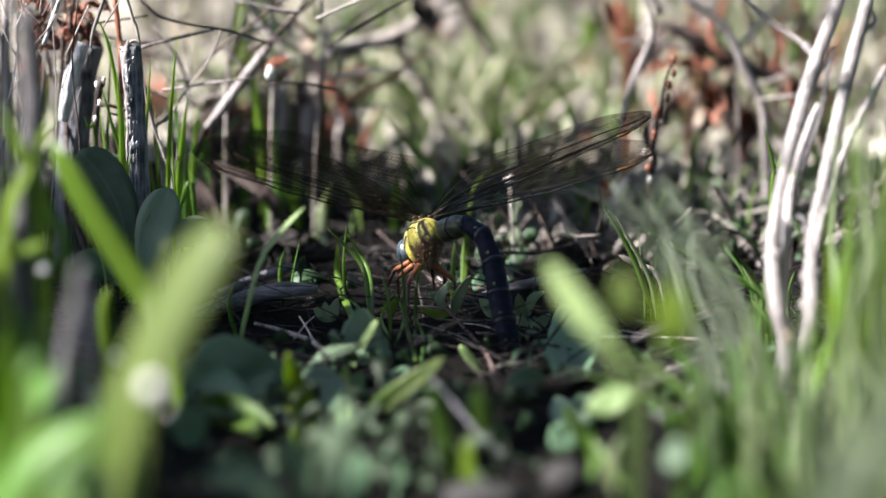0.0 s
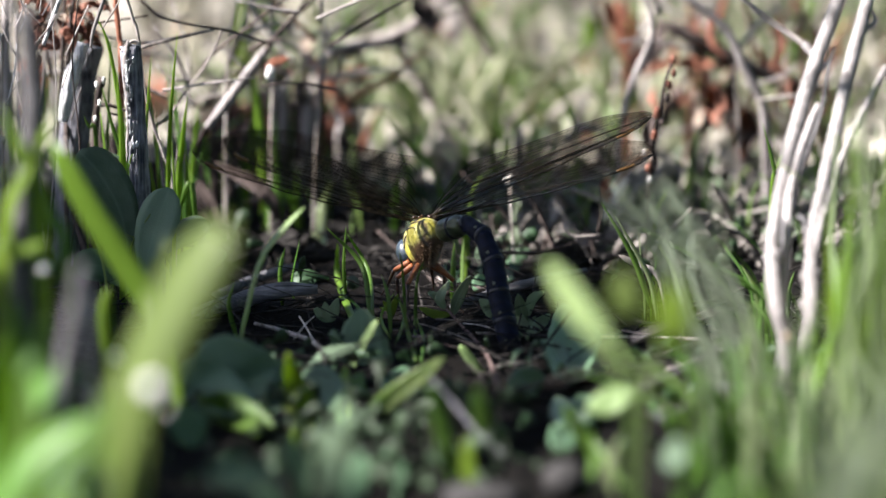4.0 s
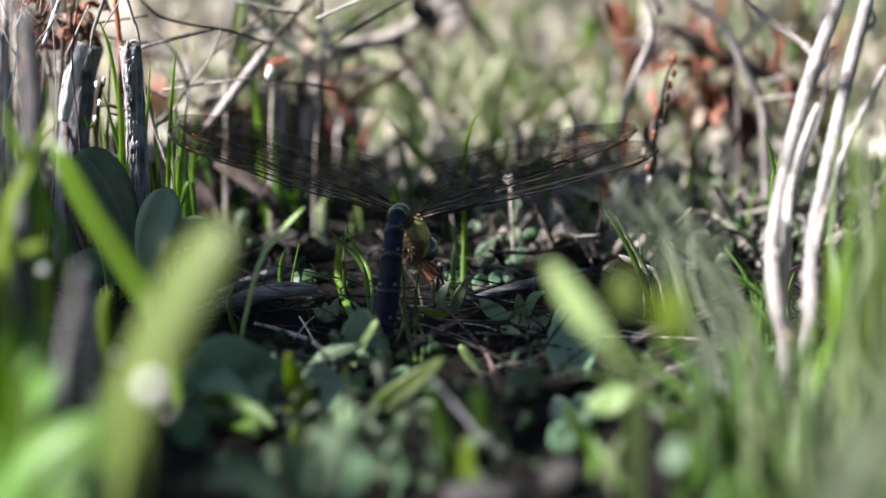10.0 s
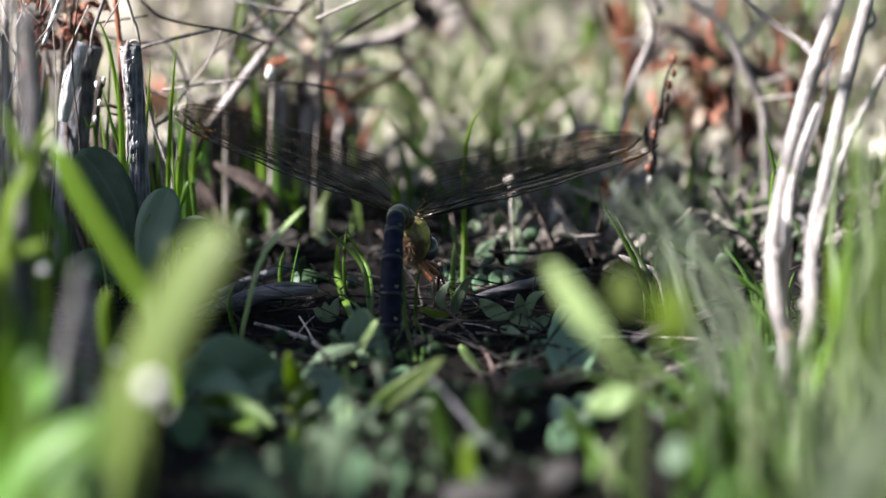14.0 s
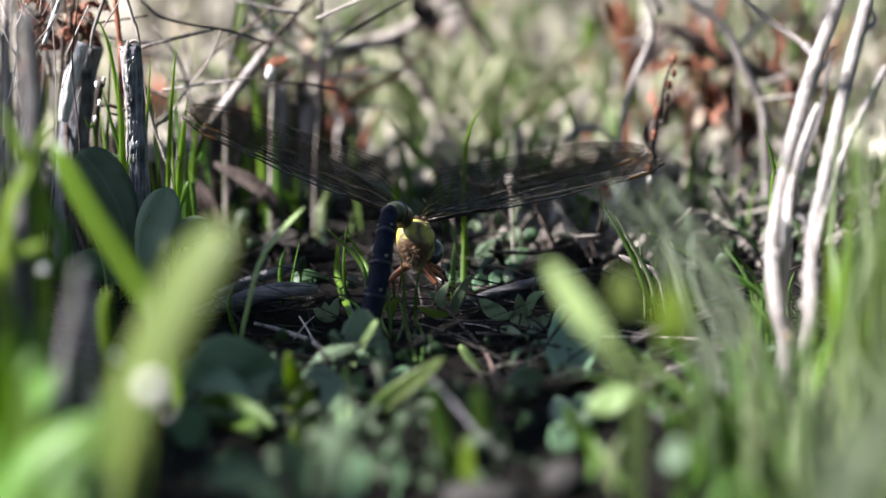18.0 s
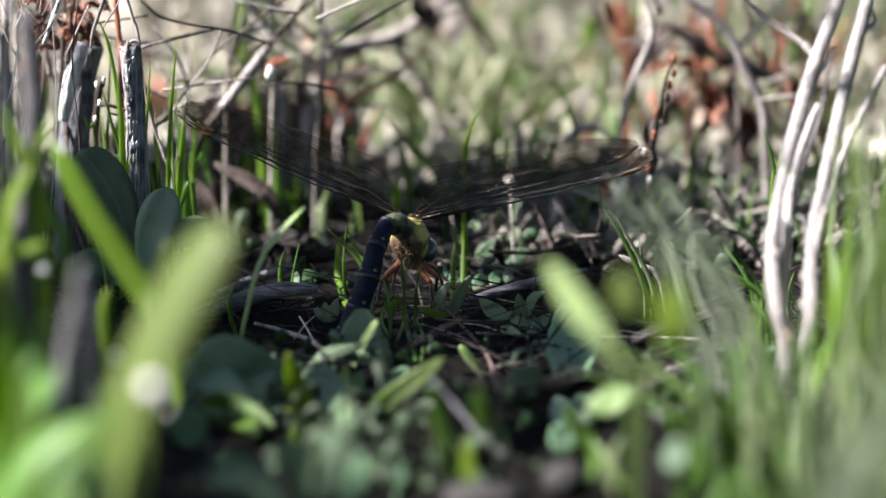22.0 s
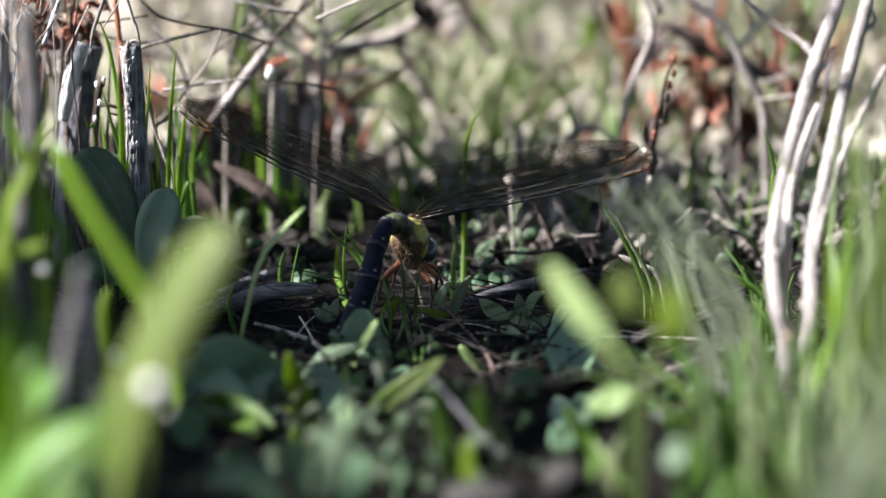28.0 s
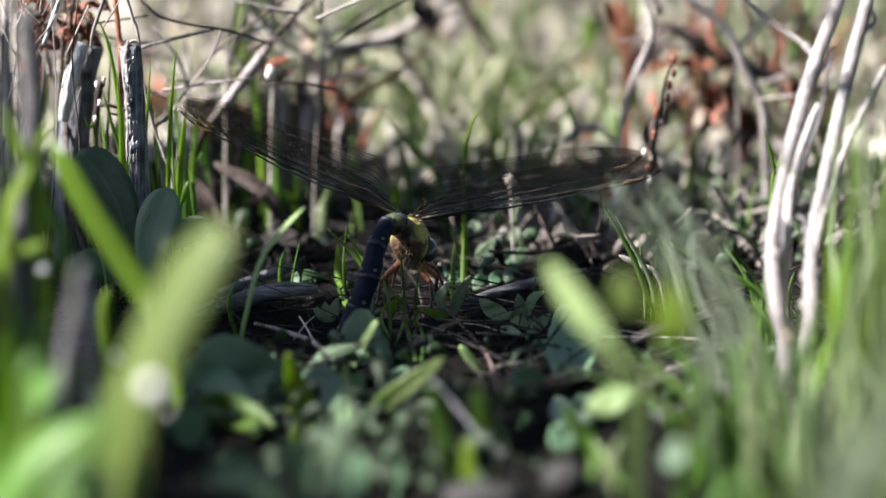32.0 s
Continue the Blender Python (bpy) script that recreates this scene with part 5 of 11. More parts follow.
t = thing('dead_stub', 'short pale dead stem stub', 'stalk', (28.3, 357, 0), 'dead stubs')
stem(t, [(29.4, 420, -2), (29.5, 420, 3.4), (29.9, 420, 11.6), (30, 420, 19.7)], [3.055, 3.055, 2.75], STRAW, 'shaft')

t = thing('dead_stub', 'short pale dead stem stub', 'stalk', (85.7, 420, 0), 'dead stubs')
stem(t, [(85.2, 420, -2), (85.3, 420, 16.1), (85.5, 420, 22.4), (85.6, 420, 28.7)], [3.595, 3.595, 3.235], STRAW, 'shaft')

t = thing('dead_stalk', 'dark brown dead stalk in shade', 'stalk', (-37.4, 170, 0), 'dead stubs')
stem(t, [(-38.2, 170, -2), (-37.9, 170, 12.2), (-37.2, 170, 20), (-36.4, 170, 27.8)], [1.125, 1.125, 0.785], TWIG_DARK, 'shaft')

t = thing('dead_stalk', 'dark brown dead stalk in shade', 'stalk', (-28.2, 127.4, 0), 'dead stubs')
stem(t, [(-30.7, 185.6, 0), (-30.9, 210, 6.3), (-29.9, 210, 15.9)], [0.735, 0.735, 0.515], TWIG_DARK, 'shaft')

t = thing('dead_stalk', 'dark brown dead stalk in shade', 'stalk', (-41.2, 136.6, 0), 'dead stubs')
stem(t, [(-44.3, 190, 0.8), (-43.6, 190, 13.9), (-42.6, 190, 27)], [0.575, 0.575, 0.4], TWIG_DARK, 'shaft')

t = thing('dead_stalk', 'dark brown dead stalk in shade', 'stalk', (-21.5, 127.4, 0), 'dead stubs')
stem(t, [(-23.5, 185.6, 0), (-24, 230, 2.1), (-23, 230, 10.5)], [0.675, 0.675, 0.47], TWIG_DARK, 'shaft')

t = thing('grass_tuft', 'lime green grass among dead stalks', 'grass', (-42.1, 110, 0), 'grass tufts')
blade(t, [(-41.4, 115, -2), (-41.7, 115, 9.9), (-42.7, 115, 23.3), (-44.4, 115, 37.3)], 3.43, GRASS_LIME)
blade(t, [(-38.3, 110, -2), (-38.6, 110, 10.6), (-39.3, 110, 22.6), (-40.2, 110, 32.5)], 2.36, GRASS)
blade(t, [(-47.1, 130, -2), (-46.5, 130, 11.9), (-45, 130, 25.5), (-46.2, 130, 40.4)], 1.88, GRASS_LIME)
blade(t, [(-29, 92.5, 0), (-28.7, 115, 3.2), (-26.3, 115, 10.6)], 3.16, GRASS_PALE)
blade(t, [(-39.7, 100, 0.1), (-39.9, 100, 8.1), (-41, 100, 13.3)], 2.59, GRASS)
blade(t, [(0.9, 110, -2), (-1.8, 110, 13.3), (-7.8, 110, 20.6), (-14.5, 110, 27.5)], 1.18, GRASS)
blade(t, [(32.1, 115, -2), (31, 115, 22), (28.6, 115, 30), (25.2, 115, 41.3)], 0.92, GRASS)
blade(t, [(-14.7, 264.1, 0), (-18.8, 320, 2.7), (-15.5, 320, 11)], 8.2, GRASS)
blade(t, [(-9.2, 185.6, 0), (-13, 252, 0), (-15.2, 300, 0.2)], 6.44, GRASS_LIME)
blade(t, [(-28.5, 76.1, 0), (-28, 100.9, 0), (-29.4, 110, 0.6)], 2.36, BROAD_PALE)
blade(t, [(-57.2, 300, -2), (-57, 300, 27.8), (-56.6, 300, 34.3), (-56.9, 300, 40.7)], 4.83, GRASS_LIME)

t = thing('pebble', 'pale sunlit pebble among dead leaves', 'stone', (-12.6, 221, 0), 'far pebbles')
lump(t, (-12.6, 221, 0), 5.62, STONE_PALE, 'pebble', squash=(1.4, 1, 0.6))

t = thing('pebble', 'pale sunlit pebble among dead leaves', 'stone', (24.8, 505.1, 0), 'far pebbles')
lump(t, (24.8, 505.1, 0), 5.47, STONE_PALE, 'pebble', squash=(1, 1, 1))

t = thing('pebble', 'pale sunlit pebble among dead leaves', 'stone', (-10.4, 492.4, 0), 'far pebbles')
lump(t, (-10.4, 492.4, 3.3), 6.50, STONE_PALE, 'pebble', squash=(1.1, 1, 1))

t = thing('pebble', 'pale sunlit pebble among dead leaves', 'stone', (66.8, 319.0, 0), 'far pebbles')
lump(t, (66.8, 319, 2), 3.93, STONE_PALE, 'pebble', squash=(1, 1, 1))

t = thing('pebble', 'pale sunlit pebble among dead leaves', 'stone', (71, 240, 0), 'far pebbles')
lump(t, (71, 240, 5), 5.15, STONE_PALE, 'pebble', squash=(1.3, 1, 0.8))

t = thing('pebble', 'pale sunlit pebble among dead leaves', 'stone', (-25.2, 385.1, 0), 'far pebbles')
lump(t, (-25.2, 385.1, 1.9), 3.83, STONE_PALE, 'pebble', squash=(1, 1, 1))

t = thing('pebble', 'pale sunlit pebble among dead leaves', 'stone', (-27.2, 620, 0), 'far pebbles')
lump(t, (-27.2, 620, 7.1), 8.45, STONE_PALE, 'pebble', squash=(1.3, 1, 0.8))

t = thing('pebble', 'pale sunlit pebble among dead leaves', 'stone', (83.3, 260, 0), 'far pebbles')
lump(t, (83.3, 260, 3.7), 4.02, STONE_PALE, 'pebble', squash=(1, 1, 1))

t = thing('pebble', 'pale sunlit pebble among dead leaves', 'stone', (-80.8, 312.9, 0), 'far pebbles')
lump(t, (-80.8, 312.9, 1.9), 2.94, STONE_PALE, 'pebble', squash=(1, 1, 1.3))

t = thing('pebble', 'pale sunlit pebble among dead leaves', 'stone', (90.3, 431.6, 0), 'far pebbles')
lump(t, (90.3, 431.6, 2.2), 5.46, STONE_PALE, 'pebble', squash=(1, 1, 0.8))

t = thing('pebble', 'pale sunlit pebble among dead leaves', 'stone', (-36.1, 460.6, 0), 'far pebbles')
lump(t, (-36.1, 460.6, 2.8), 5.59, STONE_PALE, 'pebble', squash=(1, 1, 1))

t = thing('pebble', 'pale sunlit pebble among dead leaves', 'stone', (91.2, 622.9, 0), 'far pebbles')
lump(t, (91.2, 622.9, 4.7), 9.36, STONE_PALE, 'pebble', squash=(1, 1, 1))

t = thing('dead_twig', 'forked grey-pink dead twig on dry litter', 'twig', (41.8, 110, 0))
stem(t, [(40.4, 110, -2), (40.7, 110, 10.6), (41.4, 110, 21.3), (42.4, 110, 29.2), (44.9, 110, 37.2), (48.3, 110, 45.1), (48.2, 110, 50.3), (46.3, 110, 56.2)], [0.525, 0.525, 0.59, 0.92, 0.72, 0.59, 0.525], STRAW, 'shaft', steps=26, rough=0.3)
stem(t, [(28.7, 118, 20.2), (32.7, 118, 23.2), (37, 118, 23.2)], [0.795, 1.19, 0.66], STRAW, 'side_twig')
stem(t, [(36.8, 114, 23.7), (39.8, 114, 21.4), (41.3, 114, 19.2)], [0.525, 0.395, 0.525], TWIG_PALE, 'side_twig')

t = thing('seed_stalk', 'dark thin stalk beaded with rust seed heads', 'stalk', (45.2, 52.6, 0))
stem(t, [(44.7, 60, -2), (44.9, 60, 8.9), (45.4, 60, 20.2), (47.5, 60, 33.9), (48.4, 60, 40.1), (50.7, 60, 46.3)], [0.37, 0.37, 0.43, 0.37, 0.31], TWIG_DARK, 'shaft', steps=22)
lump(t, (45, 58, 21.9), 0.95, RUST_DEEP, 'seed_head', squash=(0.8, 0.8, 1.3))
lump(t, (45.5, 58, 23.9), 0.74, TAN, 'seed_head', squash=(0.8, 0.8, 1.3))
lump(t, (44, 58, 25.4), 0.65, HUSK, 'seed_head', squash=(0.8, 0.8, 1.3))
lump(t, (46.7, 58, 34.1), 1.06, RUST_DEEP, 'seed_head', squash=(0.8, 0.8, 1.3))
lump(t, (47.9, 58, 32.3), 0.85, TWIG_DARK, 'seed_head', squash=(0.8, 0.8, 1.3))
lump(t, (49.3, 58, 40.3), 0.85, RUST_DEEP, 'seed_head', squash=(0.8, 0.8, 1.3))
lump(t, (50.3, 58, 42.8), 0.75, RUST_DEEP, 'seed_head', squash=(0.8, 0.8, 1.3))
lump(t, (46.2, 58, 29.2), 0.95, RUST_DEEP, 'seed_head', squash=(0.8, 0.8, 1.3))
lump(t, (48.8, 58, 37.2), 0.75, TWIG_DARK, 'seed_head', squash=(0.8, 0.8, 1.3))
lump(t, (45.3, 58, 19.4), 0.65, HUSK, 'seed_head', squash=(0.8, 0.8, 1.3))
lump(t, (50.2, 58, 45.9), 0.85, RUST_DEEP, 'seed_head', squash=(0.8, 0.8, 1.3))

t = thing('dead_leaf', 'orange dead leaf scrap hanging on a stalk', 'dead leaf', (37.2, 90, 0))
leaf(t, [(38, 92, 15.8), (37.2, 92, 12.5), (37.8, 92, 8.6)], 2.82, RUST, 'oval', 0, 0.4)
stem(t, [(39.6, 92, 1.4), (38.5, 92, 6.6), (38, 92, 17.1)], [0.32, 0.32, 0.255], TWIG, 'stalk')
leaf(t, [(46.6, 60, 26.7), (42, 66, 21.9), (36.7, 70, 15)], 2.01, TAN, 'oval', 20, 0.6, wave=0.3)
leaf(t, [(46.5, 60, 33.9), (45.1, 60, 29.4), (45.6, 60, 25.4)], 2.23, TWIG_DARK, 'oval', -20, 0.6, wave=0.3)
leaf(t, [(45.5, 58, 27.3), (46.3, 58, 23.2), (45.3, 58, 18.9)], 1.24, TWIG_DARK, 'oval', 0, 0.5, wave=0.3)

t = thing('dead_stalk', 'grey dead stalk behind the blades', 'stalk', (39, 80, 0))
stem(t, [(38.5, 110, 2.6), (40.7, 110, 8), (43, 110, 13.3)], [1.05, 1.18, 1.05], TWIG_PALE, 'shaft')

t = thing('dead_stalk', 'grey leaning dead stalk in shade', 'stalk', (19.3, 110, 0))
stem(t, [(16, 110, -0.1), (16.7, 110, 5.3), (17.4, 110, 9.3)], [0.785, 0.785, 0.655], TWIG, 'shaft')
stem(t, [(21.8, 105, -0.6), (25.1, 105, 3.4), (27.7, 105, 6)], [1.435, 1.305, 1.04], TWIG_PALE, 'side_stalk')
stem(t, [(28.8, 80, 5.8), (31.1, 80, 0.7), (32.5, 60.3, 0)], [0.885, 0.885, 0.76], TWIG, 'side_stalk')
stem(t, [(26.4, 105, 10), (27.1, 105, 8), (28.4, 105, 5.4)], [0.91, 1.04, 0.91], TAN, 'bud')

t = thing('dead_shrub', 'tangle of drooping rust-brown dead leaves on bare twigs', 'dead shrub', (67.7, 136.6, 0))
stem(t, [(76.8, 120, -2), (76.4, 120, 13.3), (75.4, 120, 28), (71.3, 120, 36.6), (66.4, 120, 46.5), (56.7, 120, 54.2)], [0.93, 1.13, 1.19, 1.06, 0.80], STRAW, 'limb', steps=24, rough=0.25)
stem(t, [(55, 160, 43.7), (66.6, 160, 37.6), (75, 160, 33.4), (83, 160, 30.3), (92.8, 160, 27.8)], [1.53, 1.88, 1.81, 1.53, 1.25], TWIG_DARK, 'limb', steps=18, rough=0.4)
leaf(t, [(49.9, 165, 30.3), (53.7, 168, 32.3), (58.1, 163, 34.2)], 2.79, RUST, 'oval', -40, 0.5, wave=0.22)
leaf(t, [(57.4, 165, 34), (62.6, 168, 33.2), (67.6, 163, 33.4)], 3.35, RUST, 'oval', -3, 0.5, wave=0.22)
leaf(t, [(65.2, 165, 33.7), (69.7, 168, 32.3), (72.4, 163, 32.5)], 2.51, RUST, 'oval', 34, 0.5, wave=0.22)
leaf(t, [(58.9, 165, 41.3), (64, 168, 38.7), (69.3, 163, 35.6)], 2.51, RUST, 'oval', -9, 0.5, wave=0.22)
leaf(t, [(70.9, 165, 32), (71.5, 168, 24.3), (70.3, 163, 17.3)], 4.20, TWIG_DARK, 'oval', 28, 0.5, wave=0.22)
leaf(t, [(67, 165, 28.4), (67.8, 168, 22.9), (66.9, 163, 18.4)], 5.60, RUST, 'oval', -15, 0.5, wave=0.22)
leaf(t, [(74.6, 165, 22.7), (74.4, 168, 15.8), (73.2, 163, 9.7)], 5.61, RUST, 'oval', 22, 0.5, wave=0.22)
leaf(t, [(77.7, 165, 21.9), (77.8, 168, 16.4), (76.6, 163, 11.9)], 3.36, TWIG_DARK, 'oval', -21, 0.5, wave=0.22)
leaf(t, [(81.5, 165, 28.9), (85.5, 168, 27.7), (88.9, 163, 28)], 4.19, RUST, 'oval', 16, 0.5, wave=0.22)
leaf(t, [(86.9, 165, 28.4), (90.8, 168, 26.9), (93.4, 163, 27.2)], 3.08, RUST, 'oval', -27, 0.5, wave=0.22)
leaf(t, [(89.1, 165, 26.1), (90.6, 168, 21.5), (89.6, 163, 17.9)], 2.80, TWIG_DARK, 'oval', 10, 0.5, wave=0.22)
leaf(t, [(62.5, 165, 26.9), (63.6, 168, 21.5), (63.9, 163, 17.3)], 3.08, TAN, 'oval', -33, 0.5, wave=0.22)
leaf(t, [(77.8, 165, 37.4), (79.8, 168, 33.4), (80.8, 163, 30.3)], 2.52, RUST, 'oval', 4, 0.5, wave=0.22)
leaf(t, [(72.2, 165, 35.9), (74.7, 168, 33.9), (76.3, 163, 33.1)], 2.79, RUST, 'oval', -39, 0.5, wave=0.22)
leaf(t, [(49, 270, 40.1), (50.6, 270, 30.7), (52, 270, 21.3)], 6.89, RUST, 'oval', -40, 0.5, wave=0.22)
leaf(t, [(53.4, 270, 33.9), (54.1, 270, 24.5), (52.6, 270, 15)], 4.70, RUST, 'oval', -15, 0.5, wave=0.22)
leaf(t, [(48.8, 270, 21.3), (48.6, 270, 15), (48, 270, 8.7)], 5.65, RUST, 'oval', 10, 0.5, wave=0.22)
leaf(t, [(44, 270, 41.1), (45.6, 270, 35.4), (47.8, 270, 30.7)], 5.63, RUST, 'oval', 35, 0.5, wave=0.22)
leaf(t, [(38.4, 270, 37), (39.4, 270, 30.7), (38.2, 270, 22.9)], 7.20, GRASS_LIME, 'oval', 60, 0.5, wave=0.22)
stem(t, [(73.1, 110, 30.5), (79.7, 110, 31.6), (85, 110, 31.9)], [0.59, 0.525, 0.46], TWIG, 'twig')

t = thing('leafy_shoot', 'lime green leaf on a dead twig', 'leaf', (67.2, 115, 0))
stem(t, [(69.9, 122, -0.5), (70, 122, 19.7), (68.7, 122, 38.5)], [0.4, 0.33, 0.265], TWIG, 'stalk')

# leaning grey-green bundle beside the reeds

t = thing('grass_tuft', 'grey-green bundle of fine leaning grass blades', 'grass', (53.5, -110, 0), 'soft grass tufts')
blade(t, [(45.5, -152, -2), (42.8, -152, 18.5), (36.9, -152, 30), (29.7, -152, 43.4), (23.2, -152, 46.7)], 0.78, GRASS_GREY, face=9, steps=9)
blade(t, [(45, -154.6, -2), (42.4, -154.6, 19.7), (36.6, -154.6, 30.4), (32.5, -154.6, 43.5), (27.6, -154.6, 48.3)], 0.8, GRASS_GREY, face=15, steps=9)
blade(t, [(56.8, -87.8, -2), (55.6, -87.8, 6.8), (50.9, -87.8, 19), (41.8, -87.8, 29.1), (34.9, -87.8, 34.4)], 0.86, GRASS_GREY, face=-11, steps=9)
blade(t, [(52.5, -129.3, -2), (50.3, -129.3, 15.4), (45.3, -129.3, 26.1), (39.7, -129.3, 39.9), (34.5, -129.3, 39.9)], 1.24, GRASS_GREY, face=-51, steps=9)
blade(t, [(55.5, -118.8, -2), (54.5, -118.8, 9.3), (50.8, -118.8, 24.3), (44.1, -118.8, 35.5), (39, -118.8, 41.9)], 1.34, GRASS_GREY, face=-69, steps=9)
blade(t, [(48.9, -122.4, -2), (45.9, -122.4, 14.9), (39.3, -122.4, 24.9), (37.6, -122.4, 35.2), (33.5, -122.4, 43.3)], 0.89, GRASS_GREY, face=-45, steps=9)
blade(t, [(55.6, -147.2, -2), (53, -147.2, 17.5), (47.2, -147.2, 29.2), (40.4, -147.2, 39), (34.2, -147.2, 46.8)], 0.78, GRASS_GREY, face=-48, steps=9)
blade(t, [(54.1, -101.4, -2), (51.1, -101.4, 10.6), (44.3, -101.4, 21.3), (43.1, -101.4, 34.7), (39.3, -101.4, 37)], 1.01, GRASS_GREY, face=-47, steps=9)
blade(t, [(42.7, -166.4, -2), (41, -166.4, 23.2), (37.2, -166.4, 32.4), (30.8, -166.4, 40.3), (25.7, -166.4, 45.3)], 1.34, GRASS_GREY, face=-88, steps=9)
blade(t, [(48.2, -106.4, -2), (47, -106.4, 7.5), (41.6, -106.4, 22.2), (39.6, -106.4, 30.5), (36, -106.4, 38.7)], 1.58, GRASS_GREY, face=-65, steps=9)
blade(t, [(50.9, -95.3, -2), (50, -95.3, 7.8), (46.7, -95.3, 20.3), (35.8, -95.3, 33.1), (28.8, -95.3, 41.4)], 0.43, GRASS_GREY, face=12, steps=9)
blade(t, [(50.6, -85, -2), (49.6, -85, 7.6), (46.4, -85, 18.5), (36.5, -85, 30.9), (30, -85, 38.6)], 0.86, GRASS_GREY, face=-68, steps=9)
blade(t, [(52.7, -127.6, -2), (50.5, -127.6, 15.9), (45.6, -127.6, 25.8), (37.2, -127.6, 38.5), (30.6, -127.6, 39.3)], 0.44, GRASS_GREY, face=11, steps=9)
blade(t, [(50.8, -102.4, -2), (49, -102.4, 8.5), (42.8, -102.4, 21.5), (41.7, -102.4, 33.6), (38.1, -102.4, 42.2)], 0.67, GRASS_GREY, face=26, steps=9)
blade(t, [(52.4, -158.3, -2), (49.9, -158.3, 21.7), (44.3, -158.3, 31.1), (39.7, -158.3, 43.2), (34.7, -158.3, 48.8)], 0.92, GRASS_GREY, face=-72, steps=9)
blade(t, [(41.8, -151.2, -2), (40.5, -151.2, 17.4), (37.6, -151.2, 29.8), (33.4, -151.2, 41.1), (29.9, -151.2, 43.4)], 0.65, GRASS_GREY, face=7, steps=9)
blade(t, [(48.7, -139.1, -2), (47.2, -139.1, 17.1), (43.8, -139.1, 27.8), (33.7, -139.1, 36), (27, -139.1, 41.5)], 0.54, GRASS_GREY, face=14, steps=9)
blade(t, [(48.7, -166.1, -2), (46.9, -166.1, 20.5), (42.8, -166.1, 32.4), (39.1, -166.1, 41.6), (35.2, -166.1, 49.5)], 1.52, GRASS_GREY, face=-80, steps=9)
blade(t, [(56.2, -140, -2), (53.3, -140, 14.7), (46.8, -140, 27.9), (46.3, -140, 36.1), (42.8, -140, 46.8)], 1.62, GRASS_GREY, face=-82, steps=9)
blade(t, [(42.9, -163, -2), (41.2, -163, 19.7), (37.4, -163, 31.9), (32.1, -163, 39.6), (27.6, -163, 49.4)], 0.7, GRASS_GREY, face=-88, steps=9)
blade(t, [(56.5, -98.2, -2), (55.8, -98.2, 5.7), (51.8, -98.2, 20.8), (41.5, -98.2, 29.7), (34.5, -98.2, 38)], 0.83, GRASS_GREY, face=-3, steps=9)
blade(t, [(47.6, -133.5, -2), (45.5, -133.5, 12.8), (40.5, -133.5, 26.8), (37.8, -133.5, 37.6), (34.1, -133.5, 46.6)], 0.43, GRASS_GREY, face=-26, steps=9)
blade(t, [(70.1, -169.6, -2), (70.1, -169.6, 16.8), (70.2, -169.6, 33), (71, -169.6, 54.9)], 2.42, GRASS_PALE, face=-51, steps=9)
blade(t, [(72, -112.7, -2), (71.7, -112.7, 5.4), (69.8, -112.7, 23.3), (69.8, -112.7, 45.4)], 1.09, GRASS_LIME, face=9, steps=9)
blade(t, [(75.6, -126.4, -2), (75.5, -126.4, 8.2), (74.8, -126.4, 25.6), (74.1, -126.4, 37.1)], 2.01, GRASS_LIME, face=-34, steps=9)
blade(t, [(69.4, -172.3, -2), (69.7, -172.3, 17.3), (70.4, -172.3, 33.5), (72.3, -172.3, 44.8)], 1.1, GRASS_LIME, face=-28, steps=9)
blade(t, [(68, -124.4, -2), (68, -124.4, 7.8), (67.9, -124.4, 25.3), (69.2, -124.4, 53.4)], 2.27, GRASS_LIME, face=-46, steps=9)
blade(t, [(77.5, -82.2, -0.7), (78.8, -82.2, 18), (84.3, -82.2, 51.8)], 1.28, GRASS_PALE, face=12, steps=9)
blade(t, [(69.5, -154.3, -2), (69.4, -154.3, 13.8), (69.2, -154.3, 30.4), (70.9, -154.3, 51.9)], 1.4, GRASS_PALE, face=38, steps=9)
blade(t, [(69.4, -156.1, -2), (69.5, -156.1, 14.1), (69.8, -156.1, 30.7), (72.8, -156.1, 54.2)], 1.77, GRASS_LIME, face=-16, steps=9)
blade(t, [(72.8, -154.8, -2), (72.7, -154.8, 13.9), (72.4, -154.8, 30.5), (73.7, -154.8, 47.7)], 1.63, GRASS_LIME, face=-43, steps=9)
blade(t, [(76.6, -101.4, -2), (76.5, -101.4, 3.2), (74.7, -101.4, 21.3), (71.6, -101.4, 51)], 2.06, GRASS_PALE, face=32, steps=9)
blade(t, [(62.8, -173, -2), (63.2, -173, 17.5), (64, -173, 33.6), (68.2, -173, 44.8)], 1.7, GRASS_PALE, face=-67, steps=9)
blade(t, [(69.9, -158.1, -2), (69.5, -158.1, 14.5), (68.5, -158.1, 31), (67.8, -158.1, 60.5)], 0.85, GRASS_PALE, face=15, steps=9)
blade(t, [(73.5, -153.6, -2), (73, -153.6, 13.6), (71.5, -153.6, 30.3), (70.7, -153.6, 50.1)], 1.69, GRASS_PALE, face=36, steps=9)
blade(t, [(70.3, -103.3, -2), (70.3, -103.3, 3.5), (70.6, -103.3, 21.7), (74.2, -103.3, 37.5)], 1.8, GRASS_PALE, face=31, steps=9)
blade(t, [(67.7, -152, -2), (67.7, -152, 13.3), (67.8, -152, 30), (71.5, -152, 45.5)], 1.19, GRASS_PALE, face=-20, steps=9)
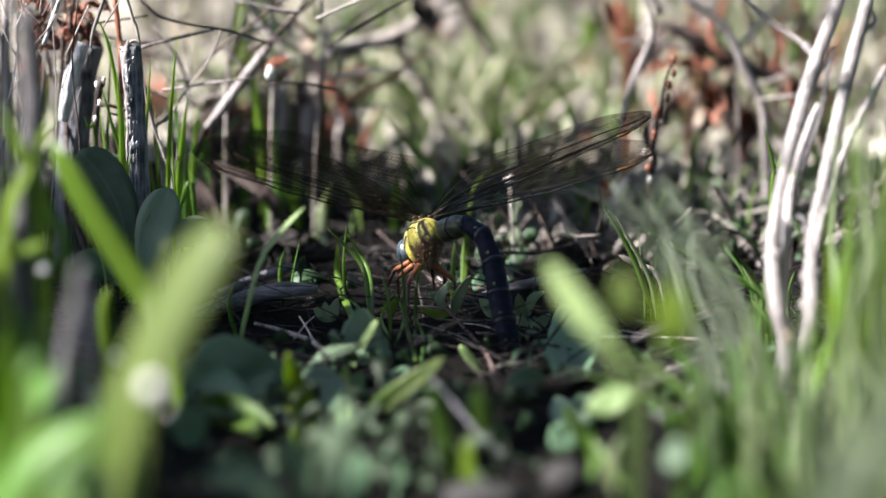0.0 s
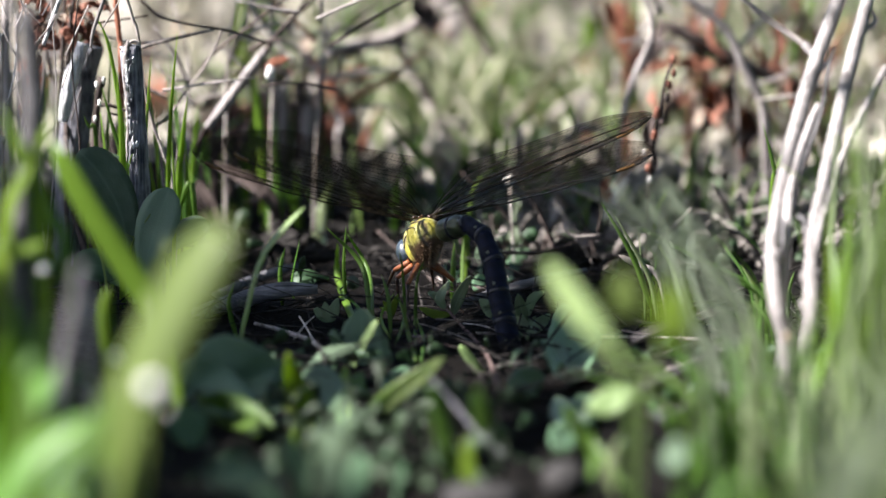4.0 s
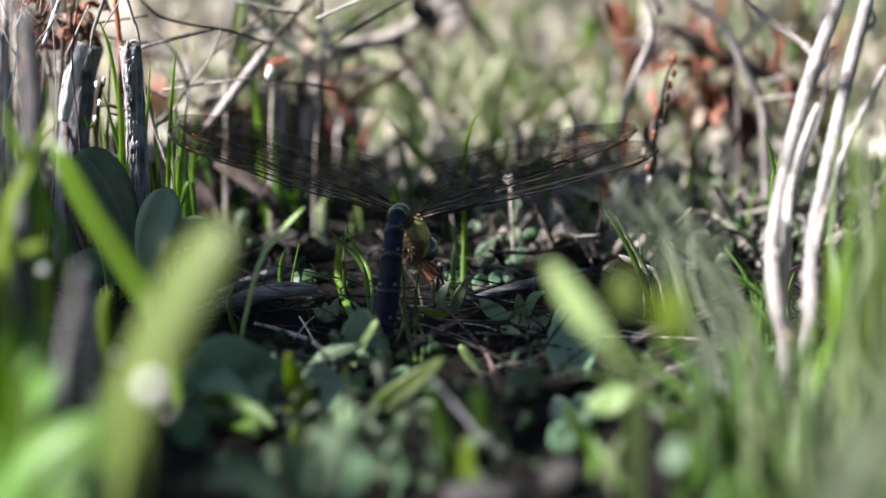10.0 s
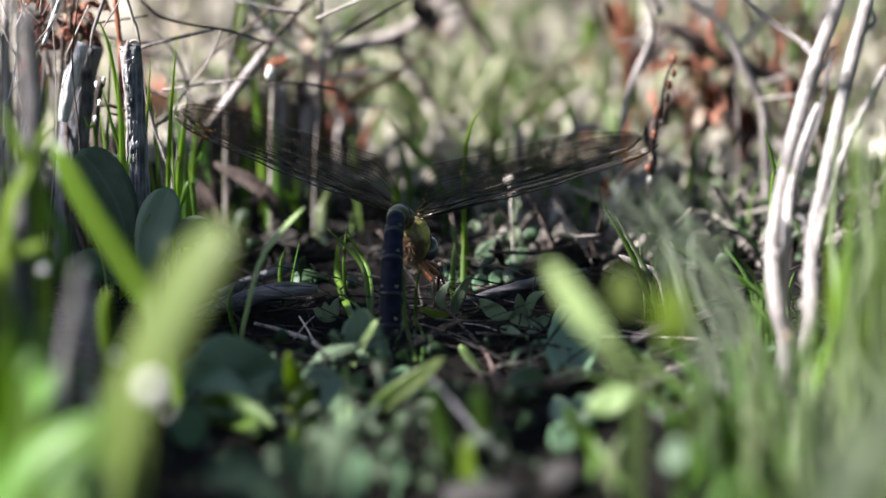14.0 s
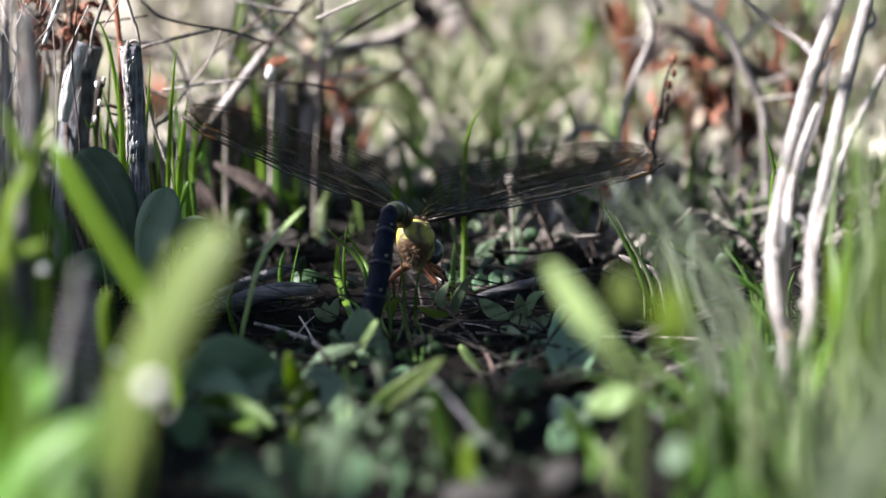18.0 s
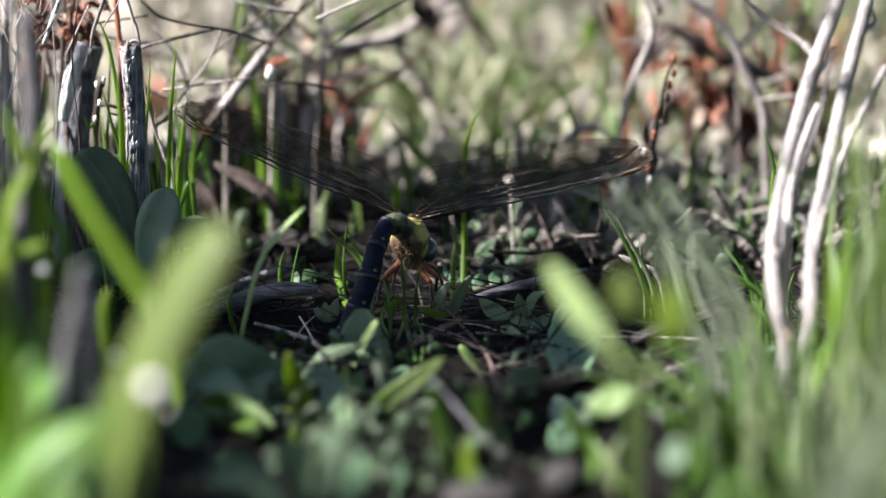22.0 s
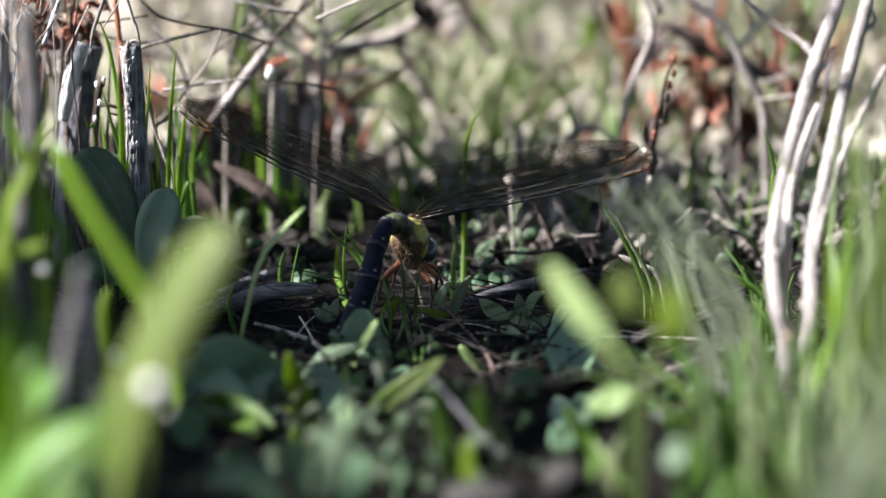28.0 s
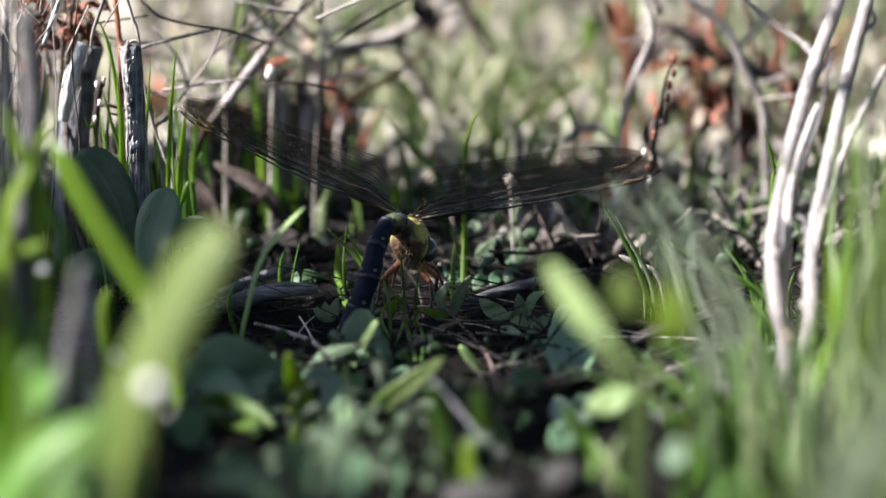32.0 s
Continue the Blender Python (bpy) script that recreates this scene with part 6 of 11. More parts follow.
blade(t, [(75.1, -101.2, -2), (75.1, -101.2, 3.1), (74.6, -101.2, 21.3), (77, -101.2, 42.7)], 2.39, GRASS_LIME, face=-36, steps=9)
blade(t, [(68.2, -114.5, -2), (68, -114.5, 5.8), (66.4, -114.5, 23.6), (65.8, -114.5, 40.3)], 1.94, GRASS_LIME, face=-39, steps=9)
blade(t, [(65.8, -136.4, -2), (65.7, -136.4, 10.2), (65.4, -136.4, 27.3), (67, -136.4, 37.5)], 2.24, GRASS_LIME, face=-49, steps=9)
blade(t, [(72, -86.4, 0.1), (70.7, -86.4, 18.8), (69.4, -86.4, 30.7)], 3.67, GRASS_PALE, face=-59, steps=9)
blade(t, [(66.7, -148.4, -2), (67.1, -148.4, 12.6), (68.4, -148.4, 29.4), (72, -148.4, 43.1)], 1.59, GRASS_PALE, face=-20, steps=9)
blade(t, [(71.5, -83.4, -0.4), (70.1, -83.4, 18.3), (70.6, -83.4, 47.3)], 3.92, GRASS_PALE, face=-82, steps=9)
blade(t, [(78.5, -115.6, -2), (78.3, -115.6, 6), (77.1, -115.6, 23.8), (78.6, -115.6, 40.3)], 3.26, GRASS_PALE, face=-73, steps=9)
blade(t, [(74.5, -125.3, -2), (74.1, -125.3, 7.9), (72.2, -125.3, 25.4), (69.8, -125.3, 57)], 3.52, GRASS_PALE, face=-70, steps=9)
blade(t, [(75.4, -126.6, -2), (75.3, -126.6, 8.2), (74.9, -126.6, 25.6), (74.5, -126.6, 53.5)], 1.86, GRASS_LIME, face=-20, steps=9)
blade(t, [(65.3, -166.4, -2), (65, -166.4, 16.2), (64.4, -166.4, 32.5), (63.8, -166.4, 60.7)], 3.46, GRASS_LIME, face=-88, steps=9)
blade(t, [(80.5, -95.4, 2), (78.8, -95.4, 20.3), (76.4, -95.4, 33.9)], 3.56, GRASS_PALE, face=-89, steps=9)
blade(t, [(70.2, -173.1, -2), (70.1, -173.1, 17.5), (69.9, -173.1, 33.6), (72.9, -173.1, 53.6)], 1.96, GRASS_PALE, face=-41, steps=9)
blade(t, [(78.2, -103.6, -2), (78.3, -103.6, 3.6), (79.2, -103.6, 21.7), (83.6, -103.6, 52.1)], 1.55, GRASS_LIME, face=-6, steps=9)
blade(t, [(74.8, -135, -2), (74.8, -135, 9.9), (74.9, -135, 27.1), (75.4, -135, 44.6)], 1.11, GRASS_PALE, face=12, steps=9)
blade(t, [(66.2, -167.2, -2), (66.6, -167.2, 16.3), (67.5, -167.2, 32.6), (72.2, -167.2, 60.3)], 1.02, GRASS_LIME, face=-4, steps=9)
blade(t, [(78.4, -89.5, 0.8), (78.5, -89.5, 19.3), (81.2, -89.5, 29.8)], 2.58, GRASS_PALE, face=-84, steps=9)
blade(t, [(68.1, -156, -2), (68.4, -156, 14.1), (69.3, -156, 30.7), (73.6, -156, 59.9)], 1.66, GRASS_LIME, face=28, steps=9)
blade(t, [(78.8, -85.6, 0), (77.9, -77.9, 17.3), (78.5, -77.9, 31.8)], 2.96, GRASS_PALE, face=-61, steps=9)
blade(t, [(74.1, -85.9, 0.1), (75.6, -85.9, 18.7), (82.7, -85.9, 29.6)], 1.24, GRASS_PALE, face=-43, steps=9)
blade(t, [(77.3, -114.3, -2), (77.4, -114.3, 5.7), (78, -114.3, 23.5), (82.6, -114.3, 49.1)], 2.54, GRASS_PALE, face=-68, steps=9)
blade(t, [(68.7, -156.8, -2), (68, -156.8, 14.2), (66.2, -156.8, 30.8), (64.5, -156.8, 50.2)], 1.35, GRASS_LIME, face=2, steps=9)
blade(t, [(73.7, -106.4, -2), (73.5, -106.4, 4.2), (71.8, -106.4, 22.2), (69.1, -106.4, 34.7)], 2.12, GRASS_LIME, face=28, steps=9)
blade(t, [(76.2, -126.2, -2), (76.5, -126.2, 8.1), (77.8, -126.2, 25.6), (82.3, -126.2, 40.7)], 2.12, GRASS_LIME, face=-86, steps=9)
blade(t, [(64.4, -172.9, -2), (63.9, -172.9, 17.5), (62.8, -172.9, 33.6), (64.1, -172.9, 60)], 1.53, GRASS_PALE, face=12, steps=9)
blade(t, [(73.1, -124.9, -2), (73.2, -124.9, 7.9), (73.6, -124.9, 25.4), (78.2, -124.9, 51.5)], 2.14, GRASS_PALE, face=-75, steps=9)
blade(t, [(75.2, -82.5, -0.6), (74.7, -82.5, 18.1), (77.8, -82.5, 48.1)], 1.46, GRASS_PALE, face=36, steps=9)
blade(t, [(64.7, -168.9, -2), (64.7, -168.9, 16.7), (64.6, -168.9, 32.9), (67.2, -168.9, 43.7)], 0.87, GRASS_PALE, face=7, steps=9)
blade(t, [(76.9, -106.1, -2), (77, -106.1, 4.1), (77.8, -106.1, 22.1), (82.3, -106.1, 48.8)], 1.92, GRASS_PALE, face=38, steps=9)
blade(t, [(67.4, -174.7, -2), (67, -174.7, 17.8), (66.2, -174.7, 33.9), (68.2, -174.7, 59.4)], 0.98, GRASS_PALE, face=-1, steps=9)

t = thing('grass_tuft', 'pale green grass blades at the foot of the reeds', 'grass', (57.4, -160, 0), 'soft grass tufts')
blade(t, [(64.2, -188.2, -2), (63.6, -188.2, 11.8), (62.3, -188.2, 19.1), (59.6, -188.2, 26.3)], 2.76, GRASS_LIME, face=-71, steps=9)
blade(t, [(50.5, -158.5, -2), (50.2, -158.5, 5.4), (49, -158.5, 14.4), (46.7, -158.5, 23.4)], 1.76, GRASS, face=-41, steps=9)
blade(t, [(52.3, -189.3, -2), (51.7, -189.3, 12), (50.3, -189.3, 23.6), (47.4, -189.3, 35.1)], 2.12, GRASS, face=-59, steps=9)
blade(t, [(57.6, -168.7, -2), (57.3, -168.7, 7.6), (56.3, -168.7, 18.2), (54.3, -168.7, 28.8)], 1.14, GRASS_PALE, face=5, steps=9)
blade(t, [(47.2, -193.7, -2), (46.9, -193.7, 13), (46.3, -193.7, 24.2), (45.3, -193.7, 35.4)], 1.3, GRASS_PALE, face=-53, steps=9)
blade(t, [(60.7, -162.9, -2), (60.4, -162.9, 6.3), (59.8, -162.9, 11.9), (58.6, -162.9, 17.4)], 3.44, GRASS_LIME, face=-65, steps=9)
blade(t, [(68.6, -149.5, -2), (68.6, -149.5, 3.4), (68.7, -149.5, 17.4), (69.1, -149.5, 31.3)], 3.02, GRASS_LIME, face=-77, steps=9)
blade(t, [(63.3, -154.3, -2), (63.4, -154.3, 4.4), (63.8, -154.3, 17.4), (65, -154.3, 30.2)], 1.1, GRASS_PALE, face=1, steps=9)
blade(t, [(55.7, -161.9, -2), (56, -161.9, 6.1), (57.2, -161.9, 18.3), (59.9, -161.9, 30.4)], 1.55, GRASS, face=-26, steps=9)
blade(t, [(62.4, -155.6, -2), (61.9, -155.6, 4.7), (60.4, -155.6, 11.6), (57.4, -155.6, 18.4)], 1.88, GRASS_PALE, face=-68, steps=9)
blade(t, [(57.5, -176.8, -2), (57.1, -176.8, 9.3), (56.2, -176.8, 18.1), (54.5, -176.8, 26.9)], 1.13, GRASS, face=4, steps=9)
blade(t, [(63.2, -165.1, -2), (63.3, -165.1, 6.8), (63.6, -165.1, 17.5), (64.4, -165.1, 28.1)], 1.6, GRASS_PALE, face=-31, steps=9)
blade(t, [(55.7, -138.8, 1.1), (56.6, -138.8, 11.1), (58.8, -138.8, 21.1)], 0.96, GRASS_PALE, face=9, steps=9)
blade(t, [(48.2, -166.8, -2), (48.3, -166.8, 7.1), (48.7, -166.8, 20.3), (49.8, -166.8, 33.4)], 1.64, GRASS_PALE, face=-16, steps=9)
blade(t, [(48.8, -135.4, 0.4), (49.6, -135.4, 13.2), (51.6, -135.4, 25.9)], 1.84, GRASS, face=-37, steps=9)
blade(t, [(64.9, -158.1, -2), (64.7, -158.1, 5.3), (63.7, -158.1, 16.6), (61.7, -158.1, 27.9)], 1.48, GRASS_PALE, steps=9)
blade(t, [(54.4, -133.8, 0), (54.8, -125.2, 7.9), (54.1, -125.2, 17.6)], 3.46, GRASS, face=-74, steps=9)
blade(t, [(56.2, -154.7, -2), (55.7, -154.7, 4.5), (54.3, -154.7, 10.4), (51.7, -154.7, 16.3)], 1.09, GRASS_PALE, face=-6, steps=9)
blade(t, [(47, -189.6, -2), (47.5, -189.6, 12.1), (48.6, -189.6, 16.9), (50.9, -189.6, 21.7)], 0.77, GRASS_PALE, face=6, steps=9)
blade(t, [(60.1, -129.5, -0.9), (60, -129.5, 8.8), (60, -129.5, 18.5)], 1.29, GRASS_PALE, face=-23, steps=9)
blade(t, [(55.5, -173.3, -2), (55.5, -173.3, 8.6), (55.4, -173.3, 21.5), (55.5, -173.3, 34.3)], 1.2, GRASS_PALE, steps=9)
blade(t, [(66.6, -161, -2), (66.6, -161, 5.9), (66.5, -161, 13.9), (66.4, -161, 21.8)], 1.05, GRASS_PALE, face=-28, steps=9)
blade(t, [(62, -133.8, 0), (63, -125.4, 12.4), (63.4, -125.4, 26.6)], 1.15, GRASS_LIME, face=-10, steps=9)
blade(t, [(61.1, -135.7, 0.4), (62.3, -135.7, 11.5), (65.1, -135.7, 22.5)], 2.6, GRASS_LIME, face=-65, steps=9)
blade(t, [(55.8, -163.1, -2), (55.9, -163.1, 6.3), (56.2, -163.1, 15), (57, -163.1, 23.7)], 2.41, GRASS_PALE, face=-56, steps=9)
blade(t, [(57.8, -166.9, -2), (57.8, -166.9, 7.2), (57.9, -166.9, 14.8), (58.2, -166.9, 22.4)], 2.82, GRASS_PALE, face=-53, steps=9)

# tangles of thin dead twigs behind

t = thing('twig_tangle', 'tangle of thin grey dead twigs in sun', 'twigs', (-48.1, 110, 0))
stem(t, [(-56.6, 71.6, 38.7), (-59.3, 71.6, 45.3), (-64.2, 71.6, 51.9)], [0.45, 0.45, 0.27], STRAW, 'twig', sides=6, steps=8)
stem(t, [(-31.2, 64.5, 55.5), (-36.8, 64.5, 56.2), (-45.3, 64.5, 58.1)], [0.435, 0.435, 0.26], STRAW, 'twig', sides=6, steps=8)
stem(t, [(-22.6, 53.4, 39.6), (-31.2, 53.4, 41.2), (-39.8, 53.4, 40.5)], [0.325, 0.325, 0.195], TWIG_DARK, 'twig', sides=6, steps=8)
stem(t, [(-60.8, 52, 39.7), (-49.9, 52, 41.4), (-40.7, 52, 42.5)], [0.285, 0.285, 0.17], STRAW, 'twig', sides=6, steps=8)
stem(t, [(-59.5, 128, 49), (-63.8, 128, 48.3), (-71.5, 128, 50.1)], [0.325, 0.325, 0.195], TWIG, 'twig', sides=6, steps=8)
stem(t, [(-63.4, 142.3, 36.3), (-69.4, 142.3, 38.2), (-74.7, 142.3, 39.2)], [0.515, 0.515, 0.31], STRAW, 'twig', sides=6, steps=8)
stem(t, [(-46.3, 133.4, 41.3), (-45, 133.4, 46.1), (-45.2, 133.4, 54.1)], [0.31, 0.31, 0.185], TWIG, 'twig', sides=6, steps=8)
stem(t, [(-45.6, 110.9, 37.8), (-50, 110.9, 42), (-55.3, 110.9, 44.1)], [0.41, 0.41, 0.245], STRAW, 'twig', sides=6, steps=8)
stem(t, [(-41.5, 143, 26.9), (-35.7, 143, 33.8), (-27.3, 143, 43.5)], [0.34, 0.34, 0.205], STRAW, 'twig', sides=6, steps=8)
stem(t, [(-34.7, 139.9, 39.2), (-41.7, 139.9, 45.1), (-48, 139.9, 54.2)], [0.53, 0.53, 0.32], TWIG, 'twig', sides=6, steps=8)
stem(t, [(-30, 137.6, 36.4), (-28.5, 137.6, 40.8), (-23.7, 137.6, 47.2)], [0.315, 0.315, 0.19], STRAW, 'twig', sides=6, steps=8)
stem(t, [(-59.4, 53.5, 50.1), (-68.6, 53.5, 50.3), (-77, 53.5, 52.6)], [0.305, 0.305, 0.185], STRAW, 'twig', sides=6, steps=8)
stem(t, [(-26, 145.9, 28.9), (-24.4, 145.9, 36.8), (-24.5, 145.9, 41.6)], [0.415, 0.415, 0.25], STRAW, 'twig', sides=6, steps=8)
stem(t, [(-29, 127.3, 40.7), (-20.3, 127.3, 41.7), (-14.6, 127.3, 42.6)], [0.395, 0.395, 0.24], STRAW, 'twig', sides=6, steps=8)
stem(t, [(-44.1, 118.5, 43.9), (-49.5, 118.5, 45.5), (-51.3, 118.5, 47.7)], [0.515, 0.515, 0.31], STRAW, 'twig', sides=6, steps=8)
stem(t, [(-31.7, 145.9, 33.1), (-26.5, 145.9, 38.5), (-18.6, 145.9, 41.3)], [0.52, 0.52, 0.315], TWIG, 'twig', sides=6, steps=8)
stem(t, [(-55, 61.9, 40.9), (-59.6, 61.9, 41.3), (-62.8, 61.9, 44.4)], [0.315, 0.315, 0.19], STRAW, 'twig', sides=6, steps=8)
stem(t, [(-44.2, 87.8, 48.3), (-38.7, 87.8, 50.7), (-33.6, 87.8, 50.3)], [0.435, 0.435, 0.26], TWIG, 'twig', sides=6, steps=8)
stem(t, [(-33.5, 126.4, 49.9), (-31.9, 126.4, 55.2), (-31.9, 126.4, 58.9)], [0.315, 0.315, 0.19], TWIG_DARK, 'twig', sides=6, steps=8)
stem(t, [(-36.4, 149, 41.7), (-24.8, 149, 43.2), (-15.4, 149, 44.6)], [0.5, 0.5, 0.3], TWIG, 'twig', sides=6, steps=8)
stem(t, [(-42.8, 101.7, 50.9), (-44.6, 101.7, 56.3), (-47.4, 101.7, 63.3)], [0.335, 0.335, 0.2], STRAW, 'twig', sides=6, steps=8)
stem(t, [(-61.5, 81.8, 34.5), (-69.1, 81.8, 38.2), (-74, 81.8, 39.3)], [0.505, 0.505, 0.305], TWIG, 'twig', sides=6, steps=8)
stem(t, [(-41.6, 144.7, 27.4), (-48.8, 144.7, 30.6), (-57.6, 144.7, 33.6)], [0.46, 0.46, 0.275], STRAW, 'twig', sides=6, steps=8)
stem(t, [(-27.4, 54.2, 55.1), (-18.8, 54.2, 58.8), (-10.9, 54.2, 62)], [0.31, 0.31, 0.185], STRAW, 'twig', sides=6, steps=8)
stem(t, [(-47.2, 113.2, 45.4), (-44.8, 113.2, 52.7), (-39.4, 113.2, 59.7)], [0.515, 0.515, 0.31], STRAW, 'twig', sides=6, steps=8)
stem(t, [(-50.7, 113.3, 36.2), (-42.6, 113.3, 38.8), (-36.2, 113.3, 42)], [0.425, 0.425, 0.255], TWIG_DARK, 'twig', sides=6, steps=8)
stem(t, [(-57.5, 132.5, 26), (-51.1, 132.5, 36), (-48.5, 132.5, 42.7)], [0.53, 0.53, 0.315], TWIG_DARK, 'twig', sides=6, steps=8)
stem(t, [(-54.9, 67.5, 34.7), (-57.8, 67.5, 38), (-61.6, 67.5, 40.5)], [0.38, 0.38, 0.225], STRAW, 'twig', sides=6, steps=8)
stem(t, [(-25.2, 117.9, 25.8), (-17.3, 117.9, 28.3), (-10, 117.9, 28.7)], [0.365, 0.365, 0.22], TWIG, 'twig', sides=6, steps=8)
stem(t, [(-24.8, 65.3, 48.1), (-16.8, 65.3, 53.3), (-6.7, 65.3, 59)], [0.415, 0.415, 0.25], TWIG_DARK, 'twig', sides=6, steps=8)
stem(t, [(-35.4, 96.1, 49.1), (-31.6, 96.1, 55), (-28.9, 96.1, 62)], [0.43, 0.43, 0.26], TWIG_DARK, 'twig', sides=6, steps=8)
stem(t, [(-62.4, 112.9, 26.8), (-56.4, 112.9, 30.8), (-49.4, 112.9, 32.1)], [0.495, 0.495, 0.295], TWIG, 'twig', sides=6, steps=8)
stem(t, [(-51.5, 144.2, 37), (-46.6, 144.2, 50.6), (-45.5, 144.2, 62.2)], [0.315, 0.315, 0.19], TWIG_DARK, 'twig', sides=6, steps=8)
stem(t, [(-29.3, 132.2, 40.1), (-20.1, 132.2, 41.7), (-7.4, 132.2, 41.3)], [0.41, 0.41, 0.245], STRAW, 'twig', sides=6, steps=8)
stem(t, [(-61.4, 100, -2), (-60.4, 100, 22.5), (-58.2, 100, 40.2), (-62, 100, 55.1)], [0.52, 0.465, 0.31], TWIG, 'twig', sides=6, steps=10)
stem(t, [(-50.3, 100, -2), (-50, 100, 22.5), (-49.4, 100, 40.2), (-47.2, 100, 55.1)], [0.52, 0.465, 0.31], TWIG, 'twig', sides=6, steps=10)
stem(t, [(-39.9, 100, -2), (-39.6, 100, 22.5), (-39, 100, 40.2), (-39.6, 100, 55.1)], [0.52, 0.465, 0.31], TWIG, 'twig', sides=6, steps=10)
stem(t, [(-29.9, 100, -2), (-29.2, 100, 22.5), (-27.6, 100, 40.2), (-27.8, 100, 55.1)], [0.52, 0.465, 0.31], TWIG, 'twig', sides=6, steps=10)

t = thing('twig_tangle', 'tangle of dark and rust dead twigs', 'twigs', (-32.1, 180, 0))
stem(t, [(-17.9, 140.3, 39.6), (-5.5, 140.3, 45.2), (5.8, 140.3, 49.7)], [0.38, 0.38, 0.23], TWIG_DARK, 'twig', sides=6, steps=8)
stem(t, [(-40.4, 222.5, 6.6), (-31.4, 222.5, 13.4), (-26.1, 222.5, 21.6)], [0.625, 0.625, 0.375], TWIG_DARK, 'twig', sides=6, steps=8)
stem(t, [(-27.8, 139.9, 42.9), (-21.1, 139.9, 46.4), (-14.7, 139.9, 51.5)], [0.375, 0.375, 0.225], TWIG_DARK, 'twig', sides=6, steps=8)
stem(t, [(-25.1, 154.4, 25), (-12.5, 154.4, 31.3), (-3.5, 154.4, 38.6)], [0.615, 0.615, 0.37], RUST, 'twig', sides=6, steps=8)
stem(t, [(-36.2, 157.7, 34.2), (-42.1, 157.7, 40.8), (-47.3, 157.7, 45.8)], [0.66, 0.66, 0.395], TWIG_PALE, 'twig', sides=6, steps=8)
stem(t, [(-29.8, 153.8, 30.7), (-36.8, 153.8, 41.4), (-44.5, 153.8, 50.6)], [0.475, 0.475, 0.285], STRAW, 'twig', sides=6, steps=8)
stem(t, [(-24, 168.8, 15.2), (-21.3, 168.8, 21.5), (-20.8, 168.8, 24.9)], [0.385, 0.385, 0.23], RUST, 'twig', sides=6, steps=8)
stem(t, [(-29.5, 138.9, 32.6), (-18.1, 138.9, 34.4), (-5.6, 138.9, 35.1)], [0.525, 0.525, 0.315], TWIG_PALE, 'twig', sides=6, steps=8)
stem(t, [(-28.5, 205.7, 24), (-22.3, 205.7, 26.8), (-17.4, 205.7, 26.7)], [0.635, 0.635, 0.38], RUST, 'twig', sides=6, steps=8)
stem(t, [(-34.9, 213.1, 11.7), (-43.6, 213.1, 12.6), (-52.5, 213.1, 14.1)], [0.55, 0.55, 0.33], STRAW, 'twig', sides=6, steps=8)
stem(t, [(-30.1, 132.2, 42.4), (-40.3, 132.2, 51.8), (-48.7, 132.2, 58.7)], [0.61, 0.61, 0.365], RUST, 'twig', sides=6, steps=8)
stem(t, [(-31.8, 196.1, 19.5), (-29, 196.1, 25.8), (-24.3, 196.1, 28.9)], [0.52, 0.52, 0.31], RUST, 'twig', sides=6, steps=8)
stem(t, [(-36.5, 215.3, 32.6), (-31, 215.3, 36.6), (-23.7, 215.3, 37.8)], [0.435, 0.435, 0.26], STRAW, 'twig', sides=6, steps=8)
stem(t, [(-27.9, 177.7, 28.3), (-16.3, 177.7, 27.3), (-2.6, 177.7, 28.7)], [0.42, 0.42, 0.25], TWIG_DARK, 'twig', sides=6, steps=8)
stem(t, [(-41.1, 175, -2), (-41.3, 175, 5.8), (-42.8, 175, 25.8), (-38.9, 175, 42.9)], [0.705, 0.635, 0.425], TWIG_DARK, 'twig', sides=6, steps=10)
stem(t, [(-34.6, 175, -2), (-34.5, 175, 5.8), (-33.6, 175, 25.8), (-38.1, 175, 42.9)], [0.705, 0.635, 0.425], TWIG_DARK, 'twig', sides=6, steps=10)
stem(t, [(-28, 175, -2), (-27.8, 175, 5.8), (-26.6, 175, 25.8), (-28.3, 175, 42.9)], [0.705, 0.635, 0.425], TWIG_DARK, 'twig', sides=6, steps=10)
stem(t, [(-20.8, 175, -2), (-21, 175, 5.8), (-22.3, 175, 25.8), (-17.6, 175, 42.9)], [0.705, 0.635, 0.425], TWIG_DARK, 'twig', sides=6, steps=10)

t = thing('twig_tangle', 'tangle of rust-brown dead twigs under dry leaves', 'twigs', (67.8, 175.3, 0))
stem(t, [(95.5, 198.8, 11.6), (90.4, 198.8, 13), (85.2, 198.8, 11.8)], [0.545, 0.545, 0.33], TWIG_DARK, 'twig', sides=6, steps=8)
stem(t, [(51.5, 125.9, 49.7), (46, 125.9, 61.8), (40.6, 125.9, 70.8)], [0.725, 0.725, 0.435], STRAW, 'twig', sides=6, steps=8)
stem(t, [(62, 208.7, 40.7), (54.8, 208.7, 45.3), (43.8, 208.7, 49)], [0.64, 0.64, 0.385], TWIG_PALE, 'twig', sides=6, steps=8)
stem(t, [(101.3, 232.1, 30.7), (91.7, 232.1, 33.2), (82.2, 232.1, 37.7)], [0.455, 0.455, 0.275], TWIG_DARK, 'twig', sides=6, steps=8)
stem(t, [(47.6, 139.3, 43.4), (53.6, 139.3, 53.2), (62.7, 139.3, 59.9)], [0.385, 0.385, 0.23], TWIG_PALE, 'twig', sides=6, steps=8)
stem(t, [(100.8, 245, 29.4), (100.5, 245, 34.9), (96.8, 245, 40.1)], [0.63, 0.63, 0.375], TWIG_DARK, 'twig', sides=6, steps=8)
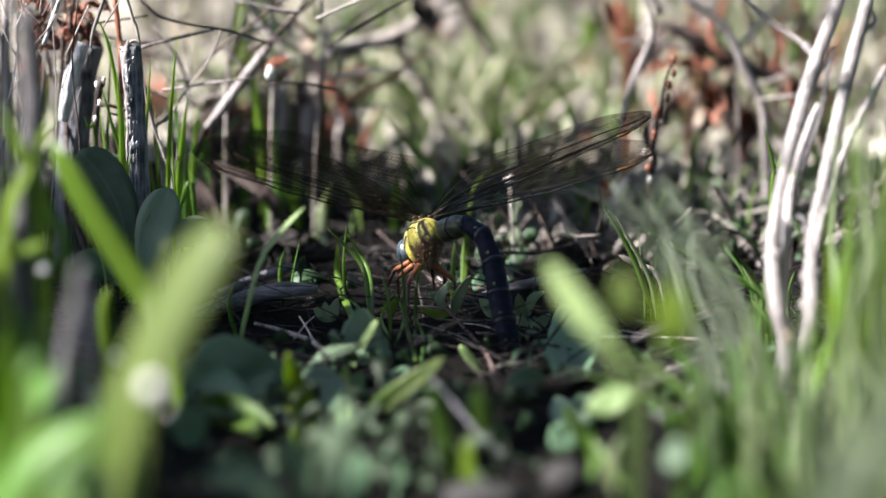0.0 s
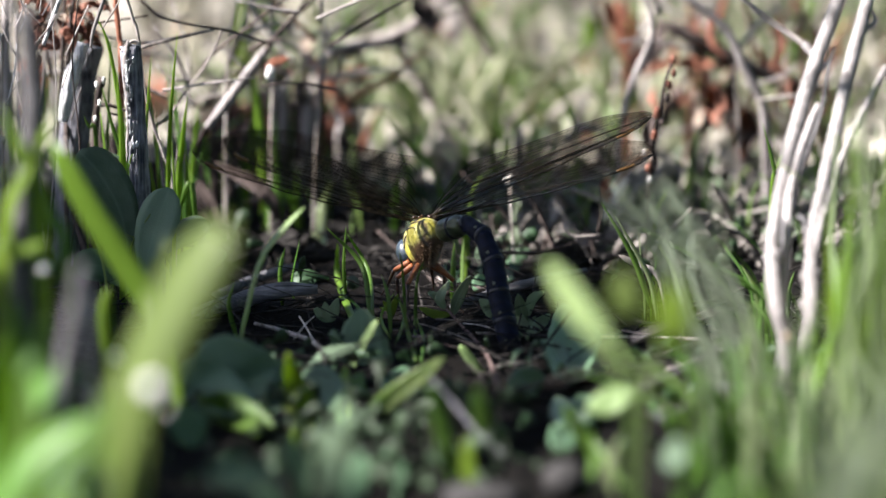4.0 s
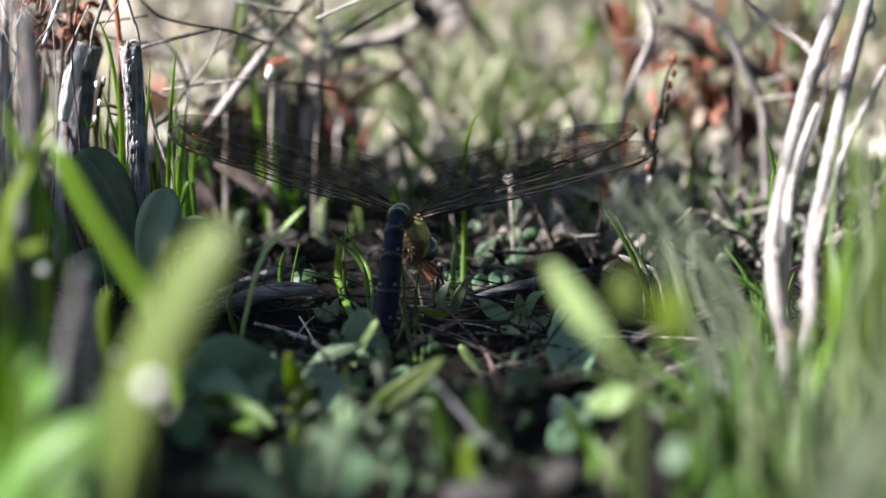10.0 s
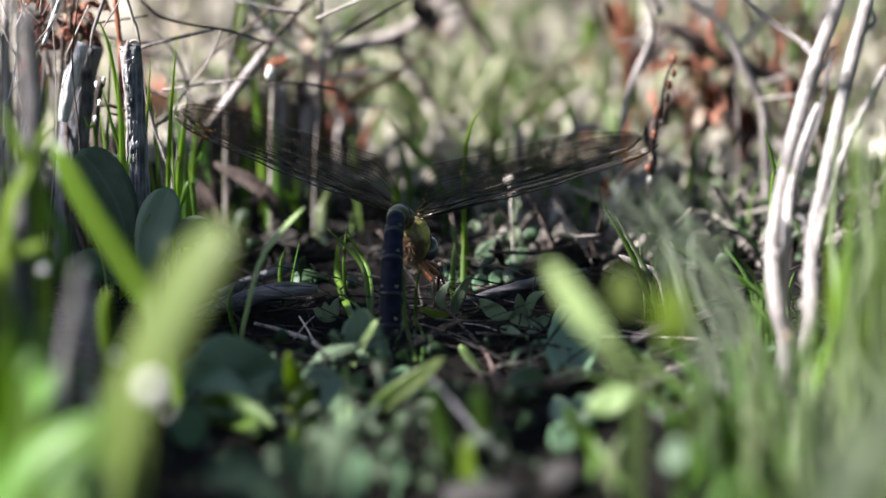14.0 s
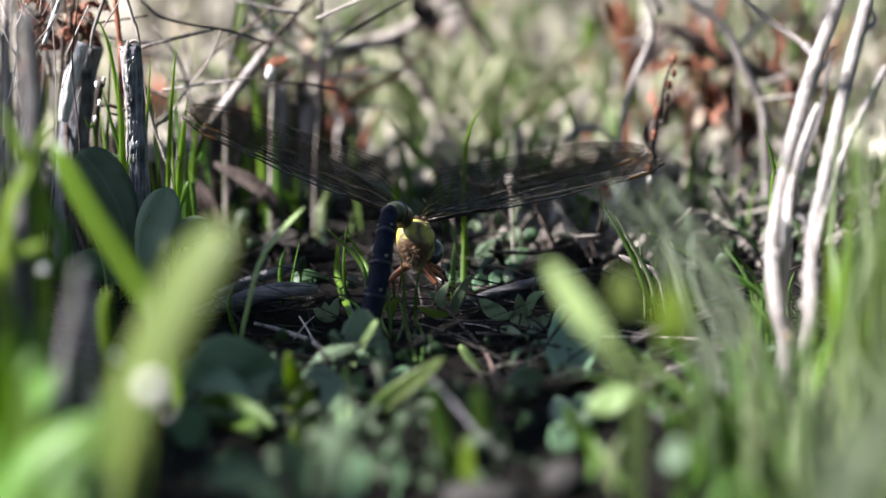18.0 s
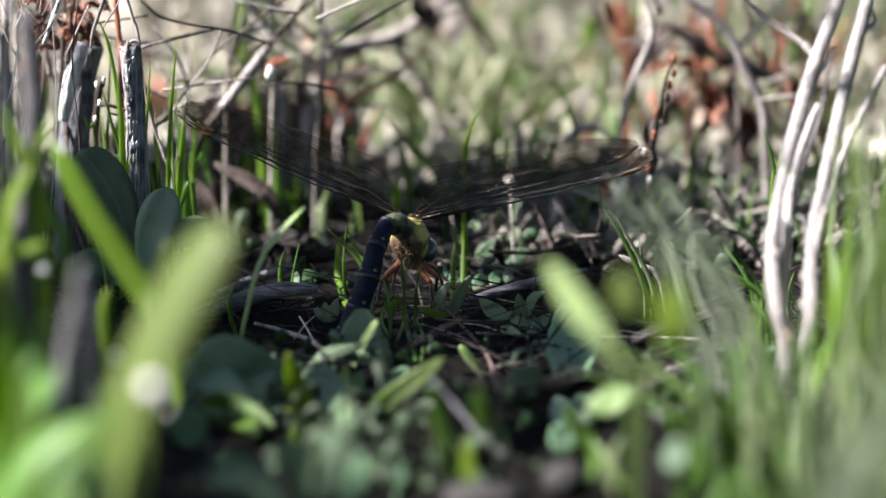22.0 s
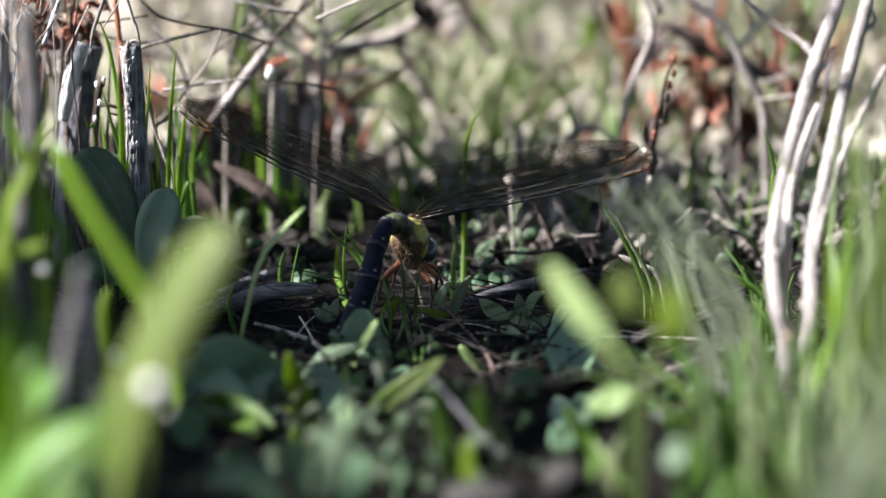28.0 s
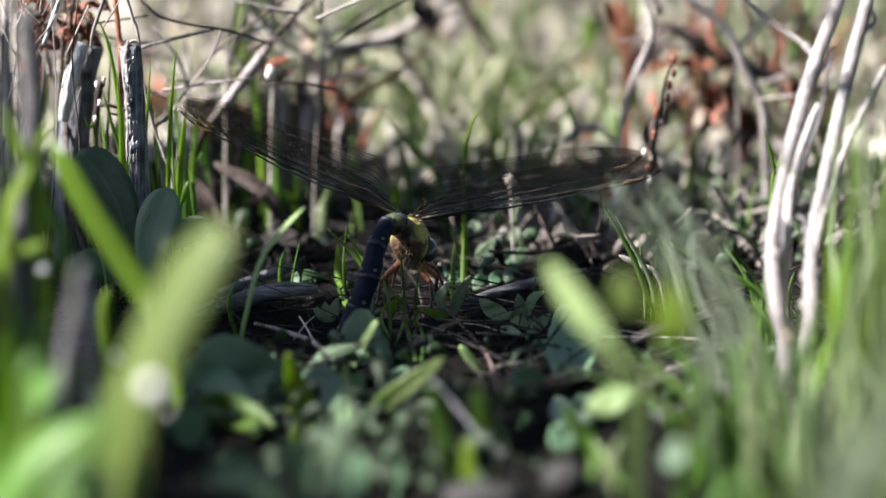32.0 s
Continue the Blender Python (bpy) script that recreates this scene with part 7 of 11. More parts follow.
stem(t, [(57.5, 234.3, 36.5), (47.3, 234.3, 39.8), (36.7, 234.3, 46.1)], [0.485, 0.485, 0.29], RUST, 'twig', sides=6, steps=8)
stem(t, [(93.5, 172.4, 40.5), (90.3, 172.4, 41.5), (84.6, 172.4, 43.8)], [0.36, 0.36, 0.215], TWIG_DARK, 'twig', sides=6, steps=8)
stem(t, [(90.6, 222.4, 8.7), (90.4, 222.4, 23.1), (86.3, 222.4, 36.7)], [0.525, 0.525, 0.315], TWIG_DARK, 'twig', sides=6, steps=8)
stem(t, [(41.4, 178.8, 36.7), (37.7, 178.8, 47.6), (37.3, 178.8, 58.8)], [0.48, 0.48, 0.29], TWIG_DARK, 'twig', sides=6, steps=8)
stem(t, [(75.7, 134.7, 32), (81, 134.7, 33.7), (84.4, 134.7, 36.5)], [0.34, 0.34, 0.205], STRAW, 'twig', sides=6, steps=8)
stem(t, [(90.3, 214, 11.6), (85, 214, 18.7), (78.7, 214, 24)], [0.735, 0.735, 0.44], TWIG_PALE, 'twig', sides=6, steps=8)
stem(t, [(59.7, 117.7, 41.8), (48.7, 117.7, 44), (41.3, 117.7, 43.9)], [0.445, 0.445, 0.265], STRAW, 'twig', sides=6, steps=8)
stem(t, [(54.6, 191.3, 12.5), (64.3, 191.3, 14.3), (73.5, 191.3, 15.9)], [0.46, 0.46, 0.275], STRAW, 'twig', sides=6, steps=8)
stem(t, [(104.8, 253.5, 28.9), (107.4, 253.5, 31.5), (110.8, 253.5, 36.4)], [0.73, 0.73, 0.44], RUST, 'twig', sides=6, steps=8)
stem(t, [(51.3, 214.9, 26.7), (53.8, 214.9, 31.5), (54.7, 214.9, 36.6)], [0.58, 0.58, 0.35], TWIG_DARK, 'twig', sides=6, steps=8)
stem(t, [(74.7, 241.5, 29.2), (69.3, 241.5, 28.4), (63.9, 241.5, 29.7)], [0.77, 0.77, 0.465], STRAW, 'twig', sides=6, steps=8)
stem(t, [(72.5, 155.3, 38.2), (76.9, 155.3, 43.9), (82.4, 155.3, 48.8)], [0.745, 0.745, 0.445], STRAW, 'twig', sides=6, steps=8)
stem(t, [(92.3, 190.8, 22), (80.9, 190.8, 27.2), (70.5, 190.8, 35.1)], [0.655, 0.655, 0.395], TWIG_DARK, 'twig', sides=6, steps=8)
stem(t, [(69.6, 194.9, 40.2), (71.9, 194.9, 46.4), (71.4, 194.9, 51)], [0.555, 0.555, 0.33], RUST, 'twig', sides=6, steps=8)
stem(t, [(57, 231.1, 6.4), (53.8, 231.1, 12), (51.9, 231.1, 15)], [0.5, 0.5, 0.3], RUST, 'twig', sides=6, steps=8)
stem(t, [(54.1, 257.9, 20), (51.4, 257.9, 27.1), (47.1, 257.9, 35)], [0.675, 0.675, 0.405], RUST, 'twig', sides=6, steps=8)
stem(t, [(98.8, 201.6, 12.5), (104.2, 201.6, 13.8), (107.7, 201.6, 14.8)], [0.425, 0.425, 0.255], TWIG_PALE, 'twig', sides=6, steps=8)
stem(t, [(74.2, 198.7, 17.7), (63, 198.7, 21.8), (54.7, 198.7, 23.1)], [0.505, 0.505, 0.305], TWIG_DARK, 'twig', sides=6, steps=8)
stem(t, [(51.9, 190, 30.2), (58.6, 190, 37.9), (65.8, 190, 44.7)], [0.73, 0.73, 0.44], TWIG_DARK, 'twig', sides=6, steps=8)
stem(t, [(90.1, 257.2, 5.1), (98, 257.2, 15.2), (109.1, 257.2, 24.3)], [0.84, 0.84, 0.505], TWIG_PALE, 'twig', sides=6, steps=8)
stem(t, [(91.8, 223.7, 39.9), (95.5, 223.7, 50.5), (101.5, 223.7, 60.5)], [0.61, 0.61, 0.365], RUST, 'twig', sides=6, steps=8)
stem(t, [(45, 249.7, 12.8), (47.7, 249.7, 20.7), (46.5, 249.7, 25.2)], [0.55, 0.55, 0.33], TWIG_PALE, 'twig', sides=6, steps=8)
stem(t, [(47, 185, -2), (47, 185, 5.9), (46.6, 185, 28.3), (43.9, 185, 47.6)], [0.785, 0.705, 0.47], RUST, 'twig', sides=6, steps=10)
stem(t, [(61.6, 185, -2), (61.8, 185, 5.9), (63.4, 185, 28.3), (62, 185, 47.6)], [0.785, 0.705, 0.47], RUST, 'twig', sides=6, steps=10)
stem(t, [(76.2, 185, -2), (76.5, 185, 5.9), (78.9, 185, 28.3), (76.3, 185, 47.6)], [0.785, 0.705, 0.47], RUST, 'twig', sides=6, steps=10)
stem(t, [(91.2, 185, -2), (91.2, 185, 5.9), (91.6, 185, 28.3), (90, 185, 47.6)], [0.785, 0.705, 0.47], RUST, 'twig', sides=6, steps=10)

t = thing('twig_tangle', 'tangle of fine dark dead twigs on shaded soil', 'twigs', (19.6, 68.1, 0))
stem(t, [(25.4, 37.1, 0), (35.9, 53.6, -0.6), (48.6, 53.6, 3.1)], [0.47, 0.47, 0.28], TWIG_DARK, 'twig', sides=6, steps=8)
stem(t, [(30.1, 72.7, 2.6), (26.7, 72.7, 4.6), (22.4, 72.7, 3.7)], [0.495, 0.495, 0.295], TWIG_DARK, 'twig', sides=6, steps=8)
stem(t, [(34.7, 46, 0), (38.6, 77.1, 0), (40.6, 106.7, 2.8)], [0.35, 0.35, 0.21], TWIG_DARK, 'twig', sides=6, steps=8)
stem(t, [(23.9, 26.7, 0), (31.9, 39.6, 0), (41.9, 47.1, 0)], [0.325, 0.325, 0.195], TWIG_DARK, 'twig', sides=6, steps=8)
stem(t, [(11.6, 92.9, 0), (9, 99.3, 3.7), (7.8, 99.3, 8.8)], [0.45, 0.45, 0.27], TWIG, 'twig', sides=6, steps=8)
stem(t, [(33.6, 50, 9), (34.3, 50, 12.5), (33.9, 50, 18.9)], [0.42, 0.42, 0.255], TWIG_DARK, 'twig', sides=6, steps=8)
stem(t, [(18.1, 95.7, -0.7), (16.6, 95.7, 5.8), (17.8, 95.7, 11.1)], [0.345, 0.345, 0.205], TWIG_DARK, 'twig', sides=6, steps=8)
stem(t, [(13.8, 41.1, 0), (16.5, 82.7, 0), (21.2, 98.2, 5.1)], [0.39, 0.39, 0.235], TWIG, 'twig', sides=6, steps=8)
stem(t, [(11.8, 33.1, 0), (7.7, 29.7, 0), (4.1, 36.3, 0)], [0.505, 0.505, 0.305], TWIG_DARK, 'twig', sides=6, steps=8)
stem(t, [(0.9, 24.2, 0), (-7.2, 67, 0), (-14.8, 77.7, 5)], [0.46, 0.46, 0.275], TWIG_DARK, 'twig', sides=6, steps=8)
stem(t, [(9.8, 44.4, 5.7), (20.4, 44.4, 5.4), (28.9, 44.4, 7.6)], [0.44, 0.44, 0.265], TWIG_DARK, 'twig', sides=6, steps=8)
stem(t, [(25.3, 58.7, 2.7), (20.7, 58.7, 12.9), (14.2, 58.7, 22)], [0.4, 0.4, 0.24], TWIG_DARK, 'twig', sides=6, steps=8)
stem(t, [(15, 94.9, 3.3), (15.8, 94.9, 6.4), (16.5, 94.9, 12.1)], [0.54, 0.54, 0.325], TWIG_DARK, 'twig', sides=6, steps=8)
stem(t, [(34.1, 45.7, 9), (28.1, 45.7, 8.8), (25.3, 45.7, 11.4)], [0.36, 0.36, 0.215], TWIG, 'twig', sides=6, steps=8)
stem(t, [(1.3, 31.2, 0), (-2.8, 52.8, -0.6), (-7.1, 52.8, -0.2)], [0.34, 0.34, 0.205], TWIG, 'twig', sides=6, steps=8)
stem(t, [(19.3, 72.2, 2.3), (13.1, 72.2, 10.3), (3.9, 72.2, 19.2)], [0.41, 0.41, 0.245], TWIG_DARK, 'twig', sides=6, steps=8)
stem(t, [(4.4, 77.1, -2), (4.2, 75, 4), (3.4, 68.1, 0), (1.9, 75, 9.1)], [0.565, 0.51, 0.34], TWIG_DARK, 'twig', sides=6, steps=10)
stem(t, [(14.4, 77.1, -2), (13.8, 75, 4), (11.9, 68.1, 0), (10.9, 75, 9.1)], [0.565, 0.51, 0.34], TWIG_DARK, 'twig', sides=6, steps=10)
stem(t, [(22.7, 77.1, -2), (23.3, 75, 4), (25.4, 68.1, 0), (21.6, 75, 9.1)], [0.565, 0.51, 0.34], TWIG_DARK, 'twig', sides=6, steps=10)
stem(t, [(32.3, 77.1, -2), (32.8, 75, 4), (34.4, 68.1, 0), (30.7, 75, 9.1)], [0.565, 0.51, 0.34], TWIG_DARK, 'twig', sides=6, steps=10)

t = thing('twig_tangle', 'tangle of pale dry twigs at the edge of the clearing', 'twigs', (-95.8, 110, 0))
stem(t, [(-97.5, 129.7, 24.9), (-105.1, 129.7, 24.5), (-109.1, 129.7, 27.1)], [0.525, 0.525, 0.315], TWIG_DARK, 'twig', sides=6, steps=8)
stem(t, [(-101.8, 106.1, 37.8), (-91.7, 106.1, 37.5), (-79.4, 106.1, 40.1)], [0.545, 0.545, 0.33], TWIG_PALE, 'twig', sides=6, steps=8)
stem(t, [(-95.6, 102, 28.5), (-95.7, 102, 36.1), (-98.3, 102, 44.8)], [0.605, 0.605, 0.36], TWIG_PALE, 'twig', sides=6, steps=8)
stem(t, [(-89.3, 96.9, 42.9), (-84, 96.9, 44.2), (-79.2, 96.9, 45.7)], [0.285, 0.285, 0.17], STRAW, 'twig', sides=6, steps=8)
stem(t, [(-87.5, 106.6, 26.6), (-86.8, 106.6, 31.3), (-88.7, 106.6, 35.7)], [0.565, 0.565, 0.34], TWIG_DARK, 'twig', sides=6, steps=8)
stem(t, [(-89.1, 99.6, 36), (-84.4, 99.6, 45.5), (-83.2, 99.6, 57)], [0.325, 0.325, 0.195], TWIG_DARK, 'twig', sides=6, steps=8)
stem(t, [(-89.7, 109.4, 40.4), (-90.5, 109.4, 47.3), (-88.2, 109.4, 51.9)], [0.4, 0.4, 0.24], STRAW, 'twig', sides=6, steps=8)
stem(t, [(-100.7, 134, 45.5), (-102.3, 134, 50.9), (-105.9, 134, 54.5)], [0.625, 0.625, 0.375], TWIG_PALE, 'twig', sides=6, steps=8)
stem(t, [(-88.2, 84.3, 38.7), (-89.3, 84.3, 45.6), (-90.2, 84.3, 53.7)], [0.445, 0.445, 0.265], TWIG_DARK, 'twig', sides=6, steps=8)
stem(t, [(-99.4, 100, -2), (-99.5, 100, 21.2), (-99.8, 100, 40.2), (-98.8, 100, 56.4)], [0.65, 0.585, 0.39], STRAW, 'twig', sides=6, steps=10)
stem(t, [(-95.5, 100, -2), (-94.3, 100, 21.2), (-91.7, 100, 40.2), (-90.8, 100, 56.4)], [0.65, 0.585, 0.39], STRAW, 'twig', sides=6, steps=10)
stem(t, [(-88.7, 100, -2), (-89.1, 100, 21.2), (-90, 100, 40.2), (-89.9, 100, 56.4)], [0.65, 0.585, 0.39], STRAW, 'twig', sides=6, steps=10)
stem(t, [(-83, 100, -2), (-83.9, 100, 21.2), (-86, 100, 40.2), (-79.7, 100, 56.4)], [0.65, 0.585, 0.39], STRAW, 'twig', sides=6, steps=10)

t = thing('dead_leaf_cluster', 'drooping rust-brown dead leaves on a bare shrub', 'dead leaves', (66.3, 155.5, 0))
stem(t, [(64.9, 155.5, 0), (67.6, 205, 10.6), (69.6, 205, 31.2), (73.8, 205, 48.8)], [0.875, 0.805, 0.655, 0.51], TWIG_DARK, 'stalk')
leaf(t, [(66.1, 223.2, 33.8), (65.1, 223.2, 30.4), (66, 223.2, 27)], 2.18, TWIG_DARK, 'oval', -47, 0.25, wave=0.35, steps=10)
leaf(t, [(49.2, 124, 45.5), (49.7, 124, 40.5), (46.8, 124, 35.4)], 3.05, TWIG_DARK, 'oval', -69, 0.25, wave=0.35, steps=10)
leaf(t, [(88.2, 166.4, 47.8), (88.5, 166.4, 43.4), (86, 166.4, 39)], 2.36, TAN, 'oval', 19, 0.5, wave=0.35, steps=10)
leaf(t, [(87.5, 120.6, 40.5), (87.1, 120.6, 36.8), (84, 120.6, 33.1)], 2.39, TAN, 'oval', 69, 0.25, wave=0.35, steps=10)
leaf(t, [(64.4, 120.1, 32.4), (65.9, 120.1, 28.5), (63.2, 120.1, 24.6)], 2.46, RUST_DEEP, 'oval', -19, 0.25, wave=0.35, steps=10)
leaf(t, [(80.8, 138.9, 34.7), (82.2, 138.9, 31), (80.3, 138.9, 27.3)], 3.23, TAN, 'oval', -7, 0.5, wave=0.35, steps=10)
leaf(t, [(75.8, 211, 21.7), (74.4, 211, 19.1), (72.6, 211, 16.6)], 2.85, TWIG_DARK, 'oval', 54, 0.25, wave=0.35, steps=10)
leaf(t, [(66.4, 225.7, 22.5), (66.1, 225.7, 16.9), (70.3, 225.7, 11.3)], 2.45, TWIG_DARK, 'oval', 67, 0.25, wave=0.35, steps=10)
leaf(t, [(93.1, 230.9, 20.6), (93.9, 230.9, 16.7), (96.6, 230.9, 12.8)], 2.20, RUST, 'oval', -30, 0.5, wave=0.35, steps=10)
leaf(t, [(66.2, 213, 42.6), (66.8, 213, 37.2), (67.9, 213, 31.7)], 2.96, RUST_DEEP, 'oval', -38, 0.25, wave=0.35, steps=10)
leaf(t, [(76.3, 220.7, 15.4), (76.5, 220.7, 11.5), (77.9, 220.7, 7.6)], 3.01, RUST_DEEP, 'oval', -10, 0.25, wave=0.35, steps=10)
leaf(t, [(67.6, 212.8, 17.6), (66.6, 212.8, 12.6), (66.2, 212.8, 7.5)], 2.82, TAN, 'oval', 41, 0.5, wave=0.35, steps=10)
leaf(t, [(98, 209.1, 16.6), (97.6, 209.1, 11.7), (98.3, 209.1, 6.7)], 2.32, RUST_DEEP, 'oval', 24, 0.25, wave=0.35, steps=10)
leaf(t, [(57.2, 135.9, 33.7), (57.7, 135.9, 31.1), (54.7, 135.9, 28.4)], 1.99, TWIG_DARK, 'oval', -70, 0.25, wave=0.35, steps=10)
leaf(t, [(60.4, 200.2, 34.9), (59.8, 200.2, 31.6), (60, 200.2, 28.3)], 2.74, RUST, 'oval', -65, 0.5, wave=0.35, steps=10)
leaf(t, [(51, 140.9, 30.1), (50.9, 140.9, 27.2), (51.3, 140.9, 24.3)], 3.38, RUST_DEEP, 'oval', -69, 0.25, wave=0.35, steps=10)
leaf(t, [(57.9, 189.3, 22.9), (56.2, 189.3, 19.9), (57.8, 189.3, 16.9)], 2.88, TAN, 'oval', 29, 0.25, wave=0.35, steps=10)
leaf(t, [(96.9, 228.1, 32.2), (95.6, 228.1, 27.5), (94.9, 228.1, 22.9)], 2.44, TWIG_DARK, 'oval', -62, 0.5, wave=0.35, steps=10)
leaf(t, [(89.3, 221.4, 40.9), (87.8, 221.4, 36), (91.5, 221.4, 31.1)], 3.12, RUST_DEEP, 'oval', 32, 0.25, wave=0.35, steps=10)
leaf(t, [(82.4, 124.2, 32.8), (83.4, 124.2, 29.4), (85.8, 124.2, 25.9)], 1.92, RUST_DEEP, 'oval', 18, 0.25, wave=0.35, steps=10)
leaf(t, [(71.5, 152.4, 23.5), (71.4, 152.4, 19.8), (75.3, 152.4, 16)], 3.13, TWIG_DARK, 'oval', -69, 0.5, wave=0.35, steps=10)
leaf(t, [(67.2, 181.6, 30.4), (66.6, 181.6, 25.1), (71, 181.6, 19.8)], 2.97, RUST_DEEP, 'oval', -44, 0.25, wave=0.35, steps=10)
leaf(t, [(93.6, 187.5, 41.3), (94.2, 187.5, 36.4), (90.5, 187.5, 31.4)], 2.57, RUST_DEEP, 'oval', -60, 0.25, wave=0.35, steps=10)
leaf(t, [(81.5, 153.4, 26.5), (81.5, 153.4, 24.4), (83, 153.4, 22.2)], 2.66, RUST, 'oval', 46, 0.5, wave=0.35, steps=10)
leaf(t, [(80.4, 132.2, 45.9), (80.8, 132.2, 41.1), (78.7, 132.2, 36.3)], 2.27, RUST_DEEP, 'oval', -19, 0.25, wave=0.35, steps=10)
leaf(t, [(92.4, 235.7, 19.3), (93.3, 235.7, 14.8), (96.7, 235.7, 10.2)], 3.17, TAN, 'oval', -47, 0.25, wave=0.35, steps=10)
leaf(t, [(68.2, 216.7, 28.1), (68, 216.7, 22.8), (66.7, 216.7, 17.5)], 2.36, RUST_DEEP, 'oval', -2, 0.25, wave=0.35, steps=10)
leaf(t, [(61.9, 203.6, 41.3), (62.8, 203.6, 36.7), (65.5, 203.6, 32.1)], 2.35, TAN, 'oval', -6, 0.25, wave=0.35, steps=10)
leaf(t, [(62.3, 201.1, 22.9), (61.7, 201.1, 20.4), (58.1, 201.1, 17.8)], 2.64, RUST, 'oval', -3, 0.5, wave=0.35, steps=10)
leaf(t, [(48.1, 156.2, 42.7), (48.2, 156.2, 39.8), (45.5, 156.2, 36.9)], 2.29, TAN, 'oval', -32, 0.25, wave=0.35, steps=10)
leaf(t, [(71.2, 209.5, 23.5), (71.9, 209.5, 21.1), (67.4, 209.5, 18.8)], 3.39, RUST_DEEP, 'oval', 47, 0.25, wave=0.35, steps=10)
leaf(t, [(72.7, 170.3, 38.1), (74.4, 170.3, 33.3), (69, 170.3, 28.5)], 2.66, TAN, 'oval', -18, 0.5, wave=0.35, steps=10)
leaf(t, [(66.9, 212, 33), (66.6, 212, 28.6), (63.7, 212, 24.2)], 3.35, TWIG_DARK, 'oval', 31, 0.25, wave=0.35, steps=10)
leaf(t, [(90.3, 156.5, 36.4), (91.3, 156.5, 33.1), (87.1, 156.5, 29.7)], 3.80, RUST_DEEP, 'oval', 58, 0.25, wave=0.35, steps=10)
leaf(t, [(80.8, 136.4, 38.9), (79.8, 136.4, 35.9), (83.6, 136.4, 33)], 2.26, RUST_DEEP, 'oval', -13, 0.25, wave=0.35, steps=10)
leaf(t, [(84.1, 151.1, 27.4), (85.5, 151.1, 23.4), (86.9, 151.1, 19.4)], 2.56, TWIG_DARK, 'oval', 33, 0.25, wave=0.35, steps=10)
leaf(t, [(80.9, 161.1, 22.4), (79.4, 161.1, 19.7), (79.7, 161.1, 17)], 2.27, TAN, 'oval', 10, 0.5, wave=0.35, steps=10)
leaf(t, [(55.8, 169.1, 23.5), (55, 169.1, 19.3), (52.5, 169.1, 15.2)], 3.3, TWIG_DARK, 'oval', 32, 0.25, wave=0.35, steps=10)
leaf(t, [(95, 181.8, 34), (95.5, 181.8, 30.2), (95.8, 181.8, 26.4)], 2.67, TAN, 'oval', -30, 0.25, wave=0.35, steps=10)
leaf(t, [(62.9, 155.5, 41.1), (62.8, 155.5, 36.9), (63.2, 155.5, 32.6)], 2.02, RUST, 'oval', 23, 0.5, wave=0.35, steps=10)
leaf(t, [(84.6, 214.1, 16.7), (84.7, 214.1, 13), (86.9, 214.1, 9.3)], 2.57, TWIG_DARK, 'oval', -5, 0.25, wave=0.35, steps=10)
leaf(t, [(78.8, 233.1, 16.3), (77.9, 233.1, 13.5), (77.7, 233.1, 10.7)], 2.03, TWIG_DARK, 'oval', -11, 0.25, wave=0.35, steps=10)
leaf(t, [(72.3, 214.9, 24.2), (72.6, 214.9, 20.1), (71.5, 214.9, 16)], 2.78, TWIG_DARK, 'oval', 35, 0.5, wave=0.35, steps=10)
leaf(t, [(48.4, 176.2, 38), (49.3, 176.2, 34.7), (45.4, 176.2, 31.4)], 2.68, RUST_DEEP, 'oval', -47, 0.25, wave=0.35, steps=10)
leaf(t, [(64.6, 180, 36.3), (64.8, 180, 32.9), (65.1, 180, 29.5)], 3.1, TAN, 'oval', 27, 0.5, wave=0.35, steps=10)
leaf(t, [(56.6, 175.7, 25.8), (57.9, 175.7, 22.5), (59.1, 175.7, 19.3)], 2.90, TWIG_DARK, 'oval', 42, 0.25, wave=0.35, steps=10)
leaf(t, [(83.8, 196, 21.1), (82.7, 196, 18.3), (85.8, 196, 15.5)], 3.76, RUST_DEEP, 'oval', -52, 0.25, wave=0.35, steps=10)
leaf(t, [(51.8, 228, 37.6), (50.9, 228, 33.3), (54.5, 228, 29)], 2.44, RUST, 'oval', 27, 0.5, wave=0.35, steps=10)
leaf(t, [(87.7, 131.7, 28.7), (86.3, 131.7, 23.8), (87.9, 131.7, 18.8)], 2.61, TAN, 'oval', -30, 0.25, wave=0.35, steps=10)
leaf(t, [(83.2, 136.4, 33.6), (83.3, 136.4, 29.4), (84.8, 136.4, 25.3)], 2.19, RUST_DEEP, 'oval', -51, 0.25, wave=0.35, steps=10)
leaf(t, [(93.2, 157.9, 46.7), (94.5, 157.9, 42.6), (90.6, 157.9, 38.5)], 2.25, TWIG_DARK, 'oval', -32, 0.5, wave=0.35, steps=10)
leaf(t, [(66.7, 126.9, 31.5), (66.1, 126.9, 29.1), (65, 126.9, 26.7)], 2.58, TWIG_DARK, 'oval', -69, 0.25, wave=0.35, steps=10)
leaf(t, [(98.9, 208.1, 24.5), (100.2, 208.1, 19.4), (97.8, 208.1, 14.2)], 2.60, RUST_DEEP, 'oval', 38, 0.25, wave=0.35, steps=10)
leaf(t, [(84.8, 158.8, 36.3), (84.8, 158.8, 31.8), (84.7, 158.8, 27.4)], 3.26, TAN, 'oval', -64, 0.5, wave=0.35, steps=10)
leaf(t, [(59.8, 205.6, 25), (60.1, 205.6, 22.2), (64.2, 205.6, 19.4)], 2.24, TAN, 'oval', -32, 0.25, wave=0.35, steps=10)
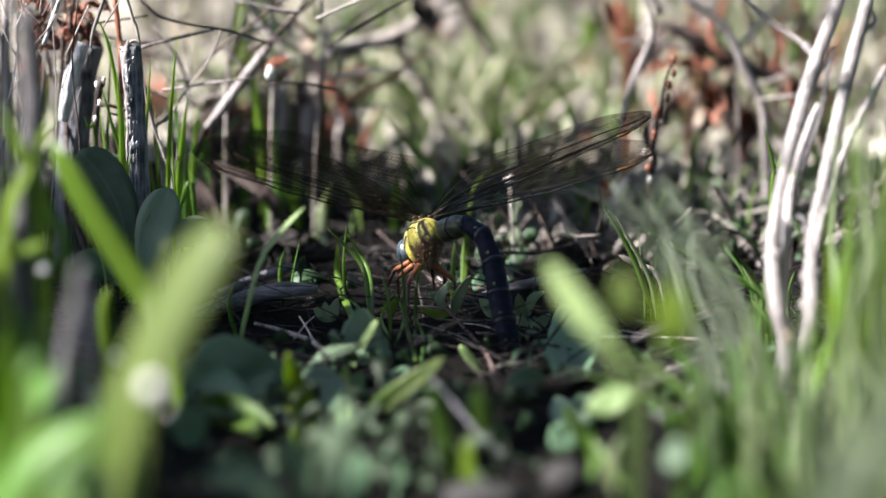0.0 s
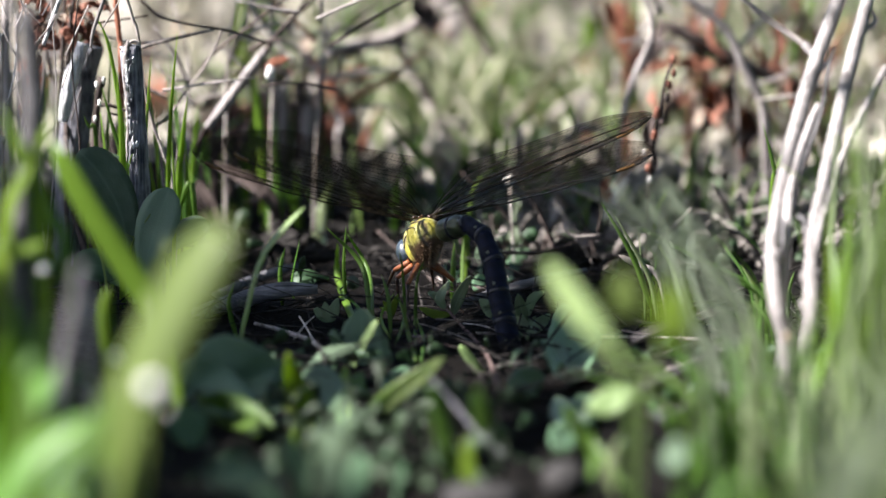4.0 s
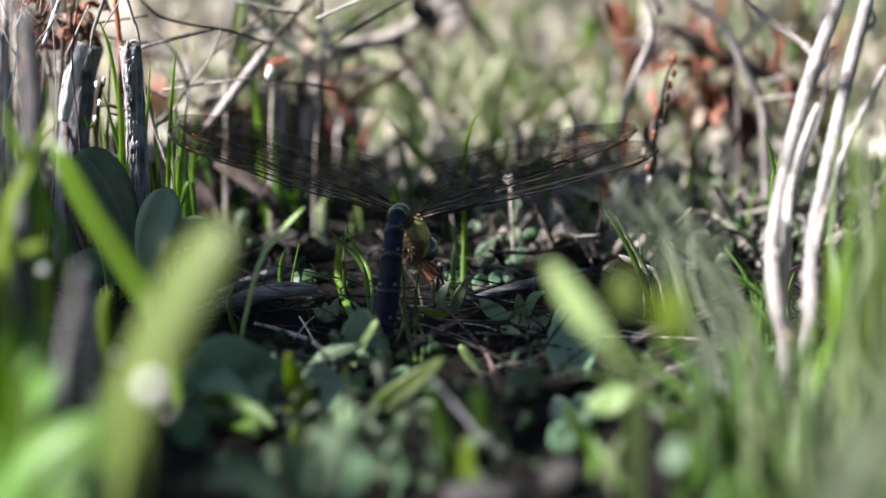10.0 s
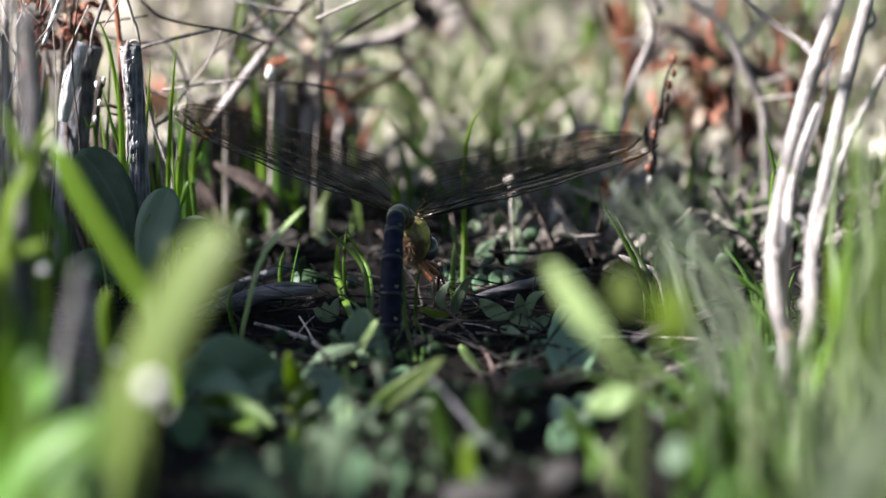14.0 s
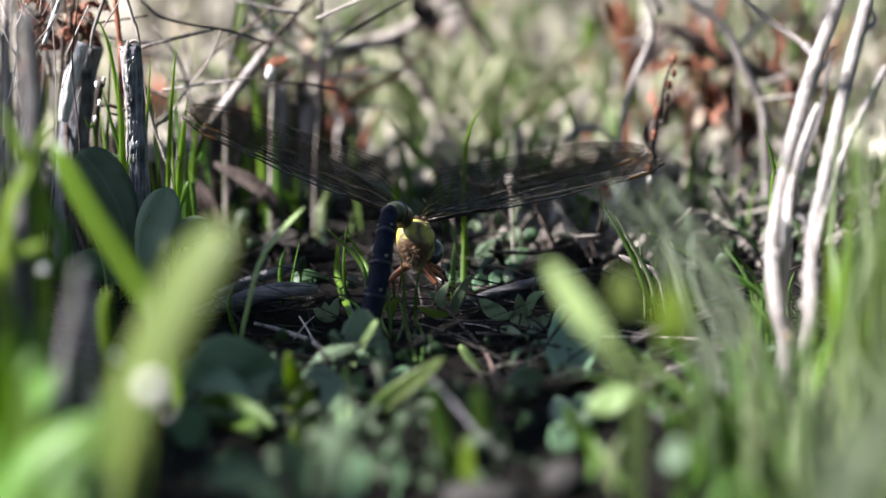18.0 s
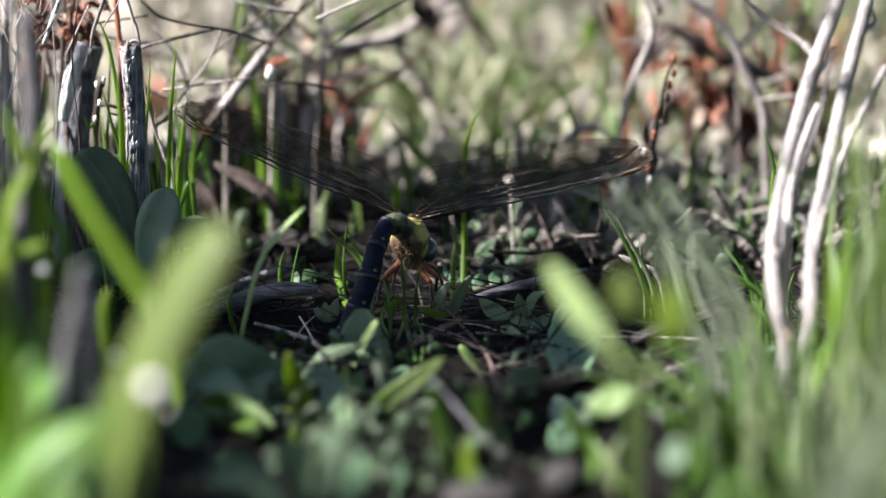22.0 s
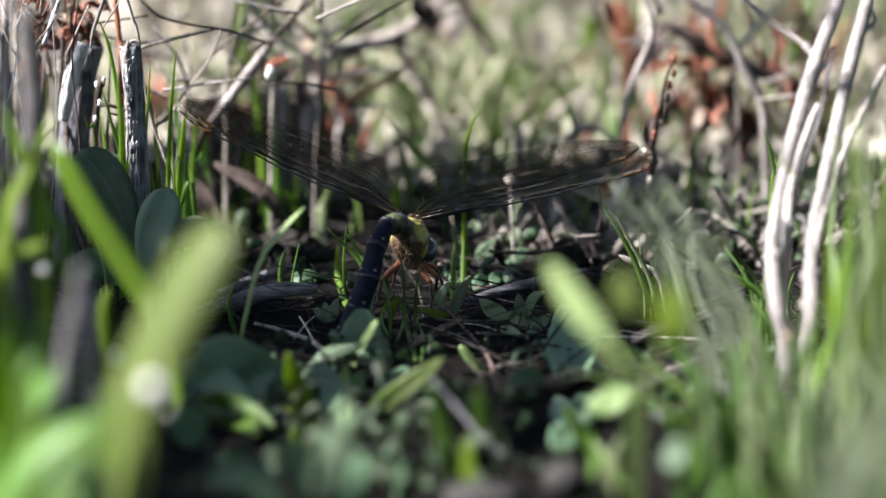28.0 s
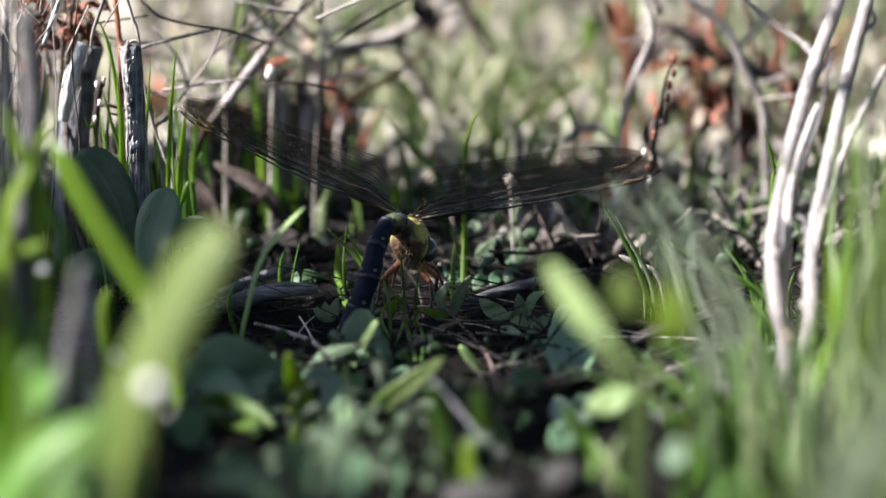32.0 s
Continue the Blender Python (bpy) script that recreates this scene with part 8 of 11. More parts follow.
leaf(t, [(98.1, 204.7, 38.1), (97.7, 204.7, 34.4), (101.5, 204.7, 30.6)], 2.11, TWIG_DARK, 'oval', 11, 0.25, wave=0.35, steps=10)
leaf(t, [(64.3, 140, 47.6), (64.5, 140, 42.2), (68.4, 140, 36.9)], 2.33, RUST_DEEP, 'oval', -33, 0.25, wave=0.35, steps=10)
leaf(t, [(90.8, 195.4, 30.2), (92.5, 195.4, 24.6), (88.4, 195.4, 19.1)], 3.43, TAN, 'oval', 40, 0.5, wave=0.35, steps=10)
leaf(t, [(68.7, 146.6, 24.9), (68.3, 146.6, 21.8), (66.2, 146.6, 18.7)], 2.08, TAN, 'oval', 7, 0.25, wave=0.35, steps=10)
leaf(t, [(78.8, 182.6, 31.2), (79.2, 182.6, 27.2), (77.6, 182.6, 23.2)], 3.86, TAN, 'oval', -66, 0.5, wave=0.35, steps=10)
leaf(t, [(69.3, 161.3, 26.6), (70.3, 161.3, 24), (72.3, 161.3, 21.5)], 2.45, RUST_DEEP, 'oval', 21, 0.25, wave=0.35, steps=10)
leaf(t, [(63.2, 136.2, 24.6), (62.9, 136.2, 22.4), (61, 136.2, 20.3)], 2.91, TWIG_DARK, 'oval', 44, 0.5, wave=0.35, steps=10)
leaf(t, [(53.1, 143.4, 46.7), (52.3, 143.4, 41.6), (51.2, 143.4, 36.6)], 2.77, TWIG_DARK, 'oval', -26, 0.25, wave=0.35, steps=10)

t = thing('dead_leaf_cluster', 'small rust-red dead leaves on dark twigs', 'dead leaves', (-31.9, 175.3, 0))
stem(t, [(-30.5, 175.3, 0), (-32.3, 190, 12.5), (-29.4, 190, 29.9), (-32.1, 190, 47.2)], [0.72, 0.645, 0.575, 0.43], TWIG_DARK, 'stalk')
leaf(t, [(-46, 212.7, 28.7), (-45.5, 212.7, 25.5), (-45.3, 212.7, 22.3)], 3.37, RUST, 'oval', -6, 0.5, wave=0.35, steps=10)
leaf(t, [(-36.2, 224.2, 19.8), (-35.4, 224.2, 16.5), (-37.1, 224.2, 13.3)], 3.58, TAN, 'oval', -9, 0.5, wave=0.35, steps=10)
leaf(t, [(-35.5, 132.6, 32.4), (-34.5, 132.6, 29.4), (-34.7, 132.6, 26.5)], 5.78, TWIG_DARK, 'oval', 66, 0.5, wave=0.35, steps=10)
leaf(t, [(-45, 166.2, 27), (-43.8, 166.2, 24.7), (-44.2, 166.2, 22.3)], 2.4, TAN, 'oval', 6, 0.5, wave=0.35, steps=10)
leaf(t, [(-38.9, 139.4, 37.2), (-39.4, 139.4, 35.4), (-36.6, 139.4, 33.6)], 2.39, TAN, 'oval', -32, 0.5, wave=0.35, steps=10)
leaf(t, [(-33.7, 138.3, 30.6), (-33.3, 138.3, 28.8), (-36.6, 138.3, 26.9)], 2.89, TAN, 'oval', 32, 0.5, wave=0.35, steps=10)
leaf(t, [(-41.7, 201.1, 28.7), (-40.7, 201.1, 26.8), (-42.7, 201.1, 24.9)], 5.35, TWIG_DARK, 'oval', 51, 0.5, wave=0.35, steps=10)
leaf(t, [(-46.4, 198.8, 23.1), (-46.7, 198.8, 20.8), (-46.5, 198.8, 18.5)], 3.4, TWIG_DARK, 'oval', 18, 0.5, wave=0.35, steps=10)
leaf(t, [(-34.3, 186.5, 38.5), (-33.3, 186.5, 36.4), (-36, 186.5, 34.2)], 4.7, TAN, 'oval', -54, 0.5, wave=0.35, steps=10)
leaf(t, [(-25.1, 146, 19), (-24.2, 146, 16.7), (-22.2, 146, 14.4)], 2.98, TWIG_DARK, 'oval', -10, 0.5, wave=0.35, steps=10)
leaf(t, [(-26.2, 159.7, 22.9), (-25.8, 159.7, 20.4), (-24.2, 159.7, 17.8)], 3.45, TWIG_DARK, 'oval', -25, 0.5, wave=0.35, steps=10)
leaf(t, [(-33.2, 168.1, 19), (-34.5, 168.1, 15.6), (-35.6, 168.1, 12.1)], 2.25, RUST, 'oval', 35, 0.5, wave=0.35, steps=10)
leaf(t, [(-22.1, 209.3, 28.6), (-22.5, 209.3, 26.6), (-19.3, 209.3, 24.6)], 4.45, RUST, 'oval', 38, 0.5, wave=0.35, steps=10)
leaf(t, [(-35.3, 228.3, 14.9), (-36.5, 228.3, 11.6), (-34.8, 228.3, 8.2)], 2.34, TAN, 'oval', 26, 0.5, wave=0.35, steps=10)
leaf(t, [(-26.5, 191.5, 23.8), (-25, 191.5, 20.8), (-23.1, 191.5, 17.8)], 3.28, TWIG_DARK, 'oval', 1, 0.5, wave=0.35, steps=10)
leaf(t, [(-26.4, 174.8, 22.2), (-26.7, 174.8, 19.1), (-29, 174.8, 16)], 2.13, RUST, 'oval', -21, 0.5, wave=0.35, steps=10)

# dry stalks lying across the litter

t = thing('dry_stalk', 'thin dry stalk lying across the dark litter', 'dry stalk', (6.3, -23.1, 0), 'dry stalks')
stem(t, [(-6, -26.8, 0), (6.3, -23.1, 0), (19.6, -25.6, 0), (34.2, -23.1, 0)], [0.24, 0.24, 0.17], TWIG, 'stalk', sides=6, steps=10, rough=0.2)

t = thing('dry_stalk', 'thin dry stalk lying across the dark litter', 'dry stalk', (8.6, -12, 0), 'dry stalks')
stem(t, [(-1.6, -8, 0.1), (8.7, -8, -0.2), (16.6, -8, 0.7)], [0.21, 0.21, 0.15], TWIG, 'stalk', sides=6, steps=10, rough=0.2)

t = thing('dry_stalk', 'thin dry stalk lying across the dark litter', 'dry stalk', (1.8, -23.1, 0), 'dry stalks')
stem(t, [(-5, -8, -0.7), (1.8, -23.1, 0), (7.2, -36.5, 0)], [0.17, 0.17, 0.12], TWIG, 'stalk', sides=6, steps=10, rough=0.2)

t = thing('dry_stalk', 'thin dry stalk lying across the dark litter', 'dry stalk', (7.5, -12, 0), 'dry stalks')
stem(t, [(4.1, -8, -0.7), (7.5, -14.2, 0), (10.8, -19.9, 0)], [0.17, 0.17, 0.12], STRAW, 'stalk', sides=6, steps=10, rough=0.2)

t = thing('dry_stalk', 'thin dry stalk lying across the dark litter', 'dry stalk', (35.1, -26.8, 0), 'dry stalks')
stem(t, [(22.8, -29.2, 0), (35.1, -26.8, 0), (52.6, -30.5, 0)], [0.28, 0.28, 0.20], TWIG_PALE, 'stalk', sides=6, steps=10, rough=0.2)

t = thing('dry_stalk', 'thin dry stalk lying across the dark litter', 'dry stalk', (46.1, -29.2, 0), 'dry stalks')
stem(t, [(35.5, -19.9, 0), (46.1, -29.2, 0), (58.7, -24.3, 0)], [0.24, 0.24, 0.17], TWIG, 'stalk', sides=6, steps=10, rough=0.2)

t = thing('dry_stalk', 'thin dry stalk lying across the dark litter', 'dry stalk', (50.3, -47.1, 0), 'dry stalks')
stem(t, [(41.9, -61.4, 0), (50.3, -47.1, 0), (59.1, -32.3, 0)], [0.31, 0.31, 0.22], TWIG_PALE, 'stalk', sides=6, steps=10, rough=0.2)

t = thing('dry_stalk', 'thin dry stalk lying across the dark litter', 'dry stalk', (-26.8, -19.9, 0), 'dry stalks')
stem(t, [(-29, -8, 0.7), (-26.8, -19.9, 0), (-24.5, -38.3, 0)], [0.17, 0.17, 0.12], TWIG_PALE, 'stalk', sides=6, steps=10, rough=0.2)

t = thing('dry_stalk', 'thin dry stalk lying across the dark litter', 'dry stalk', (-27.7, -12, 0), 'dry stalks')
stem(t, [(-29.2, -29.2, 0), (-27.6, -13.6, 0), (-26, -8, 0.7)], [0.17, 0.17, 0.12], TWIG_PALE, 'stalk', sides=6, steps=10, rough=0.2)

t = thing('dry_stalk', 'thin dry stalk lying across the dark litter', 'dry stalk', (15.6, -52.9, 0), 'dry stalks')
stem(t, [(10.2, -57.5, 0), (15.6, -52.9, 0), (21.9, -40.1, 0)], [0.24, 0.24, 0.17], TWIG, 'stalk', sides=6, steps=10, rough=0.2)

t = thing('dry_stalk', 'thin dry stalk lying across the dark litter', 'dry stalk', (-2.6, -32.9, 0), 'dry stalks')
stem(t, [(-9.2, -35.3, 0), (-2.6, -32.9, 0), (5, -41.3, 0)], [0.17, 0.17, 0.12], TWIG_DARK, 'stalk', sides=6, steps=10, rough=0.2)

t = thing('dry_stalk', 'thin dry stalk lying across the dark litter', 'dry stalk', (45.9, -80.4, 0), 'dry stalks')
stem(t, [(36.3, -103.3, 0), (45.9, -80.4, 0), (54.6, -61.4, 0)], [0.31, 0.31, 0.22], TWIG, 'stalk', sides=6, steps=10, rough=0.2)

# more wiry stalks, shoots and pale straws by the sticks

t = thing('grass_tuft', 'fine lime shoots between the grey sticks', 'grass', (-69.3, 9.5, 0), 'grass tufts')
blade(t, [(-54.5, 41.7, -2), (-54.6, 41.7, 16.5), (-54.9, 41.7, 24.8), (-55.4, 41.7, 33)], 0.92, GRASS_LIME, face=-6, steps=9)
blade(t, [(-69, 41.7, -2), (-68.6, 41.7, 16.5), (-67.6, 41.7, 28.6), (-66.3, 41.7, 40.7)], 0.75, GRASS_PALE, face=-15, steps=9)
blade(t, [(-55.8, 59.4, -2), (-55.3, 59.4, 14), (-54.1, 59.4, 20.8), (-52.4, 59.4, 27.7)], 0.95, GRASS, face=7, steps=9)
blade(t, [(-62.8, 40.7, -2), (-63.3, 40.7, 16.7), (-64.4, 40.7, 30.2), (-66.2, 40.7, 43.6)], 1.01, GRASS_LIME, face=-27, steps=9)
blade(t, [(-71.2, 52.9, -2), (-71.1, 52.9, 14.9), (-70.8, 52.9, 18.7), (-70.5, 52.9, 22.4)], 1.2, GRASS_LIME, face=4, steps=9)
blade(t, [(-69.9, 28.3, -2), (-70.2, 28.3, 18.5), (-70.9, 28.3, 28.1), (-72, 28.3, 37.7)], 1.22, GRASS_LIME, face=-44, steps=9)
blade(t, [(-72.4, 43.8, -2), (-72.2, 43.8, 16.2), (-71.7, 43.8, 33.8), (-71.1, 43.8, 51.3)], 1.46, GRASS, face=-50, steps=9)
blade(t, [(-77, 51.2, -2), (-77.1, 51.2, 15.2), (-77.3, 51.2, 33.1), (-77.9, 51.2, 51)], 0.96, GRASS_LIME, face=-2, steps=9)
blade(t, [(-68.7, 39.3, -2), (-68.8, 39.3, 16.9), (-69, 39.3, 26.7), (-69.4, 39.3, 36.4)], 1.15, GRASS_LIME, face=-29, steps=9)
blade(t, [(-60.6, 40.6, -2), (-60.7, 40.6, 16.7), (-60.9, 40.6, 27.8), (-61.4, 40.6, 38.8)], 0.61, GRASS, face=6, steps=9)
blade(t, [(-66.9, 12.5, -2), (-66.4, 12.5, 20.8), (-65.4, 12.5, 26), (-64.1, 12.5, 31.1)], 0.73, GRASS_LIME, face=-12, steps=9)
blade(t, [(-59.1, 48.1, -2), (-59.4, 48.1, 15.6), (-60, 48.1, 23.4), (-60.8, 48.1, 31.2)], 0.88, GRASS, face=-21, steps=9)
blade(t, [(-56.8, 66.1, -2), (-57.2, 66.1, 13), (-58.4, 66.1, 29.8), (-60.2, 66.1, 46.5)], 1.11, GRASS, face=-3, steps=9)
blade(t, [(-62.4, 50.5, -2), (-62.6, 50.5, 15.3), (-63.1, 50.5, 20.6), (-63.8, 50.5, 26)], 0.8, GRASS_LIME, face=-1, steps=9)
blade(t, [(-60.1, 41.9, -2), (-60.5, 41.9, 16.5), (-61.4, 41.9, 29), (-62.9, 41.9, 41.4)], 1.42, GRASS_LIME, face=-41, steps=9)
blade(t, [(-58.6, 61.1, -2), (-58.9, 61.1, 13.7), (-59.6, 61.1, 29.7), (-60.8, 61.1, 45.5)], 1, GRASS_PALE, face=-15, steps=9)

t = thing('dry_straw_clump', 'thin white dry straws among rust leaves', 'straw', (-82.5, 23.3, 0))
stem(t, [(-70.5, 18.2, 56.3), (-67.2, 18.2, 61.4), (-64.8, 18.2, 66.7)], [0.17, 0.17, 0.12], TWIG_PALE, 'straw', sides=6, steps=6)
stem(t, [(-83.3, 18.3, 59.5), (-82.6, 18.3, 65), (-82.9, 18.3, 70.5)], [0.17, 0.17, 0.12], STRAW, 'straw', sides=6, steps=6)
stem(t, [(-77.5, 21.1, 36.9), (-76.3, 21.1, 40.4), (-75.2, 21.1, 43.8)], [0.17, 0.17, 0.12], STRAW, 'straw', sides=6, steps=6)
stem(t, [(-88.8, 22.1, 56.3), (-87.4, 22.1, 59.1), (-87, 22.1, 62.1)], [0.17, 0.17, 0.12], STRAW, 'straw', sides=6, steps=6)
stem(t, [(-83.5, 21.7, 56.9), (-86.3, 21.7, 59.9), (-88.2, 21.7, 62.9)], [0.17, 0.17, 0.12], TWIG_PALE, 'straw', sides=6, steps=6)
stem(t, [(-79.1, 19.8, 44), (-78.1, 19.8, 46.6), (-77.3, 19.8, 49.2)], [0.17, 0.17, 0.12], TWIG_PALE, 'straw', sides=6, steps=6)
stem(t, [(-78.5, 22.6, 50.5), (-76, 22.6, 55.7), (-73.6, 22.6, 60.9)], [0.17, 0.17, 0.12], TWIG_PALE, 'straw', sides=6, steps=6)
stem(t, [(-89.9, 19.3, 57.5), (-91.2, 19.3, 61.8), (-92.1, 19.3, 66.1)], [0.17, 0.17, 0.12], TWIG_PALE, 'straw', sides=6, steps=6)
stem(t, [(-87.9, 21.9, 55.3), (-86.6, 21.9, 58.3), (-86.5, 21.9, 61.3)], [0.17, 0.17, 0.12], TORN_BARK, 'straw', sides=6, steps=6)
stem(t, [(-90.8, 21.9, 40.2), (-89.2, 21.9, 46.6), (-88.5, 21.9, 52.9)], [0.17, 0.17, 0.12], TORN_BARK, 'straw', sides=6, steps=6)
stem(t, [(-83, 20.8, 58.9), (-81.3, 20.8, 61.8), (-80.3, 20.8, 64.5)], [0.17, 0.17, 0.12], STRAW, 'straw', sides=6, steps=6)
stem(t, [(-88.5, 20.7, 50.4), (-90.8, 20.7, 55.1), (-92.4, 20.7, 59.7)], [0.17, 0.17, 0.12], STRAW, 'straw', sides=6, steps=6)
stem(t, [(-91.2, 21.5, 39.9), (-88.7, 21.5, 44.5), (-85.3, 21.5, 49.1)], [0.17, 0.17, 0.12], TWIG_PALE, 'straw', sides=6, steps=6)
stem(t, [(-84.8, 19.2, 54.5), (-86.4, 19.2, 59.8), (-88.7, 19.2, 65.2)], [0.17, 0.17, 0.12], TWIG_PALE, 'straw', sides=6, steps=6)
stem(t, [(-86.2, 19.4, 36.1), (-87.7, 19.4, 41.2), (-88.6, 19.4, 46.2)], [0.17, 0.17, 0.12], TWIG_PALE, 'straw', sides=6, steps=6)
stem(t, [(-84.4, 19.2, 0.1), (-80.9, 19.2, 26.9), (-80.2, 19.2, 44.7), (-81, 19.2, 62.3)], [0.23, 0.20, 0.17, 0.14], STRAW, 'straw', steps=14)

t = thing('dead_leaf_cluster', 'crumpled rust-red dead leaves caught on straws', 'dead leaves', (-80.1, 23.3, 0))
stem(t, [(-79.4, 19.2, 0.1), (-75.5, 19.2, 26.9), (-76.8, 19.2, 48.2), (-75.2, 19.2, 63.4)], [0.20, 0.17, 0.17, 0.14], TWIG_DARK, 'stalk', steps=14)
leaf(t, [(-87.1, 49.5, 50.9), (-88.3, 49.5, 50.2), (-89.5, 49.5, 48.5)], 1.57, RUST_DEEP, 'oval', 5, 0.5, wave=0.35, steps=10)
leaf(t, [(-82.1, 52.1, 49.6), (-83.8, 52.1, 50.9), (-85.4, 52.1, 51.3)], 2.22, RUST_DEEP, 'oval', -33, 0.5, wave=0.35, steps=10)
leaf(t, [(-76.9, 51.7, 55.2), (-76.1, 51.7, 54.8), (-75.1, 51.7, 53.3)], 1.31, TAN, 'oval', 18, 0.5, wave=0.35, steps=10)
leaf(t, [(-85.3, 54, 58), (-87.2, 54, 59.1), (-89.2, 54, 59.4)], 1.42, RUST_DEEP, 'oval', -38, 0.5, wave=0.35, steps=10)
leaf(t, [(-88.7, 50, 59.7), (-89.2, 50, 59.5), (-89.6, 50, 58.4)], 1.61, RUST_DEEP, 'oval', -23, 0.5, wave=0.35, steps=10)
leaf(t, [(-80.1, 50.3, 51.2), (-79.7, 50.3, 49.7), (-79.4, 50.3, 47.1)], 1.57, RUST_DEEP, 'oval', 16, 0.5, wave=0.35, steps=10)
leaf(t, [(-86.9, 49.9, 60), (-87.2, 49.9, 61.5), (-87.6, 49.9, 62)], 2.78, RUST_DEEP, 'oval', 46, 0.5, wave=0.35, steps=10)
leaf(t, [(-79.9, 52.3, 49.7), (-80.4, 52.3, 49.2), (-81, 52.3, 47.6)], 3.03, TAN, 'oval', -61, 0.5, wave=0.35, steps=10)
leaf(t, [(-82.5, 49, 51.6), (-80.8, 49, 51), (-79, 49, 49.3)], 1.33, RUST_DEEP, 'oval', -11, 0.5, wave=0.35, steps=10)
leaf(t, [(-83.5, 54.1, 54.3), (-82.2, 54.1, 53.9), (-80.9, 54.1, 52.5)], 2.12, TAN, 'oval', -33, 0.5, wave=0.35, steps=10)
leaf(t, [(-78.2, 50.3, 52.2), (-77.8, 50.3, 54.2), (-77.4, 50.3, 55.4)], 1.85, RUST_DEEP, 'oval', -27, 0.5, wave=0.35, steps=10)
leaf(t, [(-89.9, 56.6, 58.4), (-88.4, 56.6, 59.8), (-87, 56.6, 60.4)], 1.45, RUST_DEEP, 'oval', 28, 0.5, wave=0.35, steps=10)
leaf(t, [(-87.3, 53.1, 53.8), (-87.6, 53.1, 55.3), (-87.9, 53.1, 55.8)], 1.45, TWIG_DARK, 'oval', -22, 0.5, wave=0.35, steps=10)
leaf(t, [(-77.3, 48, 60.4), (-76.7, 48, 63.1), (-76.2, 48, 64.8)], 2.44, RUST_DEEP, 'oval', -46, 0.5, wave=0.35, steps=10)
leaf(t, [(-80.1, 51, 56.7), (-80.4, 51, 58), (-80.8, 51, 58.4)], 1.05, TAN, 'oval', 5, 0.5, wave=0.35, steps=10)
leaf(t, [(-87.3, 48.2, 49.3), (-85.1, 48.2, 49.6), (-82.9, 48.2, 48.9)], 1.65, RUST_DEEP, 'oval', 17, 0.5, wave=0.35, steps=10)
leaf(t, [(-81.4, 47.5, 56.8), (-81.3, 47.5, 56.4), (-81.1, 47.5, 55)], 2.21, TAN, 'oval', -37, 0.5, wave=0.35, steps=10)
leaf(t, [(-89.7, 54.4, 59.9), (-88.8, 54.4, 59.8), (-87.8, 54.4, 58.7)], 1.86, RUST_DEEP, 'oval', -53, 0.5, wave=0.35, steps=10)
leaf(t, [(-90.3, 54.7, 57.9), (-90.7, 54.7, 57.4), (-91.3, 54.7, 55.9)], 3.38, RUST_DEEP, 'oval', -65, 0.5, wave=0.35, steps=10)
leaf(t, [(-86.1, 53.1, 53.9), (-84.9, 53.1, 52.5), (-83.7, 53.1, 50)], 1.48, RUST_DEEP, 'oval', 20, 0.5, wave=0.35, steps=10)
leaf(t, [(-78.8, 48.5, 53.4), (-77.6, 48.5, 53.3), (-76.5, 48.5, 52.2)], 1.75, RUST_DEEP, 'oval', -5, 0.5, wave=0.35, steps=10)
leaf(t, [(-89, 53.6, 50.7), (-87.7, 53.6, 49.9), (-86.4, 53.6, 48.2)], 3.70, TAN, 'oval', -61, 0.5, wave=0.35, steps=10)
leaf(t, [(-76.9, 54.9, 51.9), (-75.6, 54.9, 51.7), (-74.4, 54.9, 50.5)], 1.88, RUST_DEEP, 'oval', -23, 0.5, wave=0.35, steps=10)
leaf(t, [(-88.3, 52.8, 55.6), (-86.9, 52.8, 54.7), (-85.4, 52.8, 52.7)], 1.38, TAN, 'oval', -23, 0.5, wave=0.35, steps=10)
leaf(t, [(-78.5, 48.7, 49.2), (-79.6, 48.7, 50.2), (-80.6, 48.7, 50.1)], 2.61, RUST_DEEP, 'oval', -45, 0.5, wave=0.35, steps=10)
leaf(t, [(-89.5, 51.6, 59.9), (-87.8, 51.6, 59.8), (-86, 51.6, 58.6)], 2.11, RUST_DEEP, 'oval', -35, 0.5, wave=0.35, steps=10)
leaf(t, [(-86, 50.9, 53.6), (-87.4, 50.9, 52.6), (-88.9, 50.9, 50.7)], 1.50, TAN, 'oval', 23, 0.5, wave=0.35, steps=10)
leaf(t, [(-90.5, 55.5, 57), (-89.3, 55.5, 56.3), (-87.9, 55.5, 54.7)], 1.08, HUSK, 'oval', -31, 0.5, wave=0.35, steps=10)
leaf(t, [(-75, 49.2, 50.6), (-75.8, 49.2, 48.9), (-76.6, 49.2, 46.3)], 1.90, TAN, 'oval', -63, 0.5, wave=0.35, steps=10)
leaf(t, [(-78.3, 53.1, 52.1), (-77, 53.1, 51.4), (-75.5, 53.1, 49.7)], 1.67, RUST_DEEP, 'oval', -4, 0.5, wave=0.35, steps=10)
leaf(t, [(-79.6, 54.3, 49.2), (-81.7, 54.3, 50.1), (-83.8, 54.3, 49.9)], 1.09, RUST_DEEP, 'oval', 8, 0.5, wave=0.35, steps=10)
leaf(t, [(-74.1, 49.4, 59.2), (-72.9, 49.4, 59.4), (-71.8, 49.4, 58.5)], 1.48, TAN, 'oval', -25, 0.5, wave=0.35, steps=10)
leaf(t, [(-82.7, 50, 59.3), (-83.3, 50, 61.2), (-83.8, 50, 62.1)], 1.11, RUST_DEEP, 'oval', 37, 0.5, wave=0.35, steps=10)
